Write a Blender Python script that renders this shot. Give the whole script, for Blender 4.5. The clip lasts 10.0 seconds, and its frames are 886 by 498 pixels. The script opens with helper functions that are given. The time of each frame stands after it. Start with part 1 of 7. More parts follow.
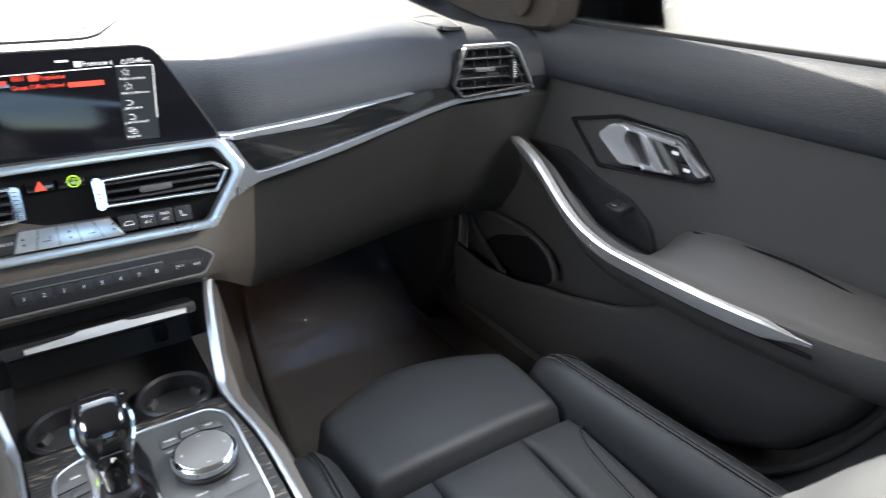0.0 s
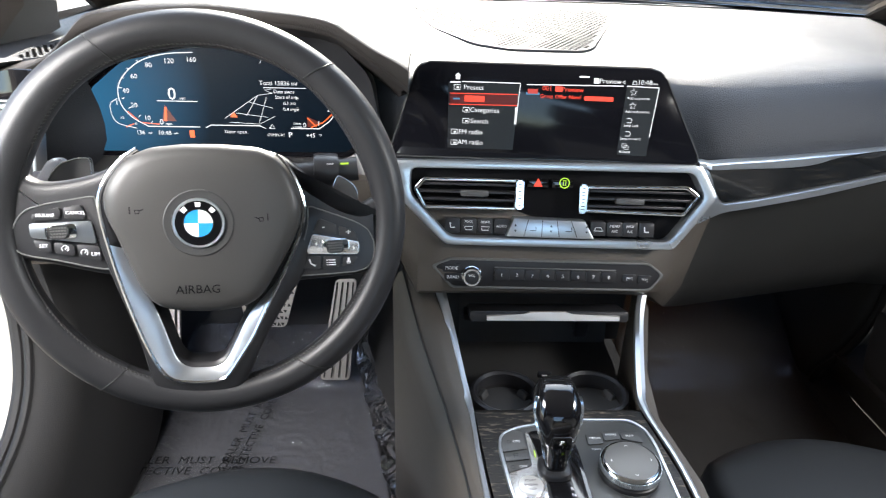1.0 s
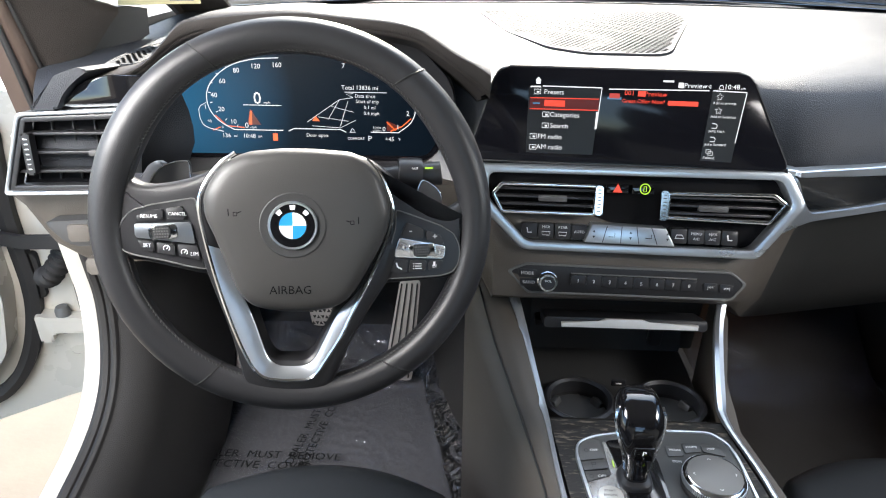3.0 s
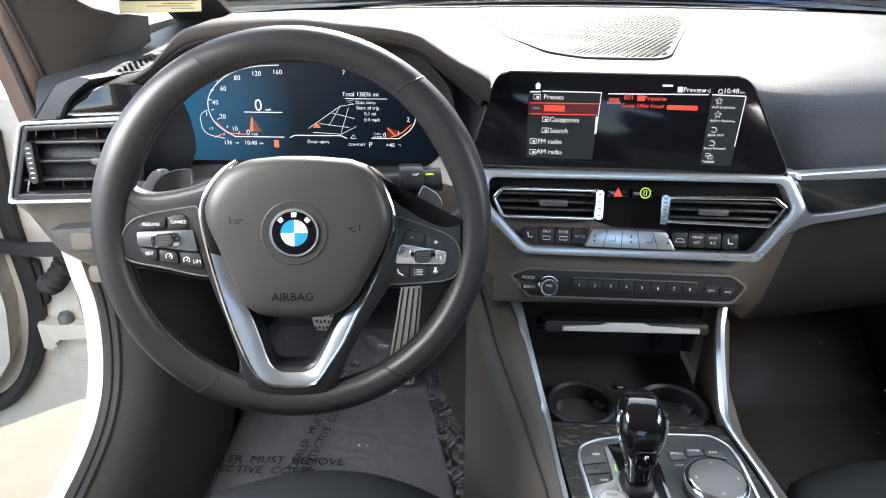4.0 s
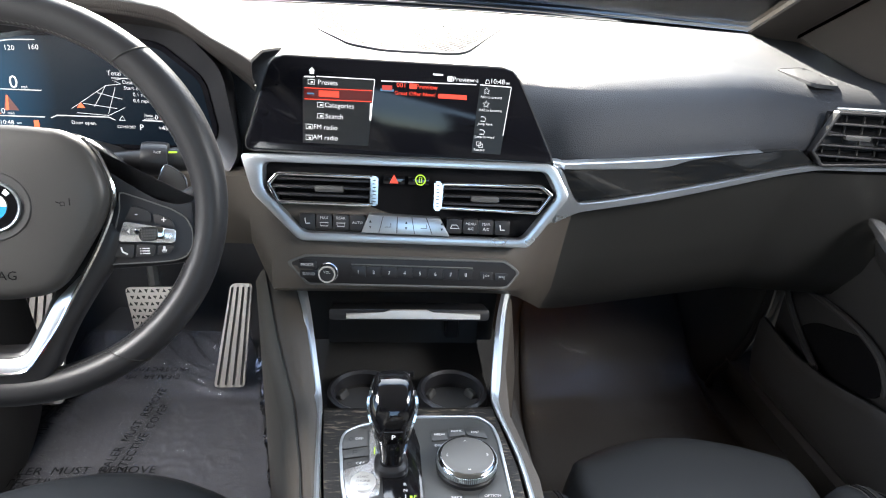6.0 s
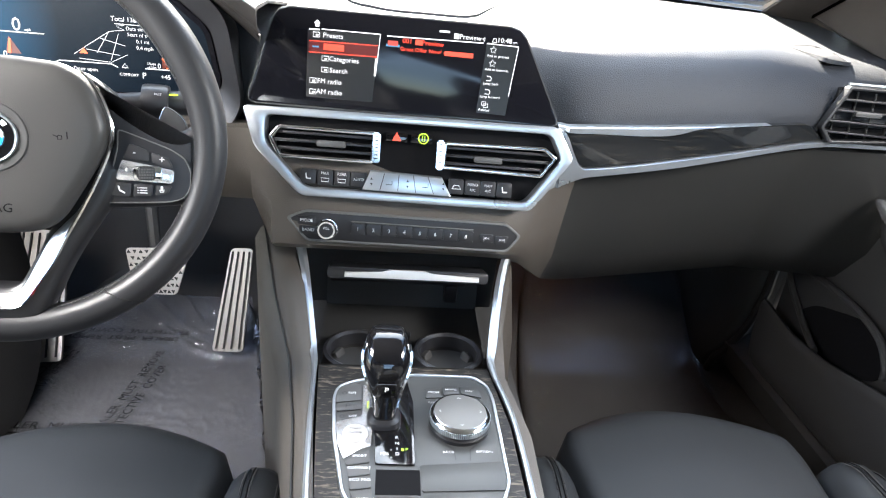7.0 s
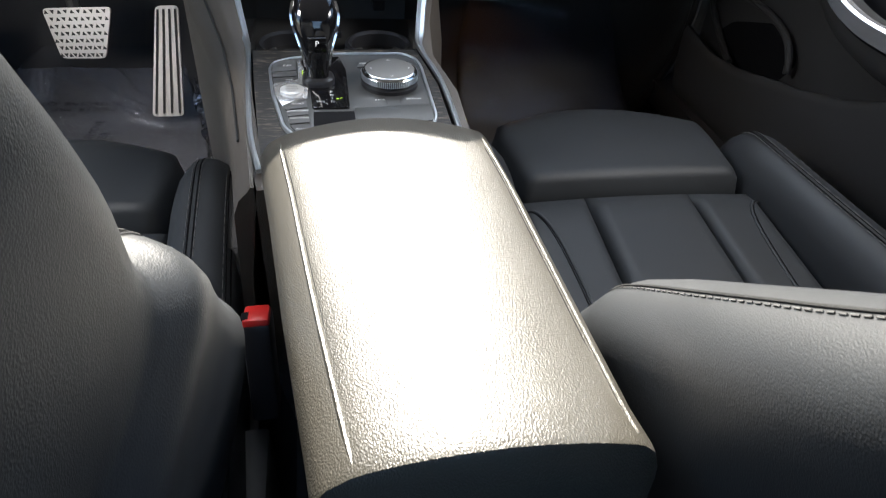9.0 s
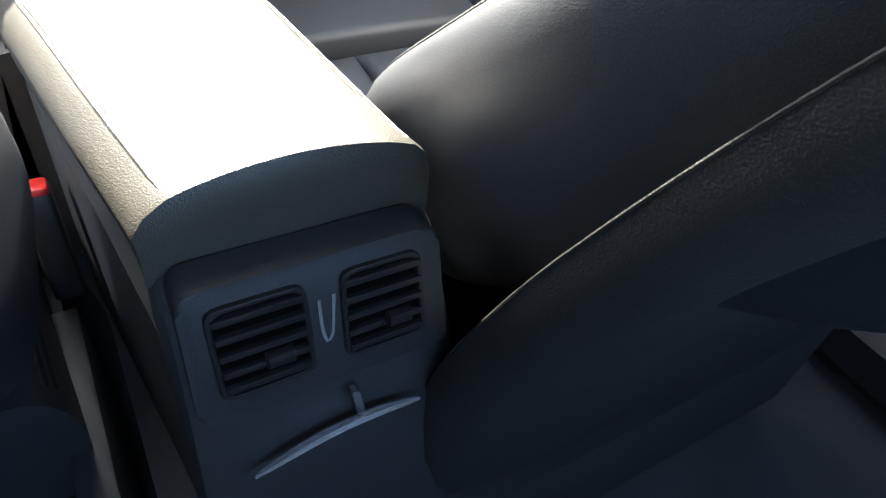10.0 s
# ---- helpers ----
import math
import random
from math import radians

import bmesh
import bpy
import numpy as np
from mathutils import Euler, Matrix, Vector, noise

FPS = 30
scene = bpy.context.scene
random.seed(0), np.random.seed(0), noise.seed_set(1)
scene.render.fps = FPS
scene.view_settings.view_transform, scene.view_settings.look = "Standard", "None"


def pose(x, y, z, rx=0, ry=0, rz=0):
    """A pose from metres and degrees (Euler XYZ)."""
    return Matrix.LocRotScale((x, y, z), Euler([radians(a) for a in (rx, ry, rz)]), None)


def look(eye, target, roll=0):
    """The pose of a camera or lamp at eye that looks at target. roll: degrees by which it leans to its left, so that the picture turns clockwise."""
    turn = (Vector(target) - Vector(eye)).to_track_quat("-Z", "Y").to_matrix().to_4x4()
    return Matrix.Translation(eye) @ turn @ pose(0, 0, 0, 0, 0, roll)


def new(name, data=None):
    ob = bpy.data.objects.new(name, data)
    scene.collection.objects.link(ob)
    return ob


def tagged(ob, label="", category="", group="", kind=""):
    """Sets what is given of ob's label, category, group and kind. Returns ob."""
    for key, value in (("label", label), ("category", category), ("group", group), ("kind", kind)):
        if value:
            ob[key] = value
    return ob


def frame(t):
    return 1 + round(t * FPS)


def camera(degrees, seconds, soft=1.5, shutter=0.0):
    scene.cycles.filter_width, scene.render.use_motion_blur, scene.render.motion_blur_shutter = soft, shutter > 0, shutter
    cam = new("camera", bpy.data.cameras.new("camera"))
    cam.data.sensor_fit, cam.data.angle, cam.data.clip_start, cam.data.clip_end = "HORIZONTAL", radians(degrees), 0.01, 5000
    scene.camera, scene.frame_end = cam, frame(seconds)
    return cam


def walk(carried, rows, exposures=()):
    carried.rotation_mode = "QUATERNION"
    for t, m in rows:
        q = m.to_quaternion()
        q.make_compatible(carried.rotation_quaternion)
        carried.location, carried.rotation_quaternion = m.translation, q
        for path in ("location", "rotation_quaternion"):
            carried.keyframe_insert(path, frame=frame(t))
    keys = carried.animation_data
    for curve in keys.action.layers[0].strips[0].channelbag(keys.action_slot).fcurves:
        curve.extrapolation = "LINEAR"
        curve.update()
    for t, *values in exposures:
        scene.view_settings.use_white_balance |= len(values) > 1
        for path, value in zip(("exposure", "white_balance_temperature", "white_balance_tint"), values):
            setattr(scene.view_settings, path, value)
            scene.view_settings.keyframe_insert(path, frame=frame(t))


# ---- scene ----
cam = camera(68.6, 10.0, soft=1.1, shutter=0.1)
PATH = [
    (0, (-0.040, -0.530, 0.905), (0.945, 0.983, 0.045), 0.4),
    (0.3, (-0.088, -0.536, 0.935), (0.462, 1.179, 0.069), 0.7),
    (0.5, (-0.127, -0.495, 0.926), (0.295, 1.260, 0.064), 2.1),
    (1, (-0.187, -0.490, 0.936), (-0.117, 1.306, 0.058), 1.5),
    (1.5, (-0.215, -0.487, 0.940), (-0.284, 1.308, 0.060), 0.4),
    (2, (-0.220, -0.485, 0.939), (-0.282, 1.310, 0.059), 0.6),
    (2.5, (-0.222, -0.489, 0.939), (-0.293, 1.306, 0.059), 0.7),
    (4, (-0.221, -0.491, 0.943), (-0.304, 1.308, 0.074), 0.0),
    (4.5, (-0.220, -0.494, 0.945), (-0.290, 1.309, 0.082), 0.1),
    (5, (-0.169, -0.497, 0.939), (-0.197, 1.319, 0.101), 0.5),
    (5.5, (-0.092, -0.499, 0.920), (0.055, 1.318, 0.098), 2.6),
    (5.7, (-0.073, -0.500, 0.920), (0.127, 1.312, 0.096), 3.1),
    (6.8, (-0.057, -0.511, 0.892), (0.118, 1.298, 0.056), 5.1),
    (7, (-0.057, -0.512, 0.885), (0.133, 1.283, 0.023), 5.5),
    (7.5, (-0.057, -0.516, 0.867), (0.138, 1.248, -0.055), 6.5),
    (8, (-0.049, -0.537, 0.827), (0.169, 1.149, -0.227), 6.7),
    (8.5, (-0.035, -0.594, 0.791), (0.221, 1.024, -0.358), 5.0),
    (9, (-0.039, -0.663, 0.752), (0.293, 0.851, -0.512), 4.8),
    (9.5, (-0.050, -0.711, 0.724), (0.463, 0.630, -0.668), 6.2),
    (10, (-0.058, -0.756, 0.715), (0.799, 0.413, -0.666), 9.6),
]
walk(cam, [(t, look(eye, target, roll)) for t, eye, target, roll in PATH], [(0, 2.95), (1, 2.6), (2.5, 2.4), (5.5, 2.55), (7, 3.35), (8, 3.6), (8.5, 3.25), (9, 2.35), (9.5, 2.6), (10, 3.6)])

# ---- light ----
world = bpy.data.worlds.new("sky")
scene.world = world
world.use_nodes = True
SUN = Vector((0.03, 0.85, 0.557)).normalized()
wn = world.node_tree.nodes
sky = wn.new("ShaderNodeTexSky")
sky.sky_type, sky.sun_disc = "NISHITA", False
sky.sun_elevation = math.asin(SUN.z)
sky.sun_rotation = math.atan2(SUN.x, SUN.y)
wn["Background"].inputs["Strength"].default_value = 0.14
world.node_tree.links.new(sky.outputs[0], wn["Background"].inputs["Color"])
sun = new("sun", bpy.data.lights.new("sun", "SUN"))
sun.data.energy, sun.data.angle, sun.data.color = 5.0, radians(0.6), (1.0, 0.94, 0.84)
sun.matrix_world = look(SUN * 20, (0, 0, 0))


# ---- materials ----
def mat(name, color, rough=0.5, metal=0.0, bump=0.0, scale=400.0, vary=0.12, kind="noise", coat=0.0, spec=0.5, wear=0.0, stretch=(1, 1, 1), emit=None, power=0.0):
    m = bpy.data.materials.new(name)
    m.use_nodes = True
    n, l = m.node_tree.nodes, m.node_tree.links
    b = n["Principled BSDF"]
    b.inputs["Roughness"].default_value, b.inputs["Metallic"].default_value = rough, metal
    b.inputs["Coat Weight"].default_value, b.inputs["Specular IOR Level"].default_value = coat, spec
    co = n.new("ShaderNodeTexCoord")
    mp = n.new("ShaderNodeMapping")
    mp.inputs["Scale"].default_value = stretch
    l.new(co.outputs["Object"], mp.inputs["Vector"])
    big = n.new("ShaderNodeTexNoise")
    big.inputs["Scale"].default_value, big.inputs["Detail"].default_value = 9.0, 5.0
    l.new(mp.outputs[0], big.inputs["Vector"])
    ramp = n.new("ShaderNodeMix")
    ramp.data_type = "RGBA"
    ramp.inputs[6].default_value = (*[c * (1 - vary) for c in color], 1)
    ramp.inputs[7].default_value = (*[min(1, c * (1 + vary)) for c in color], 1)
    l.new(big.outputs["Fac"], ramp.inputs[0])
    l.new(ramp.outputs[2], b.inputs["Base Color"])
    if kind == "voronoi":
        fine = n.new("ShaderNodeTexVoronoi")
        fine.feature = "SMOOTH_F1"
        height = fine.outputs["Distance"]
    else:
        fine = n.new("ShaderNodeTexNoise")
        fine.inputs["Detail"].default_value = 3.0
        height = fine.outputs["Fac"]
    fine.inputs["Scale"].default_value = scale
    l.new(mp.outputs[0], fine.inputs["Vector"])
    if bump:
        bp = n.new("ShaderNodeBump")
        bp.inputs["Strength"].default_value, bp.inputs["Distance"].default_value = bump, 0.001
        l.new(height, bp.inputs["Height"])
        l.new(bp.outputs[0], b.inputs["Normal"])
    rr = n.new("ShaderNodeMapRange")
    rr.inputs["To Min"].default_value, rr.inputs["To Max"].default_value = max(0.02, rough - 0.08 - wear), min(1, rough + 0.08 + wear)
    l.new(big.outputs["Fac"], rr.inputs["Value"])
    l.new(rr.outputs[0], b.inputs["Roughness"])
    if emit:
        b.inputs["Emission Color"].default_value = (*emit, 1)
        b.inputs["Emission Strength"].default_value = power
    return m


def glow(name, color, power):
    return mat(name, [c * 0.05 for c in color], 0.4, vary=0.0, emit=color, power=power * 0.13)


def sheer(name, tint, gloss, rough, bump=0.0, scale=30.0, ior=1.45, haze=0.0):
    """A clear sheet: light passes straight through, the gloss follows Fresnel; its bluish haze also stands in for
    reflected sky.
    """
    m = bpy.data.materials.new(name)
    m.use_nodes = True
    n, l = m.node_tree.nodes, m.node_tree.links
    n.remove(n["Principled BSDF"])
    tr, gl, mx, fr = n.new("ShaderNodeBsdfTransparent"), n.new("ShaderNodeBsdfGlossy"), n.new("ShaderNodeMixShader"), n.new("ShaderNodeFresnel")
    tr.inputs["Color"].default_value = (*tint, 1)
    gl.inputs["Roughness"].default_value, gl.inputs["Color"].default_value = rough, (gloss, gloss, gloss, 1)
    fr.inputs["IOR"].default_value = ior
    if bump:
        co, no, bp = n.new("ShaderNodeTexCoord"), n.new("ShaderNodeTexNoise"), n.new("ShaderNodeBump")
        no.inputs["Scale"].default_value, no.inputs["Detail"].default_value, no.inputs["Distortion"].default_value = scale, 4.0, 1.5
        bp.inputs["Strength"].default_value, bp.inputs["Distance"].default_value = bump, 0.01
        l.new(co.outputs["Object"], no.inputs["Vector"])
        l.new(no.outputs["Fac"], bp.inputs["Height"])
        l.new(bp.outputs[0], gl.inputs["Normal"])
        l.new(bp.outputs[0], fr.inputs["Normal"])
    l.new(fr.outputs[0], mx.inputs[0])
    if haze:
        # diffuse blue-grey: the film's own cloudiness plus sky sheen that the gloss misses
        df, hz = n.new("ShaderNodeBsdfDiffuse"), n.new("ShaderNodeMixShader")
        df.inputs["Color"].default_value = (0.27, 0.28, 0.33, 1)
        hz.inputs[0].default_value = haze
        l.new(tr.outputs[0], hz.inputs[1])
        l.new(df.outputs[0], hz.inputs[2])
        l.new(hz.outputs[0], mx.inputs[1])
    else:
        l.new(tr.outputs[0], mx.inputs[1])
    l.new(gl.outputs[0], mx.inputs[2])
    l.new(mx.outputs[0], n["Material Output"].inputs["Surface"])
    return m


def wood_mat(name, coat, dark, light, stretch, turn):
    m = mat(name, dark, 0.62 if coat == 0 else 0.12, bump=0.5 if coat == 0 else 0.05, scale=1.0, coat=coat, stretch=stretch)
    n, l = m.node_tree.nodes, m.node_tree.links
    mp = next(x for x in n if x.type == "MAPPING")
    mp.inputs["Rotation"].default_value = (0, 0, radians(turn))
    grain, ramp = n.new("ShaderNodeTexNoise"), n.new("ShaderNodeValToRGB")
    grain.inputs["Scale"].default_value, grain.inputs["Detail"].default_value, grain.inputs["Distortion"].default_value = 1.0, 6.0, 0.6
    ramp.color_ramp.elements[0].position, ramp.color_ramp.elements[1].position = 0.54, 0.72
    ramp.color_ramp.elements[0].color, ramp.color_ramp.elements[1].color = (*dark, 1), (*light, 1)
    l.new(mp.outputs[0], grain.inputs["Vector"])
    l.new(grain.outputs["Fac"], ramp.inputs["Fac"])
    l.new(ramp.outputs["Color"], n["Principled BSDF"].inputs["Base Color"])
    return m


M_DASH = mat("dash_vinyl", (0.024, 0.0265, 0.032), 0.58, bump=0.6, scale=900, kind="voronoi", spec=0.35)
M_HOOD = mat("hood_vinyl", (0.034, 0.030, 0.028), 0.55, bump=0.5, scale=900, kind="voronoi", spec=0.35)
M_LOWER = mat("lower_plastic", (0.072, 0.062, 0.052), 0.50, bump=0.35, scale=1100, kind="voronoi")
# darker copy of the lower plastic: the glove box side's shade is in the colour
M_LOWERDARK = mat("glove_plastic", (0.028, 0.0275, 0.026), 0.5, bump=0.35, scale=1100, kind="voronoi")
M_DOOR = mat("door_plastic", (0.034, 0.033, 0.033), 0.5, bump=0.4, scale=1000, kind="voronoi")
M_LEATHER = mat("leather", (0.0245, 0.027, 0.0300), 0.50, bump=0.16, scale=1500, kind="voronoi", wear=0.04, spec=0.28)
# black leather, lightened and warmed: part of the sun's glare is in this colour
M_ARMSUN = mat("armrest_leather", (0.058, 0.054, 0.045), 0.38, bump=0.35, scale=1200, kind="voronoi")
M_RIM = mat("rim_leather", (0.023, 0.023, 0.025), 0.38, bump=0.12, scale=1400, kind="voronoi", spec=0.36)
M_HUB = mat("airbag_vinyl", (0.047, 0.0455, 0.044), 0.42, bump=0.10, scale=1500, kind="voronoi", spec=0.4)
M_WKEY = mat("wheel_key", (0.022, 0.022, 0.024), 0.45, vary=0.05)
M_REAR = mat("rear_plastic", (0.034, 0.036, 0.039), 0.5, bump=0.2, scale=900, kind="voronoi")
M_BRIGHT = mat("bright_silver", (0.80, 0.81, 0.83), 0.24, metal=0.8, vary=0.03)
M_SEAM = mat("seam_thread", (0.012, 0.012, 0.012), 0.6)
M_THREAD = mat("thread", (0.07, 0.07, 0.07), 0.7)
M_SILVER = mat("satin_silver", (0.58, 0.62, 0.66), 0.30, metal=0.9, bump=0.03, scale=900, vary=0.04)
M_KEYSILVER = mat("key_silver", (0.30, 0.32, 0.34), 0.34, metal=0.9, vary=0.04)
M_STEEL = mat("brushed_steel", (0.66, 0.69, 0.73), 0.30, metal=0.9, bump=0.04, scale=700, vary=0.03)
M_CHROME = mat("chrome", (0.78, 0.79, 0.8), 0.12, metal=1.0, vary=0.02)
M_GREY = mat("satin_grey", (0.115, 0.115, 0.112), 0.5, metal=0.1, vary=0.04)
M_PLATE = mat("control_plate", (0.050, 0.052, 0.052), 0.46, metal=0.1, vary=0.05)
M_KEYGREY = mat("key_grey", (0.060, 0.060, 0.060), 0.5, vary=0.04)
M_GLOSS = mat("gloss_black", (0.006, 0.006, 0.007), 0.07, vary=0.1, coat=0.4)
M_MATT = mat("matt_black", (0.030, 0.030, 0.030), 0.6, bump=0.1, scale=900)
M_BUTTON = mat("button_black", (0.016, 0.016, 0.018), 0.38, vary=0.08)
M_WOOD = wood_mat("open_pore_wood", 0, (0.006, 0.0055, 0.005), (0.16, 0.13, 0.10), (70, 300, 300), 38)
M_TRIMWOOD = wood_mat("glossy_wood", 1.0, (0.008, 0.009, 0.010), (0.040, 0.036, 0.030), (14, 60, 380), 0)
M_CARPET = mat("carpet", (0.056, 0.055, 0.055), 0.95, bump=1.0, scale=700, vary=0.3)
M_WHITE = mat("white_paint", (0.50, 0.475, 0.42), 0.28, vary=0.03, coat=0.5)
M_RUBBER = mat("rubber", (0.014, 0.013, 0.013), 0.65, bump=0.2, scale=300)
M_FRAME = mat("frame_brown", (0.075, 0.050, 0.038), 0.6, bump=0.2, scale=900)
M_PILLAR = mat("pillar_cloth", (0.027, 0.020, 0.016), 0.85, bump=0.5, scale=800)
M_ALU = mat("brushed_aluminium", (0.42, 0.39, 0.36), 0.42, metal=0.85, bump=0.06, scale=300, vary=0.06)
M_HOLE = mat("hole_black", (0.004, 0.004, 0.004), 0.9, spec=0.0)
M_PADDLE = mat("paddle_grey", (0.35, 0.36, 0.38), 0.35, metal=0.8)
M_PRINT = mat("print_white", (0.75, 0.75, 0.75), 0.5, vary=0.02)
M_INK = mat("print_black", (0.006, 0.006, 0.007), 0.8, spec=0.1)
M_RED = mat("buckle_red", (0.62, 0.025, 0.02), 0.4)
M_GROUND = mat("pavement", (0.13, 0.112, 0.09), 0.9, bump=0.6, scale=60, vary=0.18)
M_SCREEN = mat("display_glass", (0.006, 0.006, 0.008), 0.09, vary=0.05, spec=0.3)
M_MIRROR = mat("mirror", (0.9, 0.9, 0.9), 0.02, metal=1.0, vary=0.0)
G_WHITE = glow("glyph_white", (0.95, 0.97, 1.0), 1.6)
G_RED = glow("glyph_red", (1.0, 0.08, 0.04), 1.6)
G_ORANGE = glow("glyph_orange", (1.0, 0.16, 0.03), 1.8)
G_GREEN = glow("glyph_green", (0.55, 0.95, 0.05), 1.5)
M_TINT = sheer("tinted_glass", (0.85, 0.87, 0.88), 0.5, 0.02)
M_DARKTINT = sheer("privacy_glass", (0.16, 0.17, 0.17), 0.5, 0.02)
M_GLASS = sheer("window_glass", (0.93, 0.95, 0.94), 0.6, 0.02)
M_FILM = sheer("plastic_film", (0.86, 0.87, 0.90), 1.0, 0.05, bump=0.25, scale=60, ior=1.65, haze=0.30)
M_FILMDARK = sheer("clear_film", (0.90, 0.90, 0.90), 1.0, 0.035, bump=0.2, scale=60, ior=1.6, haze=0.03)


# ---- mesh helpers ----
def thing(name, at, label, category, group="", kind=""):
    ob = new(name)
    ob.empty_display_size = 0.02
    ob.location = at
    return tagged(ob, label, category, group, kind)


SMALL_MARKS = set("print symbol menu_text menu_line menu_bar menu_highlight dial_text dial_line dial_needle dial_haze arrow embossing station_mark film_print hold_symbol roller_grip".split())


def part(name, bm, material, parent=None, label="", smooth=38):
    me = bpy.data.meshes.new(name)
    bmesh.ops.recalc_face_normals(bm, faces=bm.faces)
    bm.to_mesh(me)
    bm.free()
    me.materials.append(material)
    if smooth:
        me.polygons.foreach_set("use_smooth", [True] * len(me.polygons))
        me.set_sharp_from_angle(angle=radians(smooth))
    ob = new(name, me)
    if parent is not None:
        ob.parent = parent
        if parent.parent is None:
            ob.matrix_parent_inverse = Matrix.Translation(-parent.location)
    if label:
        tagged(ob, label)
    if name in SMALL_MARKS:
        tagged(ob, kind="stuff")
    return ob


def single(name, bm, material, label, category, group="", kind="", smooth=38):
    return tagged(part(name, bm, material, None, "", smooth), label, category, group, kind)


class Face:
    """A leaning panel: at(x, z, w) is the place at x and height z on it, w proud of it towards its normal."""

    def __init__(self, p, n):
        self.p, self.n = Vector(p), Vector(n).normalized()

    def at(self, x, z, w=0.0):
        p, n = self.p, self.n
        y = p.y - ((x - p.x) * n.x + (z - p.z) * n.z) / n.y
        return Vector((x, y, z)) + n * w

    def place(self, x, z, w=0.0):
        o = self.at(x, z, w)
        right = Vector((0, 0, 1)).cross(self.n).normalized()
        up = self.n.cross(right)
        return Matrix((( right.x, up.x, self.n.x, o.x), (right.y, up.y, self.n.y, o.y), (right.z, up.z, self.n.z, o.z), (0, 0, 0, 1)))


class Flat:
    """A level plate: at(x, y, w) is w above it, its own origin at start."""

    def __init__(self, z, slope=0.0, start=(0.0, 0.0)):
        self.z, self.slope, self.n, self.start = z, slope, Vector((0, -slope, 1)).normalized(), start

    def at(self, x, y, w=0.0):
        return Vector((x + self.start[0], y + self.start[1], self.z + self.slope * y)) + self.n * w

    def place(self, x, y, w=0.0, turn=0.0):
        o = self.at(x, y, w)
        m = Matrix(((1, 0, 0, o.x), (0, self.n.z, self.n.y, o.y), (0, -self.n.y, self.n.z, o.z), (0, 0, 0, 1)))
        return m @ Matrix.Rotation(radians(turn), 4, "Z")


def rounded(poly, r, seg=4):
    """The polygon with its corners rounded off."""
    out, n = [], len(poly)
    for i in range(n):
        a, b, c = Vector(poly[i - 1]), Vector(poly[i]), Vector(poly[(i + 1) % n])
        p = b + (a - b).normalized() * min(r, (a - b).length * 0.45)
        q = b + (c - b).normalized() * min(r, (c - b).length * 0.45)
        for k in range(seg + 1):
            t = k / seg
            out.append(tuple(p * (1 - t) ** 2 + b * 2 * t * (1 - t) + q * t * t))
    return out


def slab(face, poly, w0, w1, bevel=0.0, bm=None, seg=2):
    """A plate with the outline poly on the face, from w0 up to w1."""
    bm = bm or bmesh.new()
    low = [bm.verts.new(face.at(a, b, w0)) for a, b in poly]
    top = [bm.verts.new(face.at(a, b, w1)) for a, b in poly]
    cap = bm.faces.new(top)
    bm.faces.new(low[::-1])
    for i in range(len(poly)):
        j = (i + 1) % len(poly)
        bm.faces.new((low[i], low[j], top[j], top[i]))
    if bevel:
        bmesh.ops.bevel(bm, geom=list(cap.edges), offset=bevel, segments=seg, affect="EDGES", profile=0.5)
    return bm


def ring(face, outer, inner, w0, w1, bevel=0.0, bm=None, inner_w=None):
    """A frame between two outlines of as many corners."""
    bm = bm or bmesh.new()
    n = len(outer)
    wi = w1 if inner_w is None else inner_w
    rows = [[bm.verts.new(face.at(a, b, w)) for a, b in poly] for poly, w in ((outer, w0), (outer, w1), (inner, wi), (inner, w0))]
    for k in range(4):
        a, b = rows[k], rows[(k + 1) % 4]
        for i in range(n):
            j = (i + 1) % n
            bm.faces.new((a[i], a[j], b[j], b[i]))
    if bevel:
        es = [e for e in bm.edges if (e.verts[0] in rows[1] and e.verts[1] in rows[1]) or (e.verts[0] in rows[2] and e.verts[1] in rows[2])]
        bmesh.ops.bevel(bm, geom=es, offset=bevel, segments=2, affect="EDGES", profile=0.5)
    return bm


def shrink(poly, d):
    """The outline drawn in by d."""
    out, n = [], len(poly)
    area = sum(poly[i - 1][0] * poly[i][1] - poly[i][0] * poly[i - 1][1] for i in range(n))
    s = 1 if area > 0 else -1
    for i in range(n):
        a, b, c = Vector(poly[i - 1]), Vector(poly[i]), Vector(poly[(i + 1) % n])
        e, f = (b - a).normalized(), (c - b).normalized()
        na, nb = Vector((-e.y, e.x)) * s, Vector((-f.y, f.x)) * s
        k = (na + nb)
        k = k / max(0.4, k.length_squared / 2)
        out.append(tuple(b + k * d))
    return out


def box(m, size, bevel=0.0, bm=None, seg=2):
    """A box of the size given, centred at the pose m."""
    bm = bm or bmesh.new()
    made = bmesh.ops.create_cube(bm, size=1.0, matrix=m @ Matrix.Diagonal((*size, 1)))
    if bevel:
        es = list({e for v in made["verts"] for e in v.link_edges})
        bmesh.ops.bevel(bm, geom=es, offset=bevel, segments=seg, affect="EDGES", profile=0.5)
    return bm


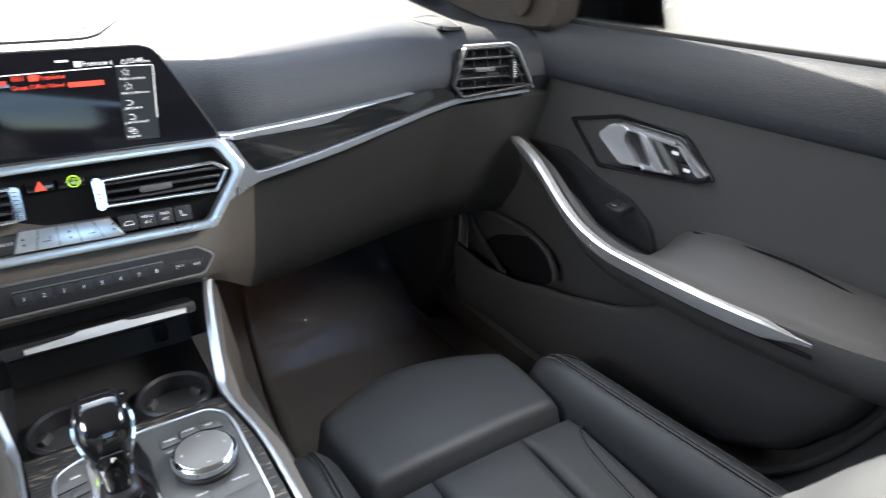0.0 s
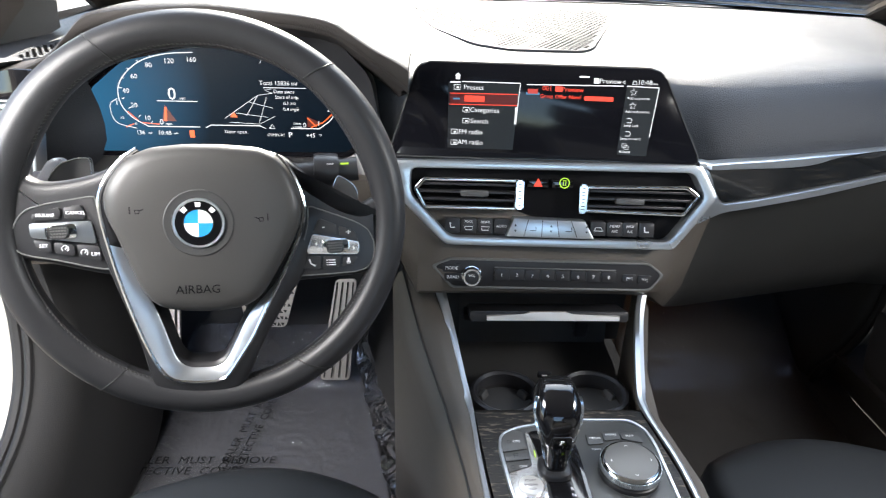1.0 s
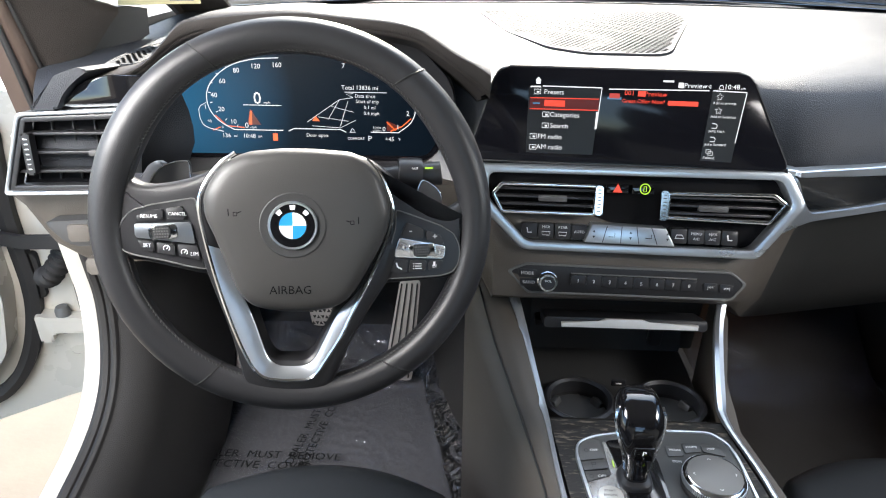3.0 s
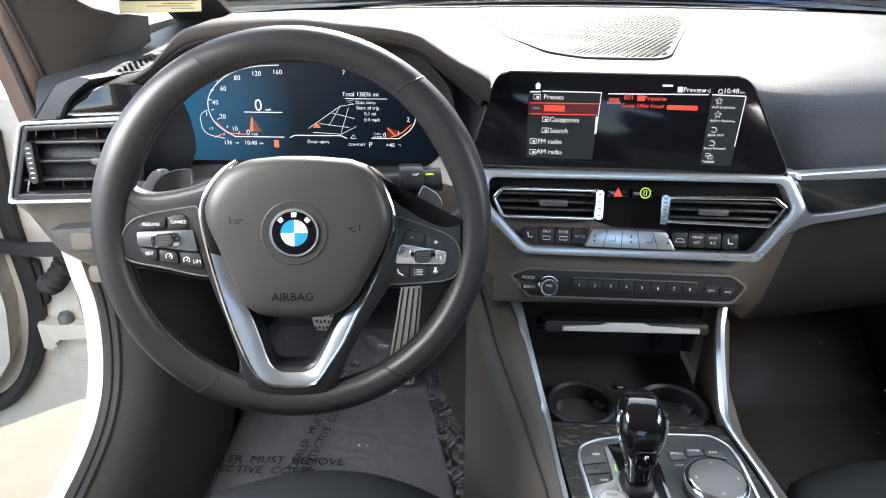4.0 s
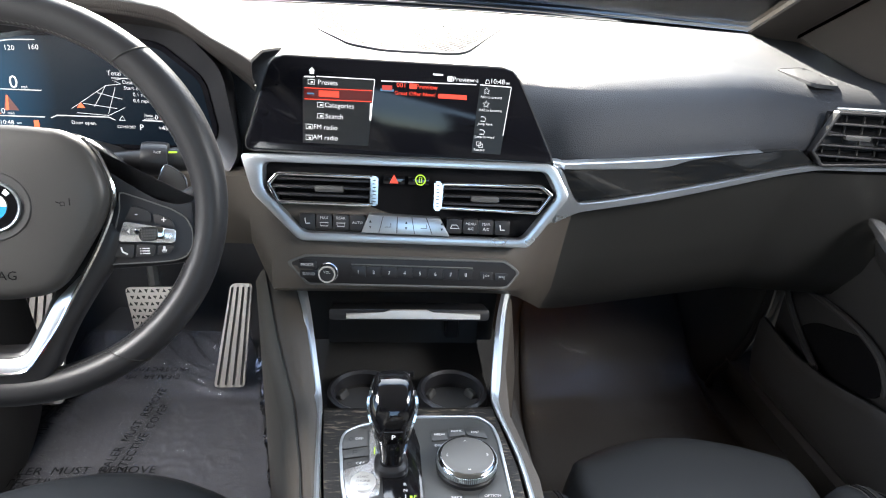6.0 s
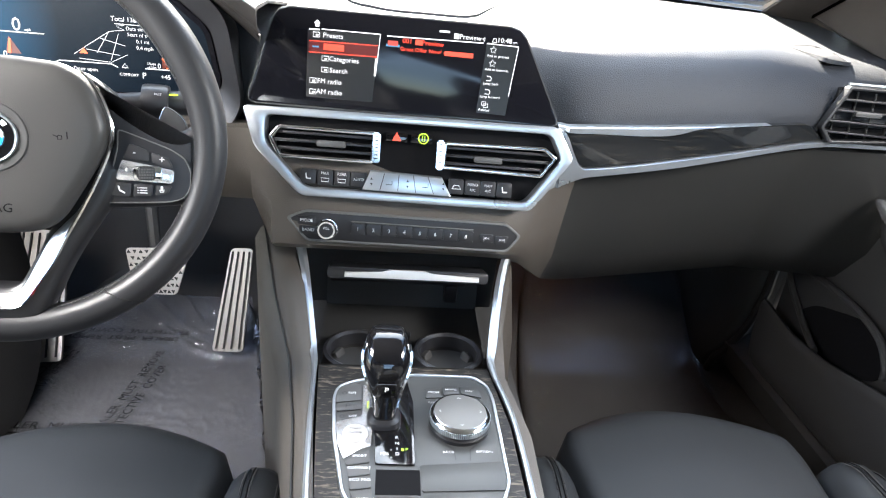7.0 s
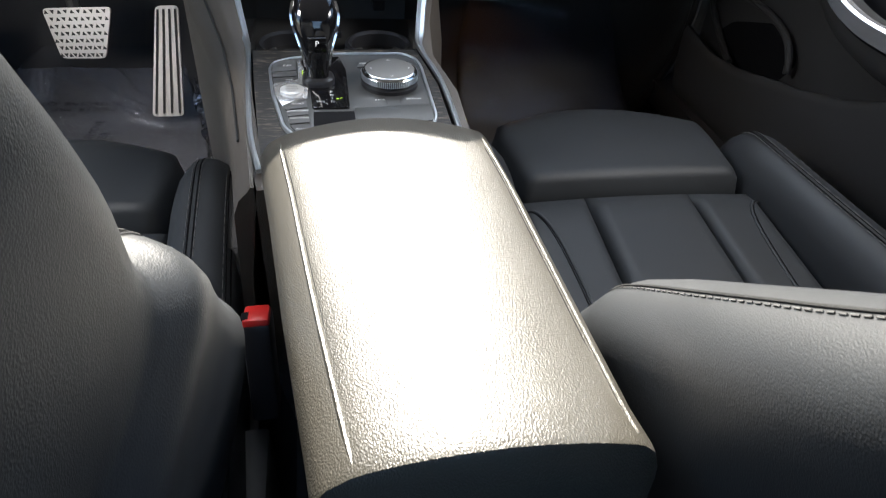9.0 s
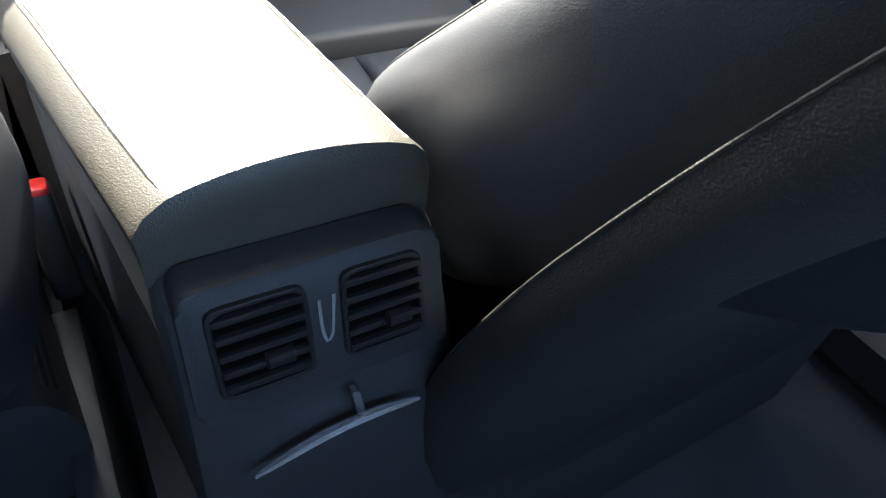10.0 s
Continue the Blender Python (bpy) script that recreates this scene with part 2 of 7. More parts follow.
def turned(m, profile, seg=32, bm=None):
    """A body of revolution about m's z, from (radius, height) pairs; ends at radius 0 are closed."""
    bm = bm or bmesh.new()
    rows = []
    for r, h in profile:
        if r <= 1e-6:
            rows.append([bm.verts.new(m @ Vector((0, 0, h)))])
        else:
            rows.append([bm.verts.new(m @ Vector((r * math.cos(2 * math.pi * i / seg), r * math.sin(2 * math.pi * i / seg), h))) for i in range(seg)])
    for a, b in zip(rows, rows[1:]):
        for i in range(seg):
            j = (i + 1) % seg
            if len(a) == 1 and len(b) == 1:
                continue
            if len(a) == 1:
                bm.faces.new((a[0], b[j], b[i]))
            elif len(b) == 1:
                bm.faces.new((a[i], a[j], b[0]))
            else:
                bm.faces.new((a[i], a[j], b[j], b[i]))
    return bm


def loft(rows, closed=True, cap=True, bm=None):
    """A skin over rows of points, each row as long as the others."""
    bm = bm or bmesh.new()
    vs = [[bm.verts.new(p) for p in row] for row in rows]
    n = len(vs[0])
    for a, b in zip(vs, vs[1:]):
        for i in range(n if closed else n - 1):
            j = (i + 1) % n
            bm.faces.new((a[i], a[j], b[j], b[i]))
    if cap and closed:
        bm.faces.new(vs[0][::-1])
        bm.faces.new(vs[-1])
    return bm


def sheet(rows, drop, bm=None):
    """An open skin over rows of points, given thickness by the offset drop."""
    d = Vector(drop)
    rows = [[Vector(p) for p in row] for row in rows]
    return loft([row + [p + d for p in reversed(row)] for row in rows], True, True, bm)


def smooth_path(pts, n=8, closed=False):
    """A Catmull-Rom curve through the points."""
    pts = [Vector(p) for p in pts]
    out, k = [], len(pts)
    last = k if closed else k - 1
    for i in range(last):
        p0 = pts[(i - 1) % k] if closed or i else pts[0] * 2 - pts[1]
        p1, p2 = pts[i], pts[(i + 1) % k]
        p3 = pts[(i + 2) % k] if closed or i + 2 < k else pts[-1] * 2 - pts[-2]
        for s in range(n):
            t = s / n
            out.append(0.5 * (2 * p1 + (p2 - p0) * t + (2 * p0 - 5 * p1 + 4 * p2 - p3) * t * t + (3 * p1 - p0 - 3 * p2 + p3) * t**3))
    if not closed:
        out.append(pts[-1])
    return out


def sweep(path, profile, up=(0, 0, 1), closed=False, bm=None, scale=None):
    """The profile, pairs of (side, up), drawn along the path."""
    path = [Vector(p) for p in path]
    rows, n = [], len(path)
    for i, p in enumerate(path):
        a = path[(i - 1) % n] if closed or i else p
        b = path[(i + 1) % n] if closed or i + 1 < n else p
        d = (b - a).normalized()
        side = d.cross(Vector(up)).normalized()
        u = side.cross(d)
        k = scale(i / max(1, n - 1)) if scale else 1.0
        rows.append([p + side * s * k + u * h * k for s, h in profile])
    if closed:
        rows.append(rows[0])
        bm = loft(rows, True, False, bm)
        bmesh.ops.remove_doubles(bm, verts=bm.verts, dist=1e-6)
        return bm
    return loft(rows, True, True, bm)


def circle(r, n=10, ry=None):
    return [(r * math.cos(2 * math.pi * i / n), (ry or r) * math.sin(2 * math.pi * i / n)) for i in range(n)]


def lettering(items, bm=None):
    """Words in the built-in font, flat on their poses: (text, size, pose) each, centred."""
    bm = bm or bmesh.new()
    for text, size, m in items:
        cu = bpy.data.curves.new("lettering", "FONT")
        cu.body, cu.size, cu.align_x, cu.align_y, cu.resolution_u = text, size, "CENTER", "CENTER", 2
        ob = bpy.data.objects.new("lettering", cu)
        me = bpy.data.meshes.new_from_object(ob)
        me.transform(m)
        bm.from_mesh(me)
        bpy.data.objects.remove(ob)
        bpy.data.curves.remove(cu)
        bpy.data.meshes.remove(me)
    return bm


def stroke(face, pts, width, w, bm=None, closed=False):
    """A flat line on a face through (a, b) pairs."""
    bm = bm or bmesh.new()
    pts = [Vector(p) for p in pts]
    n = len(pts)
    left, right = [], []
    for i, p in enumerate(pts):
        a = pts[(i - 1) % n] if closed or i else p
        b = pts[(i + 1) % n] if closed or i + 1 < n else p
        d = (b - a).normalized()
        s = Vector((-d.y, d.x)) * width / 2
        left.append(bm.verts.new(face.at(*(p + s), w)))
        right.append(bm.verts.new(face.at(*(p - s), w)))
    for i in range(n if closed else n - 1):
        j = (i + 1) % n
        bm.faces.new((left[i], left[j], right[j], right[i]))
    return bm


def patch(face, poly, w, bm=None):
    bm = bm or bmesh.new()
    bm.faces.new([bm.verts.new(face.at(a, b, w)) for a, b in poly])
    return bm


def rect(a, b, w, h):
    return [(a - w / 2, b - h / 2), (a + w / 2, b - h / 2), (a + w / 2, b + h / 2), (a - w / 2, b + h / 2)]

# ---- setting ----
bm = bmesh.new()
bmesh.ops.create_grid(bm, x_segments=8, y_segments=8, size=400, matrix=Matrix.Translation((0, 0, -0.30)))
single("ground", bm, M_GROUND, "pale sunlit pavement around the parked car", "ground", kind="structure", smooth=0)

# carpeted floor pan with the tunnel hump and the toe board
TOE = [(0.66, 0.0), (0.76, 0.03), (0.86, 0.10), (0.95, 0.20), (1.02, 0.46)]
def floor_z(y):
    """The height of the footwell, which rises to the toe board."""
    if y <= TOE[0][0]:
        return 0.0
    for (y0, z0), (y1, z1) in zip(TOE, TOE[1:]):
        if y <= y1:
            return z0 + (z1 - z0) * (y - y0) / (y1 - y0)
    return TOE[-1][1]
FLOOR = [(-0.80, 0.0), (-0.22, 0.0), (-0.19, 0.05), (-0.16, 0.30), (0.15, 0.30), (0.18, 0.05), (0.21, 0.0), (0.80, 0.0)]
rows = []
for y, lift in [(y, 0.0) for y in (-1.9, -0.9, -0.22, -0.10)] + TOE:
    slim, low = (0.55, 0.5) if y < -0.2 else (1.0, 1.0)
    rows.append([(x * slim if abs(x) < 0.5 else x, y, max(z * low, lift)) for x, z in FLOOR])
single("floor", sheet(rows, (0, 0, -0.06)), M_CARPET, "black carpeted car floor with a transmission tunnel", "floor", kind="structure")

single("firewall", box(pose(0, 1.06, 0.42), (1.6, 0.05, 0.80), 0.01), M_CARPET, "black carpeted bulkhead behind the pedals", "bulkhead", kind="structure")
rows = [[(-0.80, y, z) for y in (0.36, 0.46, 1.06)] for z in (-0.02, 0.4, 0.80)]
single("kick_panel_left", sheet(rows, (-0.03, 0, 0)), M_DOOR, "black kick panel beside the footwell", "kick panel", kind="structure")
KICK = [(min(0.72, 0.60 + 0.16 * ((z - 0.33) / 0.33) ** 2), z) for z in [-0.02 + 0.81 * k / 20 for k in range(21)]]
rows = [[(0.88, y + 0.012, z), (0.735, y, z), (0.722, y + 0.004, z), (0.714, y + 0.016, z), (0.710, y + 0.05, z), (0.708, 0.85, z), (0.700, 1.06, z)] for y, z in KICK]
kick = thing("kick_panel_right", (0.72, 0.8, 0.0), "black curved kick panel with a rubber edge beside the footwell", "kick panel", kind="structure")
part("panel", sheet(rows, (0.03, 0, 0)), M_LOWERDARK, kick, smooth=60)
part("rubber_edge", sweep([(0.730, y - 0.006, z) for y, z in KICK[:12]], circle(0.009, 8), up=(1, 0, 0)), M_RUBBER, kick, "black rubber edge")

# roof, rear and side shell; the front left door stands open
ROOF = [(-0.72, 0.05, 1.12), (-0.6, 0.14, 1.17), (0, 0.20, 1.19), (0.6, 0.14, 1.17), (0.72, 0.05, 1.12)]
rows = [[Vector(p) + Vector((0, dy, dz)) for p in ROOF] for dy, dz in ((0, 0), (-0.35, 0.02), (-0.9, 0.01), (-1.5, -0.04))]
single("ceiling", sheet(rows, (0, 0, 0.04)), mat("headliner", (0.55, 0.53, 0.50), 0.9, bump=0.3, scale=900), "light grey cloth headliner of the car roof", "ceiling", kind="structure")
rows = [[(x, -1.85, z) for x in (-0.8, 0, 0.8)] for z in (0.0, 0.80)]
single("wall_rear", sheet(rows, (0, -0.05, 0)), M_DOOR, "dark panel behind the rear bench", "wall", kind="structure")
for x, s in ((-0.80, -1), (0.80, 1)):
    rows = [[(x, y, z) for y in (-1.9, -1.2, -0.42)] for z in (-0.05, 0.4, 0.78)]
    single("wall_left" if s < 0 else "wall_right", sheet(rows, (0.05 * s, 0, 0)), M_DOOR, "dark rear side panel of the cabin", "wall", kind="structure")
    rows = [[(x * 0.99, y, z) for y in (-0.37, -0.60)] for z in (-0.05, 0.78)] + [[(x * 0.9, y - 0.06, 1.14) for y in (-0.37, -0.56)]]
    single("pillar_rear", sheet(rows, (0.06 * s, 0, 0)), M_PILLAR, "upholstered pillar behind the front door", "pillar", kind="structure")
    # sill along the floor
    prof = [(x, 0.02), (x - 0.05 * s, 0.05), (x - 0.08 * s, 0.13), (x - 0.02 * s, 0.17), (x + 0.04 * s, 0.14), (x + 0.05 * s, -0.05)]
    single("sill", loft([[(a, y, b) for a, b in prof] for y in (-1.2, -0.4, 0.4, 0.75)]), M_DOOR, "black plastic door sill trim", "sill", kind="structure")

# windscreen with its lower edge behind the dashboard
def screen_at(u, v):
    x = -0.78 + 1.56 * u
    bow = 1 - (x / 0.78) ** 2
    a = Vector((x, 0.82 + 0.20 * bow, 0.80 + 0.012 * bow))
    b = Vector((x * 0.86, 0.06 + 0.14 * bow, 1.125 + 0.06 * bow))
    return a.lerp(b, v)
glass = single("windscreen", sheet([[screen_at(i / 16, k / 6) for i in range(17)] for k in range(7)], (0, 0.004, 0.004)), M_GLASS, "large clear curved car windscreen", "windscreen", kind="structure")
glass.visible_shadow = False
rows = [[screen_at(i / 16, k) + Vector((0, -0.003, 0)) for i in range(17)] for k in (-0.005, 0.012)]
single("windscreen_border", sheet(rows, (0, 0.002, 0)), M_GLOSS, "black printed border at the foot of the windscreen", "border", kind="structure")
outline = rounded([(0.335, 0.765), (0.40, 0.762), (0.52, 0.762), (0.65, 0.785), (0.76, 0.808), (0.48, 0.935), (0.20, 1.06), (0.04, 1.14), (-0.02, 1.14), (0.16, 0.99), (0.305, 0.86), (0.318, 0.80)], 0.02)
rows = [[(0.735 + d - 0.10 * max(0, z - 0.85) * 2, y, z) for y, z in (outline if d else shrink(outline, 0.008))] for d in (0.0, 0.012, 0.05)]
single("pillar_right", loft(rows), M_PILLAR, "cloth-trimmed windscreen pillar", "pillar", kind="structure")
# pillar beside the driver: cloth trim from the door frame to the windscreen, and its foot on the dashboard
PIL = [((-0.742, 0.305, 0.755), (-0.740, 0.318, 0.760)), ((-0.746, 0.296, 0.792), (-0.729, 0.367, 0.786)), ((-0.749, 0.291, 0.811), (-0.723, 0.393, 0.804)), ((-0.752, 0.285, 0.835), (-0.718, 0.419, 0.823)), ((-0.755, 0.279, 0.859), (-0.714, 0.440, 0.843)),
       ((-0.760, 0.268, 0.902), (-0.731, 0.377, 0.868)), ((-0.762, 0.250, 0.940), (-0.742, 0.335, 0.933)), ((-0.72, 0.13, 1.12), (-0.70, 0.20, 1.13))]
rows = []
for a, b in zip(smooth_path([Vector(p[0]) for p in PIL], 3), smooth_path([Vector(p[1]) for p in PIL], 3)):
    rows.append([a.lerp(b, t) + Vector((0.007, -0.002, 0)) * math.sin(math.pi * t) ** 0.7 for t in [k / 10 for k in range(11)]])
single("pillar_left", sheet(rows, (-0.03, 0.006, 0)), M_PILLAR, "dark brown cloth-trimmed windscreen pillar", "pillar", kind="structure", smooth=60)
rows = [[Vector(p) for p in r] for r in (((-0.735, 0.377, 0.770), (-0.733, 0.385, 0.792), (-0.731, 0.40, 0.815), (-0.729, 0.42, 0.843)), ((-0.722, 0.43, 0.780), (-0.719, 0.44, 0.800), (-0.717, 0.455, 0.825), (-0.716, 0.47, 0.842)), ((-0.705, 0.50, 0.80), (-0.704, 0.50, 0.815), (-0.703, 0.50, 0.826), (-0.702, 0.50, 0.836)))]
single("pillar_foot", sheet(rows, (-0.02, 0.006, 0)), M_MATT, "dark trim at the foot of the windscreen pillar", "pillar", kind="structure", smooth=60)
# door frame along the pillar, with its rubber seal
FRAME = [((-0.744, 0.303, 0.745), (-0.756, 0.277, 0.730)), ((-0.750, 0.289, 0.811), (-0.760, 0.268, 0.795)), ((-0.757, 0.275, 0.875), (-0.765, 0.259, 0.85)), ((-0.763, 0.255, 0.934), (-0.771, 0.245, 0.91)), ((-0.722, 0.13, 1.12), (-0.735, 0.10, 1.10))]
rows = []
for a, b in zip(smooth_path([Vector(p[0]) for p in FRAME], 4), smooth_path([Vector(p[1]) for p in FRAME], 4)):
    rows.append([a.lerp(b, t) + Vector((0.004, -0.004, 0)) * math.sin(math.pi * t) for t in [k / 5 for k in range(6)]])
single("door_frame_left", sheet(rows, (-0.03, 0.006, 0)), M_FRAME, "brown trim of the door frame beside the pillar", "door frame", kind="structure", smooth=60)
for side in (0, 1):
    single("frame_seal", sweep(smooth_path([Vector(p[side]) + Vector((0.001, -0.002, 0)) for p in FRAME], 4), circle(0.0028 + 0.0012 * side, 8), up=(1, 0, 0)), M_RUBBER, "black rubber seal along the door frame", "seal", kind="structure", smooth=80)
# trim along the edges of the windscreen
for s, name in ((1, "pillar_trim_right"), (0, "pillar_trim_left")):
    rows = []
    for k in range(11):
        v = k / 10
        d = (0.055 if s else 0.050) * (1 - 0.3 * v)
        p = [screen_at(abs(s - u), v) for u in (-0.01, 0.0, d * 0.6, d)]
        rows.append([p[0] + Vector((0, -0.02, -0.03)), p[1] + Vector((0, -0.022, -0.018)), p[2] + Vector((0, -0.016, -0.016)), p[3] + Vector((0, -0.004, -0.004)), p[3], p[0]])
    single(name, loft(rows), M_PILLAR, "cloth-covered trim along the windscreen edge", "pillar", kind="structure")
# tinted rear windows
for nm, rows in (("window_rear", [[(x, -1.62, 1.13) for x in (-0.6, 0, 0.6)], [(x, -1.88, 0.80) for x in (-0.75, 0, 0.75)]]),
                 ("window_rear_left", [[(-0.79, y, 0.78) for y in (-1.85, -0.60)], [(-0.66, y, 1.13) for y in (-1.6, -0.62)]]),
                 ("window_rear_right", [[(0.79, y, 0.78) for y in (-1.85, -0.60)], [(0.66, y, 1.13) for y in (-1.6, -0.62)]])):
    single(nm, sheet(rows, (0.004, 0.004, 0)), M_TINT if nm == "window_rear" else M_DARKTINT, "dark tinted rear window glass", "window", kind="structure")

# ---- dashboard ----
def along(y, table):
    """The value at y in a table of (y, value) that runs rearwards."""
    for (y0, v0), (y1, v1) in zip(table, table[1:]):
        if y >= y1:
            k = min(1, max(0, (y0 - y) / (y0 - y1)))
            k = k * k * (3 - 2 * k) * 0.3 + k * 0.7
            return v0 + (v1 - v0) * k
    return table[-1][1]

dash = thing("dashboard", (0, 0.6, 0.5), "black grained dashboard with silver and dark wood trim", "dashboard")

def edge_y(x):
    """How far forward the rear-facing edge of the dashboard lies."""
    if x > 0.57:
        return 0.3585 - 0.14 * (x - 0.57)
    if x > 0.16:
        return 0.256 + 0.25 * (x - 0.16)
    if x < -0.5:
        t = min(1, (-0.5 - x) / 0.12)
        return 0.262 - 0.062 * t * t * (3 - 2 * t)
    return 0.262

def trim_z(x):
    return 0.692 + 0.006 * max(0, min(1, (x - 0.16) / 0.4)) if x > -0.3 else 0.70

def pad_h(x):
    """How the roll of the pad sinks towards the passenger door."""
    t = max(0, min(1, (x - 0.42) / 0.22))
    return 1 - 0.22 * t * t * (3 - 2 * t)

rows = []
for i in range(49):
    x = -0.76 + 1.52 * i / 48
    y0, z0 = edge_y(x), trim_z(x)
    bow = 1 - (x / 0.78) ** 2
    yb = 0.84 + 0.18 * bow
    hood = math.exp(-(((x + 0.43) / 0.17) ** 4))
    mid = math.exp(-(((x + 0.03) / 0.19) ** 6))
    ph = pad_h(x)
    prof = [(y0 + 0.02, z0 - 0.03), (y0 + 0.004, z0 - 0.004), (y0 + 0.006, z0 + 0.016 * ph), (y0 + 0.015, z0 + 0.038 * ph), (y0 + 0.030, z0 + 0.060 * ph), (y0 + 0.048, z0 + 0.076 * ph), (y0 + 0.075, z0 + 0.0885 * ph), (y0 + 0.20, z0 + 0.092 * ph)]
    row = [Vector((x, y, z)) for y, z in prof]
    row[0].y += 0.12 * hood
    for p in row[1:]:
        p.y += 0.05 * mid + 0.12 * hood
        p.z += 0.0
    for k in (0.3, 0.55, 0.8, 1.0):
        ys = y0 + 0.20 + 0.12 * hood
        y = ys + (yb - ys) * k
        row.append(Vector((x, y, z0 + 0.092 * ph + (0.806 - z0 - 0.092 * ph) * k)))
    for p in row:
        p.x = max(p.x, -0.712 - 0.001 * (2 - i) - 0.35 * max(0, p.y - 0.2)) if i < 3 else p.x
    rows.append(row)
pad = part("upper_pad", sheet(rows, (0, 0.02, -0.03)), M_DASH, dash)

# instrument hood: a lip over the cluster that runs out over the left vent
ARCH = [(-0.700, 0.768, 0.764), (-0.674, 0.785, 0.776), (-0.621, 0.794, 0.784), (-0.586, 0.809, 0.800), (-0.564, 0.828, 0.816), (-0.541, 0.849, 0.830), (-0.515, 0.856, 0.838), (-0.470, 0.861, 0.842), (-0.411, 0.864, 0.845), (-0.363, 0.860, 0.843), (-0.315, 0.856, 0.839), (-0.284, 0.850, 0.832), (-0.266, 0.840, 0.822), (-0.243, 0.825, 0.806), (-0.216, 0.811, 0.786), (-0.202, 0.802, 0.774)]
rows = []
for p in smooth_path([Vector(q) for q in ARCH], 4):
    x, zt, zl = p
    far = max(0.0, min(1.0, (x + 0.62) / 0.06))
    in_x = -0.43 + (x + 0.43) * 0.94
    rows.append([(in_x, 0.315, zl - 0.020 * far), (in_x, 0.296, zl - 0.012 * far), (x, 0.250, zl), (x, 0.236, zl + 0.002), (x, 0.2305, zl + 0.35 * (zt - zl)), (x, 0.229, zt - 0.003), (x, 0.233, zt), (x, 0.30, zt + 0.001), (x, 0.40, max(zt - 0.022, 0.792)), (x, 0.48, 0.782)])
part("instrument_hood", sheet(rows, (0, 0.004, -0.004)), M_HOOD, dash, "dark brown-black hood over the instruments", smooth=50)

# lower body: left of the column, centre stack skin, glove box side
rows = []
for i in range(49):
    x = -0.76 + 1.52 * i / 48
    y0, z0 = edge_y(x), trim_z(x)
    c = math.exp(-(((x + 0.02) / 0.175) ** 8))
    right = 1 / (1 + math.exp(-(x - 0.16) / 0.02))
    zb = 0.60 - 0.07 * c + (0.02 * right)
    if x < -0.2:
        zl = along(x, [(-0.2, 0.565), (-0.60, 0.569), (-0.679, 0.567), (-0.70, 0.572), (-0.728, 0.590), (-0.748, 0.621), (-0.765, 0.665)])
        low = [(y0 + 0.01, z0 - 0.03), (y0 + 0.0, 0.66), (y0 + 0.002, 0.5 * (zl + 0.66)), (y0 + 0.004, zl + 0.012), (y0 + 0.012, zl), (y0 + 0.03, zl - 0.004), (0.5, zl - 0.02), (0.85, 0.52)]
    else:
        f = [(y0 + 0.02, z0 - 0.03), (y0 - 0.012, 0.63), (y0 - 0.030, 0.585), (y0 - 0.044, 0.555), (y0 - 0.045, 0.532), (y0 - 0.02, 0.515), (y0 + 0.06, 0.512), (0.6, 0.51)]
        g = [(y0 + 0.02, z0 - 0.03), (y0 + 0.004, 0.64 + 0.04 * max(0, x - 0.2)), (y0 + 0.03, 0.60), (y0 + 0.055, 0.54), (y0 + 0.08, 0.47), (y0 + 0.13, 0.40), (y0 + 0.22, 0.36), (0.75, 0.35)]
        low = [(a[0] * (1 - right) + b[0] * right, a[1] * (1 - right) + b[1] * right) for a, b in zip(f, g)]
    rows.append([(x, y, z) for y, z in low])
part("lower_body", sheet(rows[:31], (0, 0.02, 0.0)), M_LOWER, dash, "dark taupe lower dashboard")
# the darker tone from here rightwards is painted shade of the footwell
part("glove_box", sheet(rows[30:], (0, 0.02, 0.0)), M_LOWERDARK, dash, "glove box lid and lower panel with footwell shade in its colour")

# ---- centre stack ----
SC = Face((-0.067, 0.275, 0.737), (-0.08, -1, 0.25))
screen = thing("central_display", (-0.04, 0.29, 0.69), "wide black touch display showing a radio menu", "display")
OUT = rounded([(-0.229, 0.688), (0.152, 0.690), (0.096, 0.799), (-0.192, 0.799)], 0.014)
part("housing", slab(SC, OUT, -0.016, -0.002, 0.003), M_MATT, screen)
part("glass", slab(SC, shrink(OUT, 0.002), -0.004, 0.0, 0.0015), M_SCREEN, screen)

FR = Face((-0.03, 0.238, 0.646), (-0.04, -1, 0.27))
HEX_O = [(-0.226, 0.690), (0.148, 0.692), (0.170, 0.655), (0.122, 0.592), (-0.157, 0.592), (-0.212, 0.645)]
HEX_I = [(-0.199, 0.681), (0.139, 0.683), (0.155, 0.655), (0.115, 0.602), (-0.151, 0.602), (-0.199, 0.650)]
panel = thing("climate_panel", (-0.03, 0.25, 0.60), "climate panel with air vents in a silver frame", "climate panel")
part("frame", ring(FR, rounded(HEX_O, 0.008), rounded(HEX_I, 0.008), -0.02, 0.006, 0.002), M_SILVER, panel, "satin silver six-cornered frame")
part("backing", slab(FR, shrink(HEX_I, -0.002), -0.05, -0.014), M_INK, panel)

RA = Face((0, 0.2145, 0.55), (-0.04, -1, 0.27))
radio = thing("radio_panel", (-0.03, 0.22, 0.54), "black radio panel with a knob and number keys", "radio")
RHEX = [(-0.171, 0.564), (-0.150, 0.573), (0.095, 0.573), (0.113, 0.560), (0.098, 0.541), (-0.147, 0.539)]
part("plate", slab(RA, rounded(RHEX, 0.005), -0.02, 0.003, 0.0015), M_BUTTON, radio)
part("plate_edge", ring(RA, rounded(shrink(RHEX, -0.0015), 0.005), rounded(shrink(RHEX, 0.0012), 0.005), -0.01, 0.0042, 0.0008), M_GREY, radio)

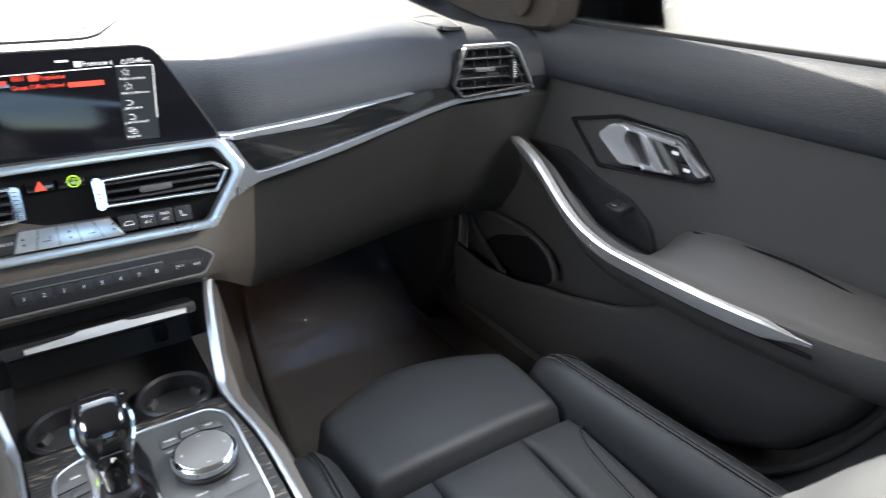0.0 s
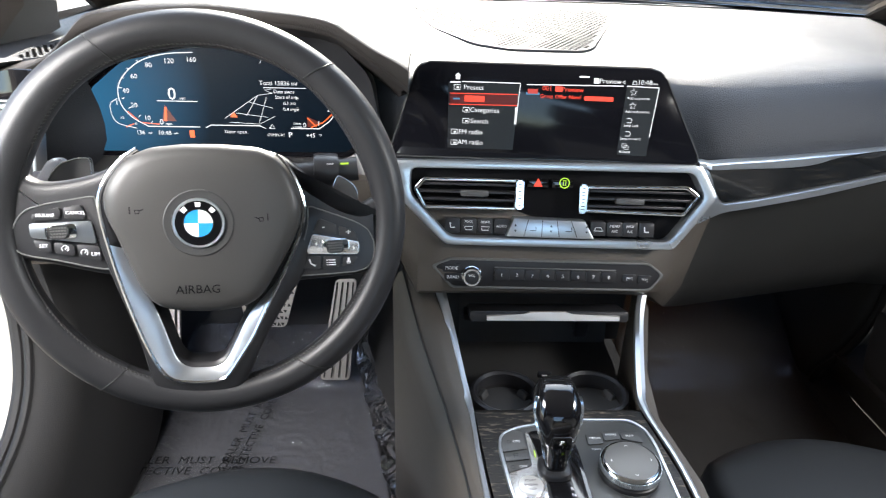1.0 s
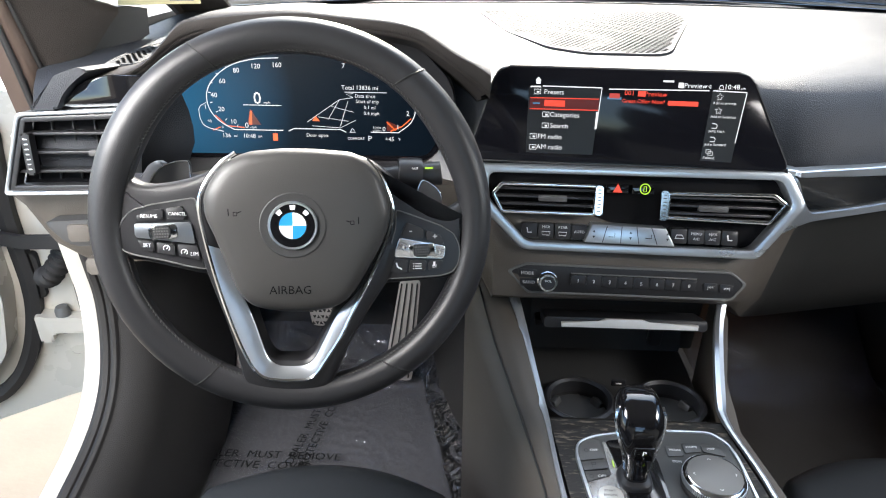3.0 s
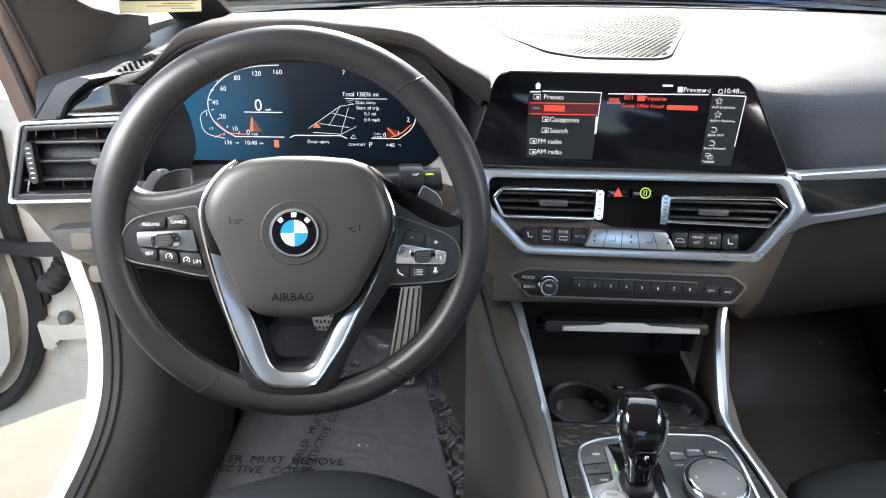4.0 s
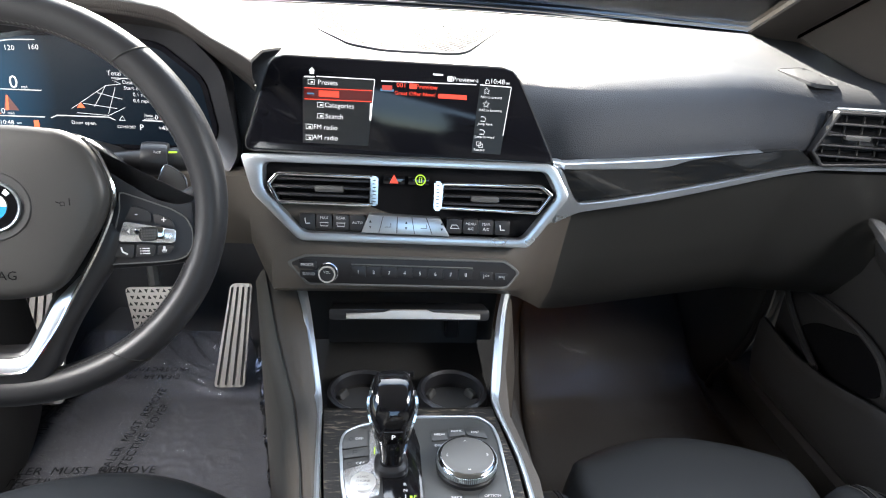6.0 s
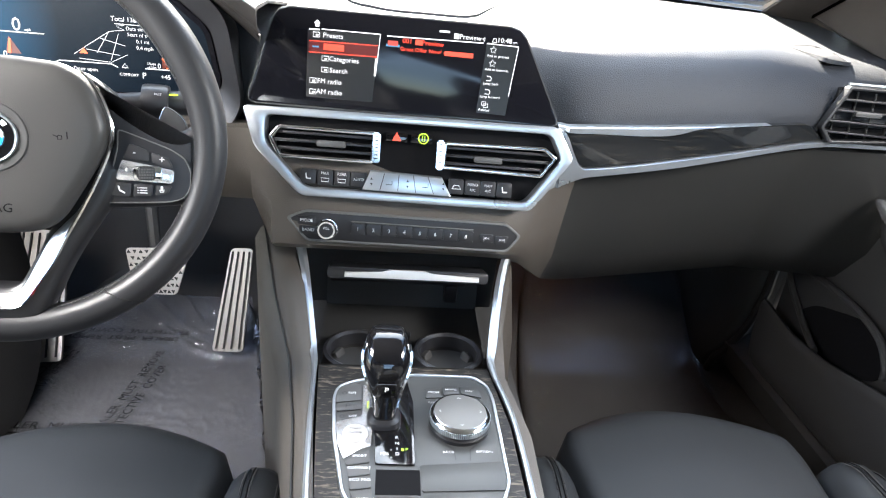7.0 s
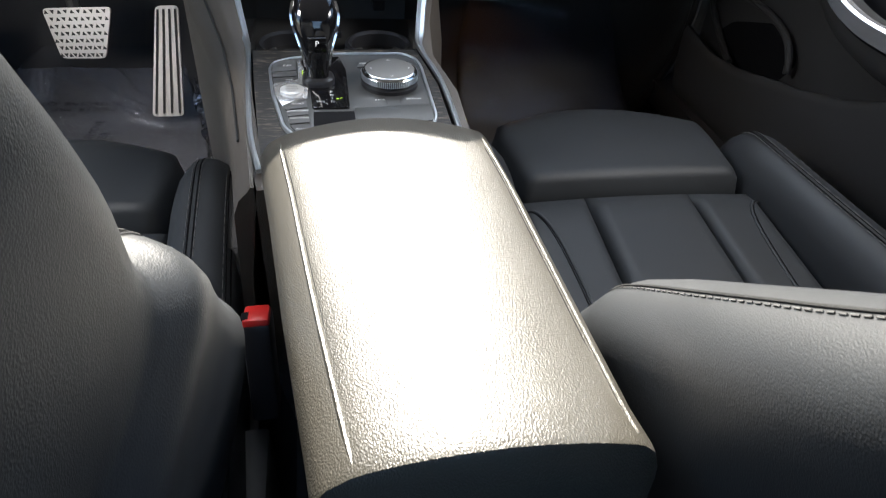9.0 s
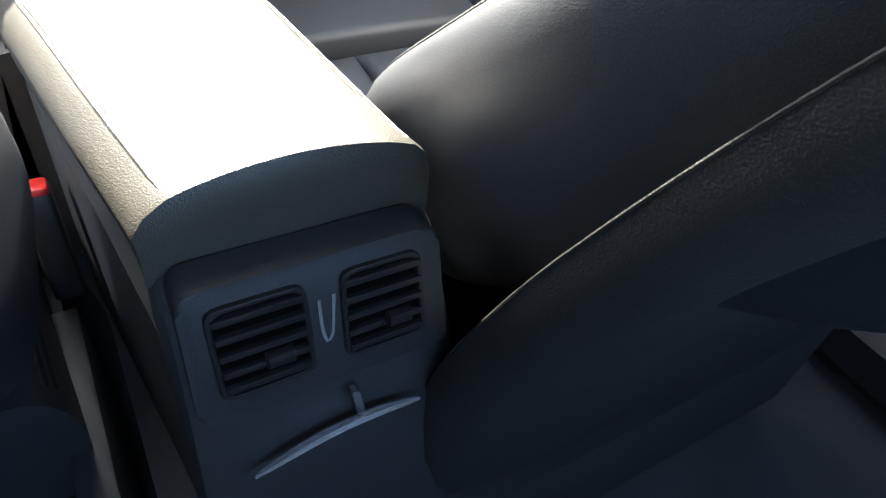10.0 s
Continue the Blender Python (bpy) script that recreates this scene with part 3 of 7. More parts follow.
# ---- centre console ----
PL = Flat(0.431, 0.0, (-0.002, -0.009))
console = thing("centre_console", (0, 0, 0.0), "centre console with dark wood plate and silver side rails", "console")
rows = []
for y, l, r, z in ((0.30, -0.175, 0.125, 0.49), (0.245, -0.172, 0.118, 0.49), (0.17, -0.150, 0.10, 0.445), (0.10, -0.135, 0.095, 0.428), (0.0, -0.128, 0.108, 0.428), (-0.10, -0.116, 0.104, 0.428), (-0.18, -0.102, 0.10, 0.425)):
    rows.append([(l - 0.03, y, 0.02), (l - 0.014, y, z - 0.10), (l, y, z), (l + 0.012, y, z + 0.002), (r - 0.012, y, z + 0.002), (r, y, z), (r + 0.014, y, z - 0.10), (r + 0.03, y, 0.02)])
part("side_wall", loft([r[:4] + [(r[3][0] + 0.002, r[3][1], 0.02)] for r in rows]), M_LOWER, console)
part("side_wall", loft([r[4:] + [(r[4][0] - 0.002, r[4][1], 0.02)] for r in rows]), M_LOWER, console)
rows = []
for y, rail, top, a, b in ((0.285, (-0.168, 0.520), (-0.205, 0.530), (-0.224, 0.505), -0.222), (0.20, (-0.148, 0.478), (-0.178, 0.478), (-0.202, 0.445), -0.205), (0.12, (-0.130, 0.437), (-0.150, 0.435), (-0.172, 0.405), -0.182), (0.02, (-0.122, 0.431), (-0.133, 0.428), (-0.150, 0.40), -0.160), (-0.09, (-0.112, 0.430), (-0.120, 0.426), (-0.134, 0.40), -0.150), (-0.18, (-0.104, 0.428), (-0.110, 0.424), (-0.124, 0.40), -0.140)):
    rows.append([(rail[0], y, rail[1]), (0.5 * (rail[0] + top[0]), y, 0.5 * (rail[1] + top[1]) + 0.003), (top[0], y, top[1]), (0.4 * top[0] + 0.6 * a[0], y, 0.5 * (top[1] + a[1]) + 0.003), (a[0], y, a[1]), (0.5 * (a[0] + b), y, 0.22), (b, y, 0.02), (rail[0], y, 0.02)])
cheek = part("side_cheek", loft([[Vector(p) for p in r] for r in rows]), M_LOWER, console, "taupe side cheek towards the driver", smooth=50)
part("cheek_seam", sweep([(0.55 * r[2][0] + 0.45 * r[3][0] - 0.001, r[2][1], 0.55 * r[2][2] + 0.45 * r[3][2] + 0.0015) for r in rows[:5]], circle(0.0012, 6)), M_SEAM, cheek)
part("rear_box", loft([[(l, y, 0.02), (l + 0.004, y, 0.40), (r - 0.004, y, 0.40), (r, y, 0.02)] for y, l, r in ((-0.17, -0.095, 0.098), (-0.40, -0.066, 0.094), (-0.545, -0.050, 0.092))]), M_MATT, console)
for pts in ([(-0.162, 0.262, 0.520), (-0.150, 0.222, 0.487), (-0.134, 0.145, 0.445), (-0.126, 0.105, 0.436), (-0.121, 0.02, 0.433), (-0.112, -0.09, 0.433), (-0.100, -0.16, 0.433)],
            [(0.110, 0.255, 0.516), (0.099, 0.222, 0.487), (0.084, 0.145, 0.445), (0.080, 0.105, 0.436), (0.092, 0.02, 0.433), (0.093, -0.09, 0.433), (0.089, -0.16, 0.433)]):
    part("side_rail", sweep(smooth_path(pts, 5), [(-0.0060, -0.006), (-0.0052, 0.002), (0.0, 0.0038), (0.0052, 0.002), (0.0060, -0.006)], scale=lambda t: 1.0 - 0.55 * max(0, min(1, (t - 0.35) / 0.2))), M_SILVER, console, "satin silver rail")
WOOD = [(-0.120, 0.119), (0.078, 0.119), (0.089, 0.02), (0.089, -0.09), (0.083, -0.165), (-0.093, -0.165), (-0.102, -0.09), (-0.112, 0.02)]
part("wood_plate", slab(PL, WOOD, -0.012, 0.0, 0.001), M_WOOD, console, "dark open-pore wood plate")
CT = rounded([(-0.0985, 0.058), (-0.095, 0.076), (-0.076, 0.088), (-0.018, 0.101), (0.058, 0.101), (0.073, 0.085), (0.0765, 0.06), (0.0765, -0.06), (0.060, -0.102), (-0.062, -0.106), (-0.080, -0.075), (-0.0935, 0.0)], 0.009)
part("control_ring", ring(PL, CT, shrink(CT, 0.003), -0.004, 0.005, 0.001), M_SILVER, console, "thin satin silver ring")
part("control_plate", slab(PL, shrink(CT, 0.0028), -0.004, 0.003, 0.001), M_PLATE, console, "satin grey control plate")
# cubby ahead of the plate
rows = [[(x, y, z) for x in (-0.130, 0.084)] for y, z in ((0.112, 0.431), (0.125, 0.40), (0.20, 0.395), (0.30, 0.40), (0.315, 0.52))]
part("cubby", sheet(rows, (0, 0, -0.004)), M_MATT, console)

# armrest
arm = thing("armrest", (0, -0.36, 0.40), "sunlit black leather centre armrest with piped edges", "armrest")
rows = []
for y, l, r, z in ((-0.152, -0.083, 0.096, 0.448), (-0.156, -0.081, 0.096, 0.462), (-0.168, -0.079, 0.094, 0.471), (-0.21, -0.076, 0.093, 0.477), (-0.28, -0.067, 0.092, 0.488), (-0.40, -0.053, 0.087, 0.507), (-0.50, -0.040, 0.083, 0.5225), (-0.521, -0.0375, 0.083, 0.5270), (-0.526, -0.037, 0.083, 0.5268), (-0.5285, -0.036, 0.082, 0.522), (-0.5295, -0.036, 0.082, 0.506)):
    n = 16
    row = [(l - 0.006, y, z - 0.055), (l - 0.010, y, z - 0.032), (l - 0.0165, y, z - 0.023), (l - 0.0165, y, z - 0.017), (l - 0.010, y, z - 0.007)]
    for i in range(n + 1):
        t = i / n
        row.append((l + (r - l) * t, y - 0.005 * math.sin(math.pi * t) * (0.3 if y < -0.51 else -1.6 if y > -0.2 else 0), z + 0.0115 * math.sin(math.pi * t) ** 0.8))
    row += [(r + 0.006, y, z - 0.006), (r + 0.010, y, z - 0.017), (r + 0.010, y, z - 0.023), (r + 0.004, y, z - 0.032), (r + 0.002, y, z - 0.055)]
    rows.append(row)
part("pad", loft(rows), M_ARMSUN, arm)
for d, pts in ((-1, [(-0.078, -0.172, 0.470), (-0.075, -0.21, 0.4775), (-0.066, -0.28, 0.4885), (-0.052, -0.40, 0.5075), (-0.039, -0.50, 0.523), (-0.036, -0.520, 0.5262)]), (1, [(0.093, -0.172, 0.470), (0.092, -0.21, 0.4775), (0.091, -0.28, 0.4885), (0.086, -0.40, 0.5075), (0.082, -0.50, 0.523), (0.082, -0.520, 0.5262)])):
    path = smooth_path(pts, 6)
    part("piping", sweep(path, circle(0.0013, 6)), M_ARMSUN, arm)
    part("seam", sweep([p + Vector((-0.0026 * d, 0, 0.0002)) for p in path], circle(0.0007, 5)), M_INK, arm)
rows = []
for y, l, r, z in ((-0.185, -0.095, 0.103, 0.44), (-0.515, -0.050, 0.092, 0.490), (-0.531, -0.051, 0.091, 0.488), (-0.546, -0.053, 0.093, 0.478), (-0.560, -0.055, 0.106, 0.41), (-0.568, -0.058, 0.117, 0.33), (-0.575, -0.060, 0.124, 0.26), (-0.585, -0.062, 0.128, 0.06)):
    rows.append([(l, y + 0.012, z), (l + 0.004, y + 0.003, z), (l + 0.012, y, z), (r - 0.012, y, z), (r - 0.004, y + 0.003, z), (r, y + 0.012, z)])
part("rear_body", sheet(rows, (0, 0.02, -0.03)), M_REAR, arm)

# ---- seats ----
def seat(cx, name, label, lean, foot, shape, joint, reach, shift=(0, 0, 0)):
    s = thing(name, (cx, -0.15, 0.0), label, "seat", "front seats")
    def soft(t, r):
        """1 inside, falling to 0 at the edge of a pad over the reach r."""
        t = min(1, max(0, t) / r)
        return (1 - (1 - t) ** 2) ** 0.5
    # thigh support: a pillow with a bowed front
    rows = []
    for k in range(25):
        v = k / 24
        row = []
        for i in range(33):
            u = -1 + i / 16
            half = (0.163 + 0.020 * v) * (1 - 0.16 * max(0, (v - 0.55) / 0.45) ** 2.5) - 0.006 * max(0, 0.15 - v) / 0.15
            x = half * u
            y = -0.016 + v * (reach + 0.060 * (1 - u * u))
            e = min(soft(1 - abs(u), 0.16), soft(v, 0.10), soft(1 - v, 0.30))
            z = 0.244 + 0.050 * e + 0.006 * math.cos(u * 1.5) * math.sin(math.pi * v)
            row.append(Vector((cx + x, y, z)))
        rows.append(row)
    part("thigh_support", sheet(rows, (0, 0, -0.10)), M_LEATHER, s, smooth=60)
    # three cushion panels between deep seams
    def pad_z(u, y):
        return 0.234 + 0.040 * (y + 0.42) / 0.40 + 0.006 * math.cos(u / 0.17 * 1.5)
    for a, b in ((-0.166, -0.074), (-0.074, 0.074), (0.074, 0.166)):
        rows = []
        for k in range(15):
            v = k / 14
            y = -0.42 + 0.402 * v
            row = []
            for i in range(15):
                u = i / 14
                x = a + (b - a) * u
                e = min(soft(u * (b - a), 0.014), soft((1 - u) * (b - a), 0.014), soft((1 - v) * 0.4, 0.012))
                row.append(Vector((cx + x * (1 + 0.06 * (1 - v)), y, pad_z(x, y) - 0.013 * (1 - e))))
            rows.append(row)
        part("cushion_panel", sheet(rows, (0, 0, -0.08)), M_LEATHER, s, smooth=60)
    for d in (-1, 1):
        # side bolster, its end turned down in front
        rows = []
        for y, k, lift in ((-0.44, 1.0, 0.0), (-0.30, 1.0, 0.0), (-0.15, 1.0, 0.0), (0.0, 1.0, 0.0), (0.04, 0.99, -0.002), (0.07, 0.95, -0.010), (0.088, 0.86, -0.024), (0.098, 0.70, -0.045), (0.102, 0.5, -0.08)):
            flare = 0.022 * max(0, -y) / 0.3
            prof = [(0.166, 0.12), (0.165, 0.250), (0.168, 0.278), (0.176, 0.300), (0.189, 0.3145), (0.204, 0.3195), (0.220, 0.318), (0.234, 0.309), (0.243, 0.295), (0.247, 0.272), (0.247, 0.22), (0.240, 0.12)]
            rows.append([(cx + d * (0.205 + (p - 0.205) * k + flare), y, max(0.1, z + lift)) for p, z in prof])
        bol = part("bolster", loft(rows), M_LEATHER, s, smooth=60)
        def line(u, z, dy=0.0):
            return smooth_path([(cx + d * (u + 0.022 * max(0, -y) / 0.3), y + dy, z + l) for y, l in ((-0.42, 0.0), (-0.25, 0.0), (-0.1, 0.0), (0.02, 0.0), (0.055, -0.003), (0.078, -0.014))], 8)
        for u, z in ((0.199, 0.3188), (0.2045, 0.3195), (0.237, 0.306), (0.241, 0.2995)):
            part("seam", sweep(line(u, z), circle(0.0008, 5)), M_INK, bol)
        bm = bmesh.new()
        for u, z in ((0.2068, 0.3195), (0.1966, 0.3184), (0.2345, 0.3086)):
            path = smooth_path(line(u, z), 3)
            for q in range(0, len(path) - 2, 3):
                sweep([path[q], path[q + 2]], circle(0.0007, 4), bm=bm)
        tagged(part("stitching", bm, M_THREAD, bol), kind="stuff")
        # piping that curves in from the bolster
        pts = [(0.164, -0.046), (0.152, -0.052), (0.142, -0.070), (0.136, -0.095), (0.131, -0.14), (0.127, -0.22), (0.125, -0.36)]
        path = smooth_path([(cx + d * u, y, pad_z(u, y) - (0.004 if u > 0.16 else 0)) for u, y in pts], 6)
        part("piping", sweep(path, circle(0.0022, 8)), M_LEATHER, s, smooth=80)
        part("seam", sweep([p + Vector((d * 0.004, 0.001, 0)) for p in path], circle(0.0009, 5)), M_INK, s)
    rows = [[(cx - 0.262, y, z) for z in (0.03, 0.19)] + [(cx + 0.272, y, z) for z in (0.19, 0.03)] for y in (-0.62, 0.08)]
    part("seat_base", loft(rows), M_MATT, s)
    for ob in s.children_recursive:
        ob.data.transform(Matrix.Translation(shift))
    # backrest, leaning back
    a = radians(lean)
    up, out = Vector((0, -math.sin(a), math.cos(a))), Vector((0, math.cos(a), math.sin(a)))
    foot = Vector(foot)
    rows = []
    def rim(h, half, thick, ang):
        c, n = math.cos(ang), math.sin(ang)
        x = math.copysign(abs(c) ** 0.19, c)
        w = math.copysign(abs(n) ** 0.52, n)
        if n > 0:
            w *= 1 - 0.55 * math.exp(-(abs(x) / 0.66) ** 6)
        x *= 1.010 - 0.055 * max(0, 0.7 - w)
        return foot + up * h + Vector((x * half, 0, 0)) + out * (w * thick)
    curve = smooth_path([Vector(p) for p in shape], 4)
    for p in curve:
        rows.append([rim(p.x, p.y, p.z, 2 * math.pi * i / 48) for i in range(48)])
    back = part("backrest", loft(rows), M_LEATHER, s, smooth=80)
    for ang in (1.02,):
        for m in (ang, math.pi - ang):
            part("seam", sweep([rim(p.x, p.y + 0.0004, p.z + 0.0004, m) for p in curve[4:-6]], circle(0.0009, 5)), M_SEAM, back)
    bm = bmesh.new()
    for m in (0.97, math.pi - 0.97):
        path = smooth_path([rim(p.x, p.y + 0.0004, p.z + 0.0004, m) for p in curve[4:-6]], 14)
        for q in range(0, len(path) - 2, 3):
            sweep([path[q], path[q + 2]], circle(0.0005, 4), bm=bm)
    tagged(part("stitching", bm, M_THREAD, back), kind="stuff")
    for q in joint:
        h, half, thick = q
        for side in (0, math.pi):
            part("seam", sweep([rim(h - 0.03 * math.sin(abs(t)), half + 0.0004, thick + 0.0004, side + (t if side == 0 else -t)) for t in [0.35 + 0.9 * i / 24 for i in range(25)]], circle(0.0007, 5), up=(0.3, 1, 0.2)), M_INK, back)
    rows = [[foot + up * h + out * d + Vector((x * 0.13, 0, 0)) for x, d in ((-1, 0.0), (-0.8, 0.05), (0.8, 0.05), (1, 0.0), (0.8, -0.05), (-0.8, -0.05))] for h in (0.65, 0.70, 0.82, 0.86)]
    part("headrest", loft(rows), M_LEATHER, s)
    return s
seat(0.374, "passenger_seat", "black leather front passenger seat with sunlit stitched shoulder", 48, (0.374, -0.390, 0.378),
     [(-0.16, 0.230, 0.036), (-0.08, 0.244, 0.050), (0.0, 0.245, 0.076), (0.08, 0.266, 0.088), (0.20, 0.277, 0.085), (0.30, 0.281, 0.082), (0.36, 0.274, 0.089), (0.42, 0.265, 0.088), (0.50, 0.241, 0.078), (0.62, 0.148, 0.048)],
     [], 0.178, (-0.006, 0.024, 0.002))
seat(-0.395, "driver_seat", "black leather driver seat with sunlit stitched shoulder", 34.5, (-0.395, -0.417, 0.419),
     [(-0.16, 0.266, 0.052), (-0.08, 0.280, 0.066), (0.0, 0.302, 0.088), (0.08, 0.308, 0.076), (0.12, 0.309, 0.076), (0.15, 0.311, 0.077), (0.172, 0.311, 0.073), (0.186, 0.303, 0.065), (0.198, 0.298, 0.064), (0.24, 0.300, 0.082), (0.30, 0.298, 0.094), (0.36, 0.287, 0.098), (0.50, 0.25, 0.072), (0.62, 0.16, 0.05)],
     [(0.178, 0.308, 0.070), (0.194, 0.299, 0.0655)], 0.150, (0, 0, -0.002))
# hard back shells of the front seats, their edge standing a little proud
for cx, half, owner in ((0.374, 0.288, "passenger_seat"),):
    line = smooth_path([Vector(p) for p in ((0, -0.535, 0.20), (0, -0.570, 0.38), (0, -0.608, 0.487), (0, -0.646, 0.570), (0, -0.690, 0.653), (0, -0.740, 0.735))], 5)
    rows = []
    for k, p in enumerate(line):
        t = k / (len(line) - 1)
        w = half - 0.012 * t - 0.03 * max(0, t - 0.8) * 5 * max(0, t - 0.8) * 5
        ring_pts = []
        for x, d in ((-1, 0.0), (-1.0, 0.010), (-0.985, 0.022), (-0.93, 0.034), (-0.6, 0.046), (0.6, 0.046), (0.93, 0.034), (0.985, 0.022), (1.0, 0.010), (1, 0.0)):
            ring_pts.append((cx + x * w, p.y - d, p.z - d * 0.45))
        rows.append(ring_pts)
    part("back_shell", loft(rows), M_LOWERDARK, bpy.data.objects[owner], "dark moulded seat back shell", smooth=50)
    part("piping", sweep([(cx - (half - 0.012 * k / (len(line) - 1)) - 0.0005, p.y + 0.001, p.z) for k, p in enumerate(line)], circle(0.0007, 6)), M_LOWERDARK, bpy.data.objects[owner], smooth=80)

part("side_valance", box(pose(-0.119, -0.52, 0.14), (0.028, 0.46, 0.20), 0.004), M_MATT, bpy.data.objects["driver_seat"])

# ---- steering wheel ----
def resample(pts, n):
    """n places evenly spaced along a line of (a, b) pairs that is rounded through its corners."""
    line = smooth_path([(p[0], p[1], 0) for p in pts], 6)
    run = [0.0]
    for p, q in zip(line, line[1:]):
        run.append(run[-1] + (q - p).length)
    out, k = [], 0
    for i in range(n):
        d = run[-1] * i / (n - 1)
        while k < len(run) - 2 and run[k + 1] < d:
            k += 1
        t = (d - run[k]) / max(1e-9, run[k + 1] - run[k])
        p = line[k].lerp(line[k + 1], min(1, t))
        out.append((p.x, p.y))
    return out


WH = Face((-0.385, 0.043, 0.702), (0.19, -1, 0.316))
wheel = thing("steering_wheel", (-0.385, 0.06, 0.702), "black leather steering wheel with silver lower spoke", "steering wheel")
W0 = WH.place(-0.385, 0.702)
RIM_C, RIM_R = 0.0085, 0.1632
def near(a, b, width):
    return math.exp(-((((a - b + 180) % 360) - 180) / width) ** 2)
def rim_r(a):
    """Half the thickness of the rim, which swells at the thumb rests."""
    return 0.0148 + 0.0022 * near(a, 152, 20) + 0.0022 * near(a, 28, 20) + 0.0006 * near(a, 90, 40)
def wpt(a, t, grow=0.0):
    """A place on the skin of the rim: angle from the right, anticlockwise, and the angle round the section from its outside."""
    q = rim_r(a) + grow
    inner = 0.0016 * near(a, 152, 18) + 0.0016 * near(a, 28, 18)
    r = RIM_R - inner + q * math.cos(t)
    return W0 @ Vector((RIM_C + r * math.cos(radians(a)), r * math.sin(radians(a)), (q + 0.0012) * math.sin(t)))
class OnWheel:
    def at(self, a, b, w=0.0):
        return W0 @ Vector((a, b, w))
    def place(self, a, b, w=0.0, turn=-3.0):
        return W0 @ Matrix.Translation((a, b, w)) @ Matrix.Rotation(radians(turn), 4, "Z")
OW = OnWheel()
rows = [[wpt(360 * i / 120, k * math.pi / 10) for k in range(20)] for i in range(120)]
bm = loft(rows + [rows[0]], True, False)
bmesh.ops.remove_doubles(bm, verts=bm.verts, dist=1e-6)
part("rim", bm, M_RIM, wheel)
for a0, tilt in ((115.5, 4), (50.0, -5), (236.5, -4), (300.5, 8)):
    path = [wpt(a0 + tilt * math.cos(t) * 0.5, t, 0.0001) for t in [k * math.pi / 12 for k in range(25)]]
    part("seam", sweep(path, circle(0.0007, 5), up=WH.n), M_SEAM, wheel)
bm = bmesh.new()
for i in range(230):
    a = 20 + 320 * i / 229
    if 150 < a < 205:
        continue
    p, q, r = wpt(a, 2.76, 0.0), wpt(a + 0.42, 2.68, 0.0005), wpt(a + 0.85, 2.60, 0.0)
    sweep([p, q, r], circle(0.0005, 4), up=WH.n, bm=bm)
tagged(part("stitching", bm, M_THREAD, wheel, "grey thread stitches"), kind="stuff")
part("inner_seam", sweep([wpt(20 + 320 * i / 120, 2.72, 0.0001) for i in range(121)], circle(0.0006, 5), up=WH.n), M_SEAM, wheel)

HUB = rounded([(-0.069, 0.028), (-0.063, 0.040), (-0.052, 0.0535), (-0.041, 0.060), (-0.028, 0.0645), (0.0, 0.0662), (0.028, 0.0648), (0.060, 0.0610), (0.0745, 0.0530), (0.083, 0.0415), (0.090, 0.0215), (0.0922, 0.0075), (0.0885, -0.009), (0.080, -0.0265), (0.0675, -0.0465), (0.0565, -0.0635), (0.047, -0.073), (0.035, -0.0782), (0.013, -0.080), (-0.0115, -0.0778), (-0.030, -0.0735), (-0.040, -0.067), (-0.0475, -0.0545), (-0.054, -0.034), (-0.0615, -0.009), (-0.069, 0.011)], 0.006, 3)
rows = []
for k, w in ((0.985, -0.035), (0.985, 0.010), (1.0, 0.0155), (0.992, 0.0195), (0.965, 0.0235), (0.92, 0.0262), (0.84, 0.0280), (0.65, 0.0292), (0.40, 0.0298), (0.22, 0.0300)):
    rows.append([OW.at(0.010 + (a - 0.010) * k, -0.005 + (b + 0.005) * k, w) for a, b in HUB])
part("airbag_cover", loft(rows), M_HUB, wheel, "satin black airbag cover", smooth=60)

# spokes covered in leather, their edges rolled over
SPOKE_L = rounded([(-0.045, 0.062), (-0.062, 0.0505), (-0.077, 0.0443), (-0.096, 0.0405), (-0.114, 0.0390), (-0.126, 0.0415), (-0.136, 0.0500), (-0.152, 0.046), (-0.158, 0.030), (-0.160, -0.016), (-0.150, -0.0235), (-0.126, -0.0285), (-0.103, -0.0355), (-0.077, -0.0435), (-0.045, -0.048)], 0.008, 3)
SPOKE_R = rounded([(0.060, 0.060), (0.0776, 0.0535), (0.090, 0.0440), (0.102, 0.0310), (0.1175, 0.0195), (0.135, 0.0085), (0.148, 0.0055), (0.156, 0.0120), (0.166, 0.0100), (0.170, -0.010), (0.168, -0.050), (0.157, -0.0575), (0.141, -0.0605), (0.117, -0.0612), (0.081, -0.0620), (0.060, -0.060)], 0.008, 3)
for outline in (SPOKE_L, SPOKE_R):
    rows = [[OW.at(a, b, w) for a, b in shrink(outline, d)] for d, w in ((0.004, -0.020), (0.0005, -0.012), (0.0, -0.002), (0.0012, 0.0030), (0.0035, 0.0058), (0.007, 0.0070), (0.012, 0.0072))]
    part("spoke", loft(rows), M_RIM, wheel, smooth=60)
V_IN = [(-0.044, -0.052), (-0.0366, -0.076), (-0.0329, -0.092), (-0.0291, -0.1082), (-0.0249, -0.1192), (-0.0183, -0.1257), (-0.0052, -0.1272), (0.0065, -0.1276), (0.0135, -0.1227), (0.0215, -0.1093), (0.0306, -0.0938), (0.0353, -0.0835), (0.052, -0.056)]
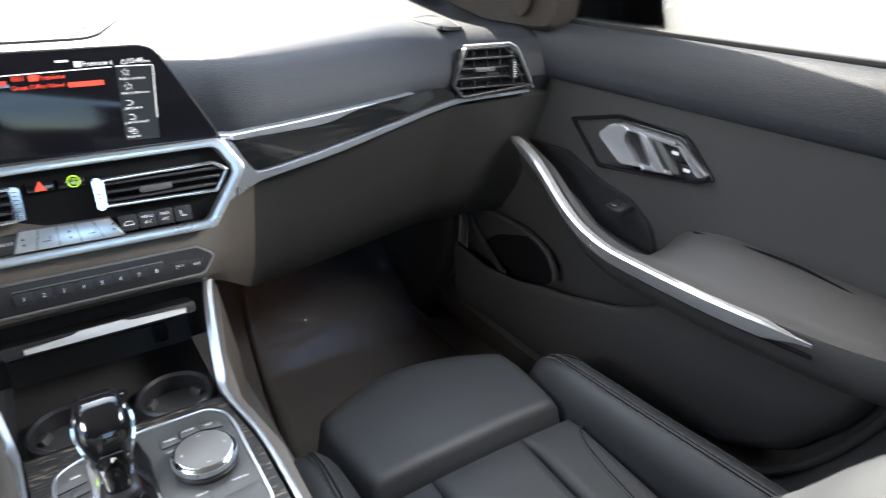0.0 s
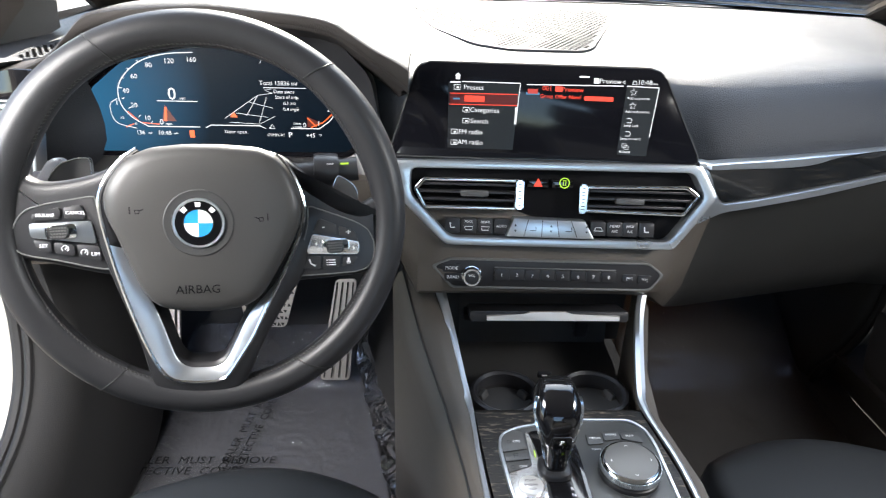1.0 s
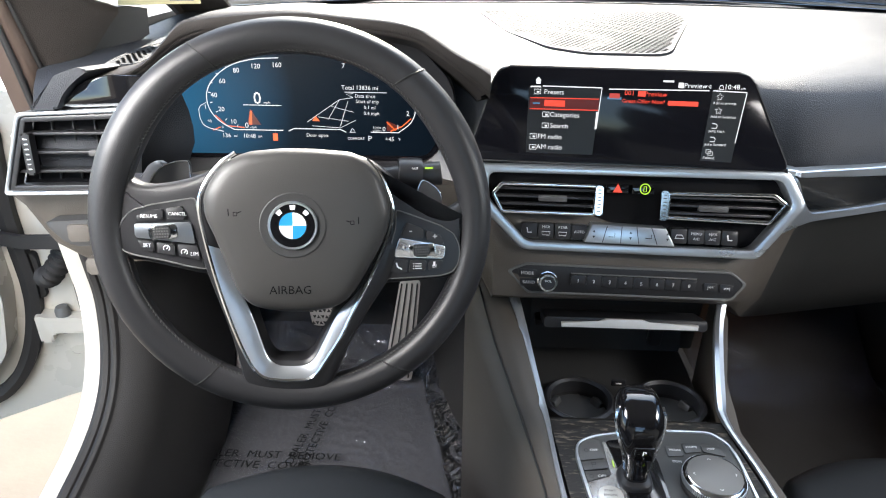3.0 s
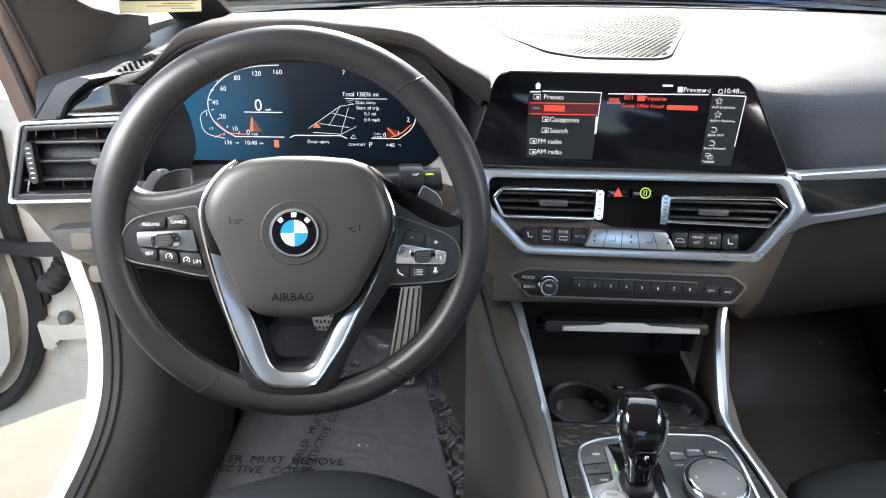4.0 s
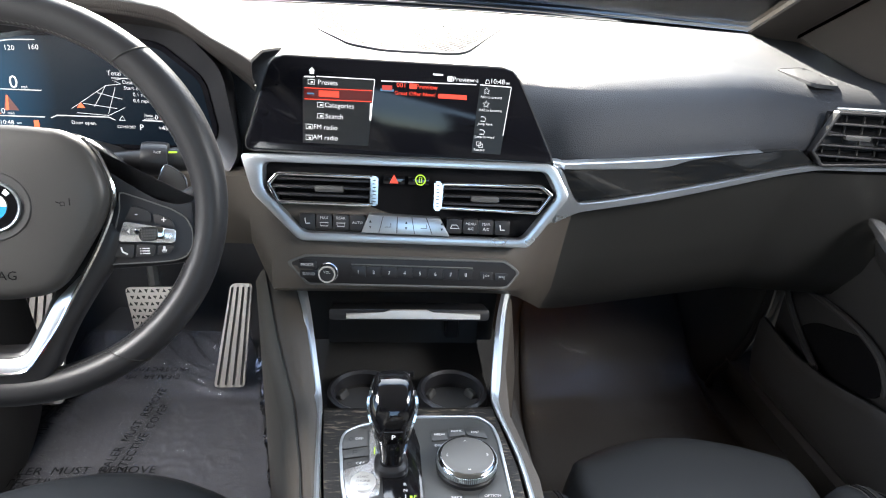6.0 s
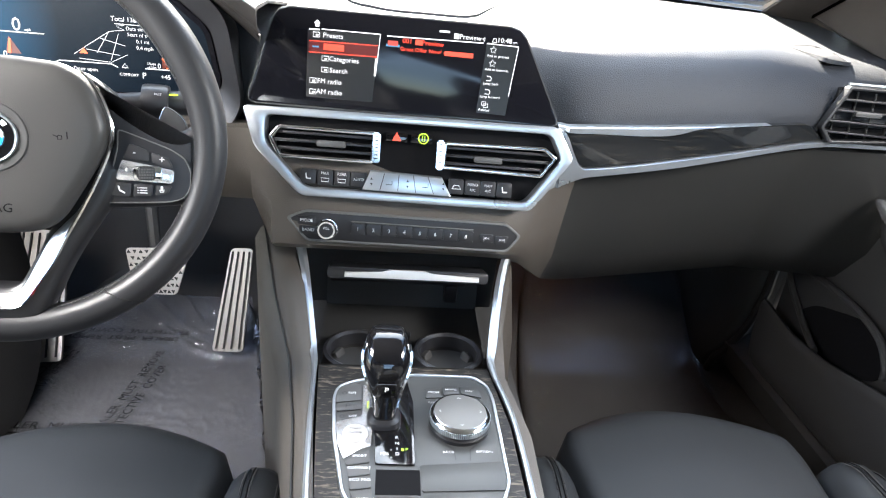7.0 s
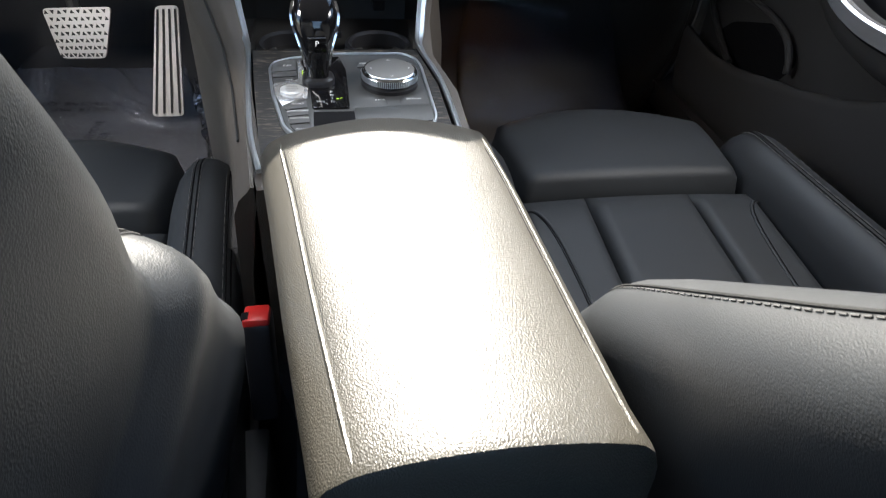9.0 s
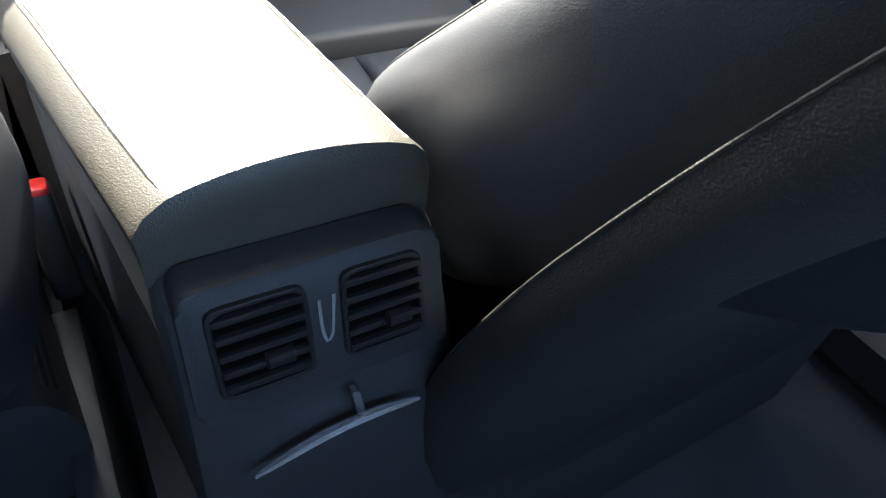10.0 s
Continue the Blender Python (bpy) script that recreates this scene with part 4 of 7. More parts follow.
V_MID = [(-0.058, -0.020), (-0.0539, -0.0384), (-0.0440, -0.062), (-0.0375, -0.080), (-0.0322, -0.0995), (-0.0263, -0.1212), (-0.0178, -0.1299), (-0.0053, -0.1320), (0.0074, -0.1319), (0.0154, -0.1266), (0.0257, -0.109), (0.0390, -0.0857), (0.0500, -0.0740), (0.0635, -0.0600), (0.0748, -0.0401), (0.083, -0.022)]
V_OUT = [(-0.0695, -0.015), (-0.0666, -0.0348), (-0.062, -0.0544), (-0.0558, -0.0789), (-0.047, -0.1094), (-0.0387, -0.1302), (-0.0294, -0.1396), (-0.012, -0.1432), (0.0083, -0.1443), (0.0168, -0.139), (0.0274, -0.1247), (0.0402, -0.1068), (0.0527, -0.0837), (0.0667, -0.0608), (0.0781, -0.0389), (0.0885, -0.018)]
V_EDGE = [(-0.0790, -0.010), (-0.0777, -0.0203), (-0.0712, -0.0462), (-0.0629, -0.0753), (-0.0554, -0.1048), (-0.0503, -0.1347), (-0.046, -0.152), (-0.0400, -0.1588), (-0.0141, -0.1618), (0.0143, -0.1643), (0.0224, -0.160), (0.0337, -0.1443), (0.0484, -0.1152), (0.0627, -0.0917), (0.0768, -0.0711), (0.0920, -0.0490), (0.096, -0.030)]
vi, vm, vo, ve = [resample(t, 61) for t in (V_IN, V_MID, V_OUT, V_EDGE)]
def mixed(p, q, t):
    return [(a[0] * (1 - t) + b[0] * t, a[1] * (1 - t) + b[1] * t) for a, b in zip(p, q)]
def band(*levels):
    return loft([[OW.at(a, b, w) for a, b in line] for line, w in levels], False, False)
part("spoke_insert", band((vi, -0.020), (vi, 0.006), (mixed(vi, vm, 0.2), 0.0085), (vm, 0.0105)), M_BUTTON, wheel, "black insert inside the lower spoke", smooth=60)
part("spoke_trim", band((vm, 0.0080), (vm, 0.0112), (mixed(vm, vo, 0.08), 0.0122), (mixed(vm, vo, 0.85), 0.0152), (mixed(vm, vo, 0.97), 0.0156), (vo, 0.0150), (vo, 0.010)), M_STEEL, wheel, "satin silver V-shaped trim", smooth=40)
part("lower_spoke", band((vo, 0.0125), (mixed(vo, ve, 0.25), 0.0130), (mixed(vo, ve, 0.8), 0.0120), (ve, 0.0085), (ve, -0.020)), M_BUTTON, wheel, "black satin lower spoke", smooth=50)
for pts in ([(-0.0395, 0.0640), (-0.0514, 0.0562), (-0.0628, 0.0441), (-0.0712, 0.0299), (-0.0735, 0.0153), (-0.0709, -0.0095), (-0.0646, -0.045), (-0.056, -0.0815), (-0.0471, -0.111), (-0.0387, -0.1302), (-0.0294, -0.1398), (-0.012, -0.1437)], [(0.0725, 0.0540), (0.0834, 0.0418), (0.0908, 0.0232), (0.0940, 0.0068), (0.090, -0.0125), (0.0798, -0.0353), (0.0672, -0.0590), (0.0532, -0.0830), (0.0405, -0.1065), (0.0278, -0.1245), (0.0170, -0.139), (0.0083, -0.1445), (-0.012, -0.1437)]):
    line = resample(pts, 40)
    part("chrome_edge", sweep([OW.at(a, b, 0.0152) for a, b in line], [(-0.0017, -0.003), (-0.0015, 0.0006), (0.0, 0.0016), (0.0015, 0.0006), (0.0017, -0.003)], up=WH.n), M_CHROME, wheel, "thin chrome edge")

# key pads
PAD_L = rounded([(-0.1451, -0.0015), (-0.1397, 0.0105), (-0.1315, 0.0184), (-0.1145, 0.0226), (-0.0966, 0.0247), (-0.0770, 0.0269), (-0.0745, 0.0001), (-0.0690, -0.0252), (-0.0720, -0.0383), (-0.0878, -0.0345), (-0.1109, -0.0271), (-0.1315, -0.022), (-0.1417, -0.0179), (-0.1451, -0.0103)], 0.004, 2)
PAD_R = rounded([(0.0965, 0.0085), (0.1187, -0.0005), (0.1393, -0.0093), (0.1507, -0.0172), (0.1556, -0.0302), (0.1542, -0.044), (0.1486, -0.0534), (0.1378, -0.0565), (0.1166, -0.0568), (0.0800, -0.0564), (0.0840, -0.0444), (0.0910, -0.0238), (0.0955, -0.0083)], 0.004, 2)
for pad in (PAD_L, PAD_R):
    kp = part("key_pad", slab(OW, pad, 0.0, 0.0088, 0.0012), M_BUTTON, wheel, "satin black key pad")
    part("pad_edge", ring(OW, pad, shrink(pad, 0.0011), 0.005, 0.0096, 0.0004), M_GREY, kp)
def key(poly, m=M_BUTTON):
    poly = shrink(poly if sum(p[0] * q[1] - q[0] * p[1] for p, q in zip(poly, poly[1:] + poly[:1])) > 0 else poly[::-1], 0.0003)
    return part("key", slab(OW, rounded(poly, 0.0022), 0.004, 0.0112, 0.0009), m, wheel)
for poly in ([(-0.1275, 0.0135), (-0.1265, 0.0077), (-0.1049, 0.0087), (-0.1044, 0.0184), (-0.114, 0.0175)], [(-0.1025, 0.0183), (-0.1028, 0.0088), (-0.0863, 0.0068), (-0.0880, 0.0200)], [(-0.1287, -0.0074), (-0.1255, -0.0169), (-0.1151, -0.0198), (-0.1141, -0.0098)], [(-0.1125, -0.0100), (-0.1130, -0.0203), (-0.0972, -0.0238), (-0.0976, -0.0127)],
             [(-0.0955, -0.0131), (-0.0950, -0.0243), (-0.0772, -0.0293), (-0.0779, -0.0158)], [(0.1059, -0.0040), (0.0992, -0.0170), (0.1210, -0.0207), (0.1214, -0.0110)], [(0.1230, -0.0118), (0.1227, -0.0211), (0.1408, -0.0268), (0.1376, -0.0180)], [(0.0913, -0.0374), (0.0880, -0.0495), (0.1043, -0.0513), (0.1061, -0.0388)],
             [(0.1076, -0.0389), (0.1058, -0.0511), (0.1220, -0.0505), (0.1235, -0.0403)], [(0.1250, -0.0404), (0.1236, -0.0504), (0.1345, -0.0492), (0.1395, -0.0412)]):
    key(poly, M_WKEY)
key([(-0.1298, 0.0064), (-0.1299, -0.0059), (-0.0796, -0.0144), (-0.0823, 0.0056)], M_KEYSILVER)
key([(0.0987, -0.0178), (0.0922, -0.0360), (0.1396, -0.0400), (0.1415, -0.0278)], M_BRIGHT)
for a, b in ((-0.1068, -0.0021), (0.1184, -0.0305)):
    part("roller_bed", slab(OW, rounded(rect(a + 0.001, b, 0.024, 0.0125), 0.003), 0.006, 0.0122, 0.001), M_CHROME, wheel, "chrome bed of the roller")
    part("roller", slab(OW, rounded(rect(a, b, 0.0150, 0.0115), 0.003), 0.006, 0.0158, 0.003, seg=3), M_BUTTON, wheel, "knurled roller")
    bm = bmesh.new()
    for i in range(6):
        for j in range(4):
            patch(OW, rect(a - 0.0054 + 0.00215 * i + 0.0005 * (j % 2), b - 0.0036 + 0.0024 * j, 0.0012, 0.0014), 0.0160, bm)
    part("roller_grip", bm, M_GREY, wheel, smooth=0)
part("print", lettering([(t, s, OW.place(a, b, 0.0116)) for t, s, a, b in (("RESUME", 0.0040, -0.1165, 0.0122), ("CANCEL", 0.0040, -0.0930, 0.0130), ("SET", 0.0044, -0.1205, -0.0132), ("LIM", 0.0046, -0.0815, -0.0228), ("-", 0.009, 0.1095, -0.0120), ("+", 0.0085, 0.1315, -0.0188))]), M_PRINT, wheel, smooth=0)
bm = bmesh.new()
for a, b in ((-0.1045, -0.0165), (-0.0900, -0.0207)):
    stroke(OW, [(a + 0.0026 * math.cos(t), b + 0.0026 * math.sin(t)) for t in [-0.9 + k * 0.42 for k in range(12)]], 0.0007, 0.0116, bm)
    stroke(OW, [(a, b - 0.0008), (a + 0.0018, b + 0.0020)], 0.0007, 0.0116, bm)
stroke(OW, [(0.0950, -0.0410), (0.0960, -0.0450), (0.1000, -0.0475)], 0.0014, 0.0116, bm)
for d in (-0.0022, 0, 0.0022):
    stroke(OW, [(0.1120, -0.0452 + d), (0.1182, -0.0455 + d)], 0.0008, 0.0116, bm)
    patch(OW, rect(0.1106, -0.0452 + d, 0.0009, 0.0008), 0.0116, bm)
stroke(OW, [(0.1302, -0.0420), (0.1300, -0.0462)], 0.0020, 0.0116, bm)
stroke(OW, [(0.1282, -0.0450), (0.1288, -0.0472), (0.1312, -0.0472), (0.1320, -0.0450)], 0.0006, 0.0116, bm)
for pts in ([(0.1008, -0.0272), (0.1030, -0.0252), (0.1028, -0.0292)], [(0.1370, -0.0335), (0.1350, -0.0316), (0.1350, -0.0352)]):
    patch(OW, pts, 0.0117, bm)
part("symbol", bm, M_PRINT, wheel, smooth=0)
bm = bmesh.new()
for a, b, s_ in ((-0.0417, 0.0127, 1), (0.0577, 0.0003, -1)):
    stroke(OW, [(a - 0.005 * s_, b + 0.004), (a - 0.005 * s_, b - 0.002)], 0.0009, 0.0297, bm)
    stroke(OW, [(a - 0.001 * s_, b - 0.002), (a + 0.002 * s_, b - 0.002), (a + 0.002 * s_, b + 0.001), (a - 0.001 * s_, b + 0.001)], 0.0008, 0.0297, bm, True)
    stroke(OW, [(a + 0.002 * s_, b), (a + 0.0055 * s_, b + 0.0015)], 0.0008, 0.0297, bm)
lettering([("AIRBAG", 0.0105, OW.place(0.0005, -0.0572, 0.0293))], bm)
part("embossing", bm, M_INK, wheel, smooth=0)
# round badge: black ring, quartered blue and white
BC = (0.0063, 0.0)
part("badge_recess", turned(OW.place(*BC, 0.0298), [(0.0, -0.004), (0.0285, -0.004), (0.0285, 0.0004), (0.0275, 0.0009), (0.0215, 0.0002), (0.0, 0.0002)], 60), M_MATT, wheel, smooth=30)
bd = part("badge", turned(OW.place(*BC, 0.0298), [(0.0, -0.01), (0.0212, -0.01), (0.0212, 0.0010), (0.0204, 0.0022), (0.0194, 0.0018), (0.0, 0.0018)], 60), M_SILVER, wheel, "round badge with a quartered field")
def disc(r0, r1, t0, t1, w, n=14):
    b = bmesh.new()
    outer = [(BC[0] + r1 * math.cos(t0 + (t1 - t0) * i / n), BC[1] + r1 * math.sin(t0 + (t1 - t0) * i / n)) for i in range(n + 1)]
    inner = [(BC[0] + r0 * math.cos(t0 + (t1 - t0) * i / n), BC[1] + r0 * math.sin(t0 + (t1 - t0) * i / n)) for i in range(n + 1)]
    va, vb = [b.verts.new(OW.at(*p, w)) for p in outer], [b.verts.new(OW.at(*p, w)) for p in inner]
    for i in range(n):
        b.faces.new((va[i], va[i + 1], vb[i + 1], vb[i]))
    return b
part("badge_ring", disc(0.0122, 0.0188, 0, 2 * math.pi, 0.0319, 48), M_GLOSS, bd, smooth=0)
part("badge_rim", disc(0.0115, 0.0123, 0, 2 * math.pi, 0.0323, 48), M_CHROME, bd, smooth=0)
M_BLUE, M_BADGE = mat("badge_blue", (0.03, 0.30, 0.75), 0.25, coat=0.5), mat("badge_white", (0.85, 0.85, 0.85), 0.25, coat=0.5)
for k in range(4):
    part("badge_quarter", disc(0.0001, 0.0116, k * math.pi / 2 - 0.05, (k + 1) * math.pi / 2 - 0.05, 0.0321), M_BLUE if k % 2 else M_BADGE, bd, smooth=0)
for t in (132, 87, 42):
    part("badge_mark", disc(0.0138, 0.0178, radians(t - 8), radians(t + 8), 0.0322, 4), M_BADGE, bd, smooth=0)
# shift paddles behind the spokes
for poly, w in (([(-0.128, 0.034), (-0.1225, 0.0455), (-0.1130, 0.0550), (-0.0985, 0.0590), (-0.0885, 0.0585), (-0.0880, 0.036)], -0.030), ([(0.118, 0.006), (0.1225, 0.0210), (0.1275, 0.0310), (0.1330, 0.0300), (0.1440, 0.0215), (0.1475, 0.0140), (0.1470, -0.004), (0.125, -0.006)], -0.050)):
    soft = rounded(poly, 0.004)
    pd = part("shift_paddle", slab(OW, soft, w - 0.006, w, 0.0015), M_KEYGREY, wheel, "dark grey shift paddle with a bright edge")
    part("paddle_edge", ring(OW, soft, shrink(soft, 0.0011), w - 0.004, w + 0.0006, 0.0003), M_CHROME, pd, "bright paddle edge")
part("paddle_arm", slab(OW, rounded([(-0.140, 0.037), (-0.126, 0.056), (-0.118, 0.060), (-0.112, 0.056), (-0.122, 0.036)], 0.003), -0.050, -0.036, 0.003), M_PADDLE, wheel, "satin silver paddle arm")

# ---- passenger door ----
door = thing("door_passenger", (0.76, 0.1, 0.1), "black closed passenger door with silver grip trim", "door", kind="structure")
LOW = [(0.60, 0.13), (0.235, 0.136), (0.03, 0.190), (-0.03, 0.199), (-0.13, 0.215), (-0.208, 0.264), (-0.266, 0.34), (-0.293, 0.406), (-0.315, 0.50), (-0.325, 0.56)]
LIP = [(0.60, 0.30), (0.45, 0.282), (0.374, 0.289), (0.212, 0.325), (0.105, 0.356), (0.048, 0.381), (-0.015, 0.426), (-0.07, 0.462), (-0.33, 0.50)]
rows = [[(0.750, y, z0 + (0.70 - z0) * k / 12) for k in range(13)] for y, z0 in [(0.58 - 0.03 * i, along(0.58 - 0.03 * i, LOW)) for i in range(31)]]
part("skin", sheet(rows, (0.05, 0, 0)), M_DOOR, door)
rows = []
for i in range(61):
    y = 0.56 - 0.88 * i / 60
    zl, zt = along(y, LOW), along(y, LIP)
    zt = max(zt, zl + 0.06)
    rows.append([(0.756, y, zl), (0.738, y, zl + 0.004), (0.722, y, zl + 0.014), (0.709, y, zl + 0.035), (0.702, y, zl + 0.5 * (zt - zl)), (0.699, y, zt - 0.016), (0.7005, y, zt - 0.006), (0.705, y, zt), (0.712, y, zt - 0.001), (0.716, y, zt - 0.008), (0.722, y, zt - 0.05), (0.749, y, zt - 0.055)])
part("lower_panel", loft(rows), M_DOOR, door, "black moulded lower panel with a door pocket", smooth=60)


# ---- dashboard details ----
class Side:
    """An upright plane across the car: at(y, z, w) is w towards the middle of the car from x."""

    def __init__(self, x, sign=-1):
        self.x, self.sign = x, sign

    def at(self, y, z, w=0.0):
        return Vector((self.x + self.sign * w, y, z))


def vent(name, face, poly, slats, tab, parent_label, wheel_at=None, chrome=M_CHROME, rim=0.0045, deep=0.035):
    """An air vent: a chrome rim, a dark box behind it, slats and a tab."""
    v = thing(name, face.at(*poly[0]), parent_label, "air vent", "dashboard air vents")
    soft = rounded(poly, 0.004)
    part("rim", ring(face, soft, shrink(soft, rim), -0.012, 0.004, 0.0012), chrome, v, "bright chrome rim")
    part("duct", slab(face, shrink(poly, 0.003), -deep, -0.022), M_INK, v)
    xs, zs = [p[0] for p in poly], [p[1] for p in poly]
    for z in slats:
        hit = []
        for (a, b), (c, d) in zip(poly, poly[1:] + poly[:1]):
            if (b - z) * (d - z) < 0:
                hit.append(a + (c - a) * (z - b) / (d - b))
        l, r = min(hit) + 0.004, max(hit) - 0.004
        part("slat", slab(face, [(l, z - 0.0016), (r, z - 0.0016), (r, z + 0.0016), (l, z + 0.0016)], -0.016, -0.001, 0.0006), M_BUTTON, v)
    for i in range(5):
        x = min(xs) + (max(xs) - min(xs)) * (i + 1) / 6
        part("fin", slab(face, rect(x, (min(zs) + max(zs)) / 2, 0.0015, (max(zs) - min(zs)) * 0.8), -0.022, -0.018), M_MATT, v)
    part("tab", slab(face, rounded(rect(tab[0], tab[1], 0.034, 0.007), 0.002), -0.004, 0.003, 0.001), M_KEYGREY, v)
    if wheel_at:
        x, z, h = wheel_at
        plain = chrome is M_BUTTON
        tw = part("thumbwheel", slab(face, rounded(rect(x, z, 0.009, h), 0.002), -0.004, 0.008, 0.003), M_BUTTON if plain else M_CHROME, v, "black thumbwheel" if plain else "knurled chrome thumbwheel")
        bm = bmesh.new()
        for i in range(7):
            stroke(face, [(x - 0.002, z - h * 0.36 + h * 0.12 * i), (x + 0.002, z - h * 0.36 + h * 0.12 * i)], 0.0012, 0.0084, bm)
        part("tick_marks", bm, M_PRINT if plain else M_GREY, tw, smooth=0)
    return v


vent("air_vent", FR, [(-0.196, 0.657), (-0.183, 0.634), (-0.071, 0.634), (-0.068, 0.671), (-0.184, 0.671)], (0.645, 0.654, 0.663), (-0.122, 0.653), "slatted black air vent with a chrome rim", (-0.068, 0.653, 0.034))
vent("air_vent", FR, [(0.012, 0.666), (0.010, 0.634), (0.132, 0.632), (0.150, 0.656), (0.134, 0.668)], (0.641, 0.650, 0.659), (0.066, 0.648), "slatted black air vent with a chrome rim", (0.008, 0.650, 0.034))

# row of climate keys

XK = [-0.148, -0.128, -0.108, -0.088, 0.030, 0.050, 0.069, 0.089]
for x in XK:
    part("key", slab(FR, rounded(rect(x, 0.6145, 0.0185, 0.017), 0.002), -0.014, -0.001, 0.001), M_BUTTON, panel)
ROCK = [(-0.083, 0.604), (0.024, 0.603), (0.012, 0.624), (-0.074, 0.626)]
part("rocker", slab(FR, ROCK, -0.014, 0.009, 0.002), M_SILVER, panel, "satin silver temperature rocker")
for k in range(1, 5):
    x0, x1 = ROCK[0][0] + (ROCK[1][0] - ROCK[0][0]) * k / 5, ROCK[3][0] + (ROCK[2][0] - ROCK[3][0]) * k / 5
    part("gap", stroke(FR, [(x0, 0.605), (x1, 0.6245)], 0.0008, 0.0094), M_BUTTON, panel)
def on(face, text, size, a, b, w):
    return (text, size, face.place(a, b, w))
part("print", lettering([on(FR, t, 0.0046, x, z, -0.0002) for t, x, z in (("MAX", -0.128, 0.619), ("REAR", -0.108, 0.619), ("AUTO", -0.088, 0.6145), ("MENU", 0.050, 0.618), ("A/C", 0.050, 0.612), ("MAX", 0.069, 0.618), ("A/C", 0.069, 0.612))]), M_PRINT, panel, smooth=0)
bm = bmesh.new()
for x in (-0.148, 0.089):
    stroke(FR, [(x - 0.003, 0.618), (x - 0.002, 0.612), (x + 0.003, 0.612)], 0.0014, -0.0002, bm)
for x in (-0.128, -0.108):
    stroke(FR, [(x - 0.005, 0.6135), (x + 0.005, 0.6135), (x + 0.004, 0.6095), (x - 0.004, 0.6095)], 0.0008, -0.0002, bm, True)
stroke(FR, [(0.025, 0.612), (0.027, 0.616), (0.033, 0.616), (0.036, 0.612), (0.025, 0.612)], 0.0008, -0.0002, bm)
part("symbol", bm, M_PRINT, panel, smooth=0)
bm = bmesh.new()
for k in range(5):
    x = -0.072 + 0.0215 * k
    if k % 2 == 0:
        patch(FR, [(x - 0.0015, 0.6165), (x + 0.0015, 0.6165), (x, 0.6195)], 0.0095, bm)
        patch(FR, [(x - 0.0015, 0.6125), (x, 0.6095), (x + 0.0015, 0.6125)], 0.0095, bm)
    else:
        stroke(FR, [(x - 0.004, 0.612), (x + 0.003, 0.612), (x + 0.003, 0.6165)], 0.0008, 0.0095, bm)
part("symbol", bm, M_BUTTON, panel, smooth=0)
# hazard and parking keys above, between the vents
part("hazard_key", slab(FR, rect(-0.045, 0.666, 0.026, 0.010), -0.014, -0.006, 0.001), M_GLOSS, panel)
part("hazard_triangle", patch(FR, [(-0.0505, 0.662), (-0.0395, 0.662), (-0.045, 0.6725)], -0.0052), G_RED, panel, "lit red warning triangle", smooth=0)
part("hold_key", slab(FR, rect(-0.015, 0.666, 0.026, 0.010), -0.014, -0.006, 0.001), M_GLOSS, panel)
bm = bmesh.new()
stroke(FR, [(-0.013 + 0.0058 * math.cos(t), 0.667 + 0.0058 * math.sin(t)) for t in [k * math.pi / 12 for k in range(24)]], 0.0013, -0.0052, bm, True)
stroke(FR, [(-0.0145, 0.664), (-0.0145, 0.670), (-0.0115, 0.670), (-0.0115, 0.664)], 0.0009, -0.0052, bm, True)
part("hold_symbol", bm, G_GREEN, panel, "lit green ring symbol", smooth=0)

# radio: knob, number keys, side keys
part("knob", turned(RA.place(-0.123, 0.553), [(0.0, 0.002), (0.0125, 0.002), (0.0125, 0.004), (0.0115, 0.005), (0.0112, 0.013), (0.0105, 0.0145), (0.0085, 0.0145), (0.008, 0.0138), (0.0, 0.0138)], 36), M_CHROME, radio, "knurled chrome volume knob")
part("knob_cap", turned(RA.place(-0.123, 0.553), [(0.008, 0.0136), (0.008, 0.0146), (0.0, 0.0148)], 30), M_BUTTON, radio)
for k in range(8):
    part("number_key", slab(RA, rounded(rect(-0.086 + 0.0189 * k, 0.556, 0.0182, 0.013), 0.0015), 0.001, 0.0052, 0.0012), M_BUTTON, radio)
part("key_rail", slab(RA, rect(-0.020, 0.564, 0.150, 0.0014), 0.001, 0.0046, 0.0003), M_GREY, radio)
for x, z, w in ((-0.148, 0.562, 0.022), (-0.146, 0.551, 0.022), (0.072, 0.555, 0.016), (0.091, 0.554, 0.016)):
    part("side_key", slab(RA, rounded(rect(x, z, w, 0.0095), 0.0015), 0.001, 0.0042, 0.001), M_BUTTON, radio)
part("print", lettering([on(RA, str(k + 1), 0.0062, -0.086 + 0.0189 * k, 0.5555, 0.0056) for k in range(8)] + [on(RA, "MODE", 0.0055, -0.148, 0.562, 0.0046), on(RA, "BAND", 0.0055, -0.146, 0.551, 0.0046), on(RA, "VOL", 0.0042, -0.123, 0.5555, 0.0152), on(RA, "|<<", 0.0055, 0.072, 0.555, 0.0046), on(RA, ">>|", 0.0055, 0.091, 0.554, 0.0046)]), M_PRINT, radio, smooth=0)

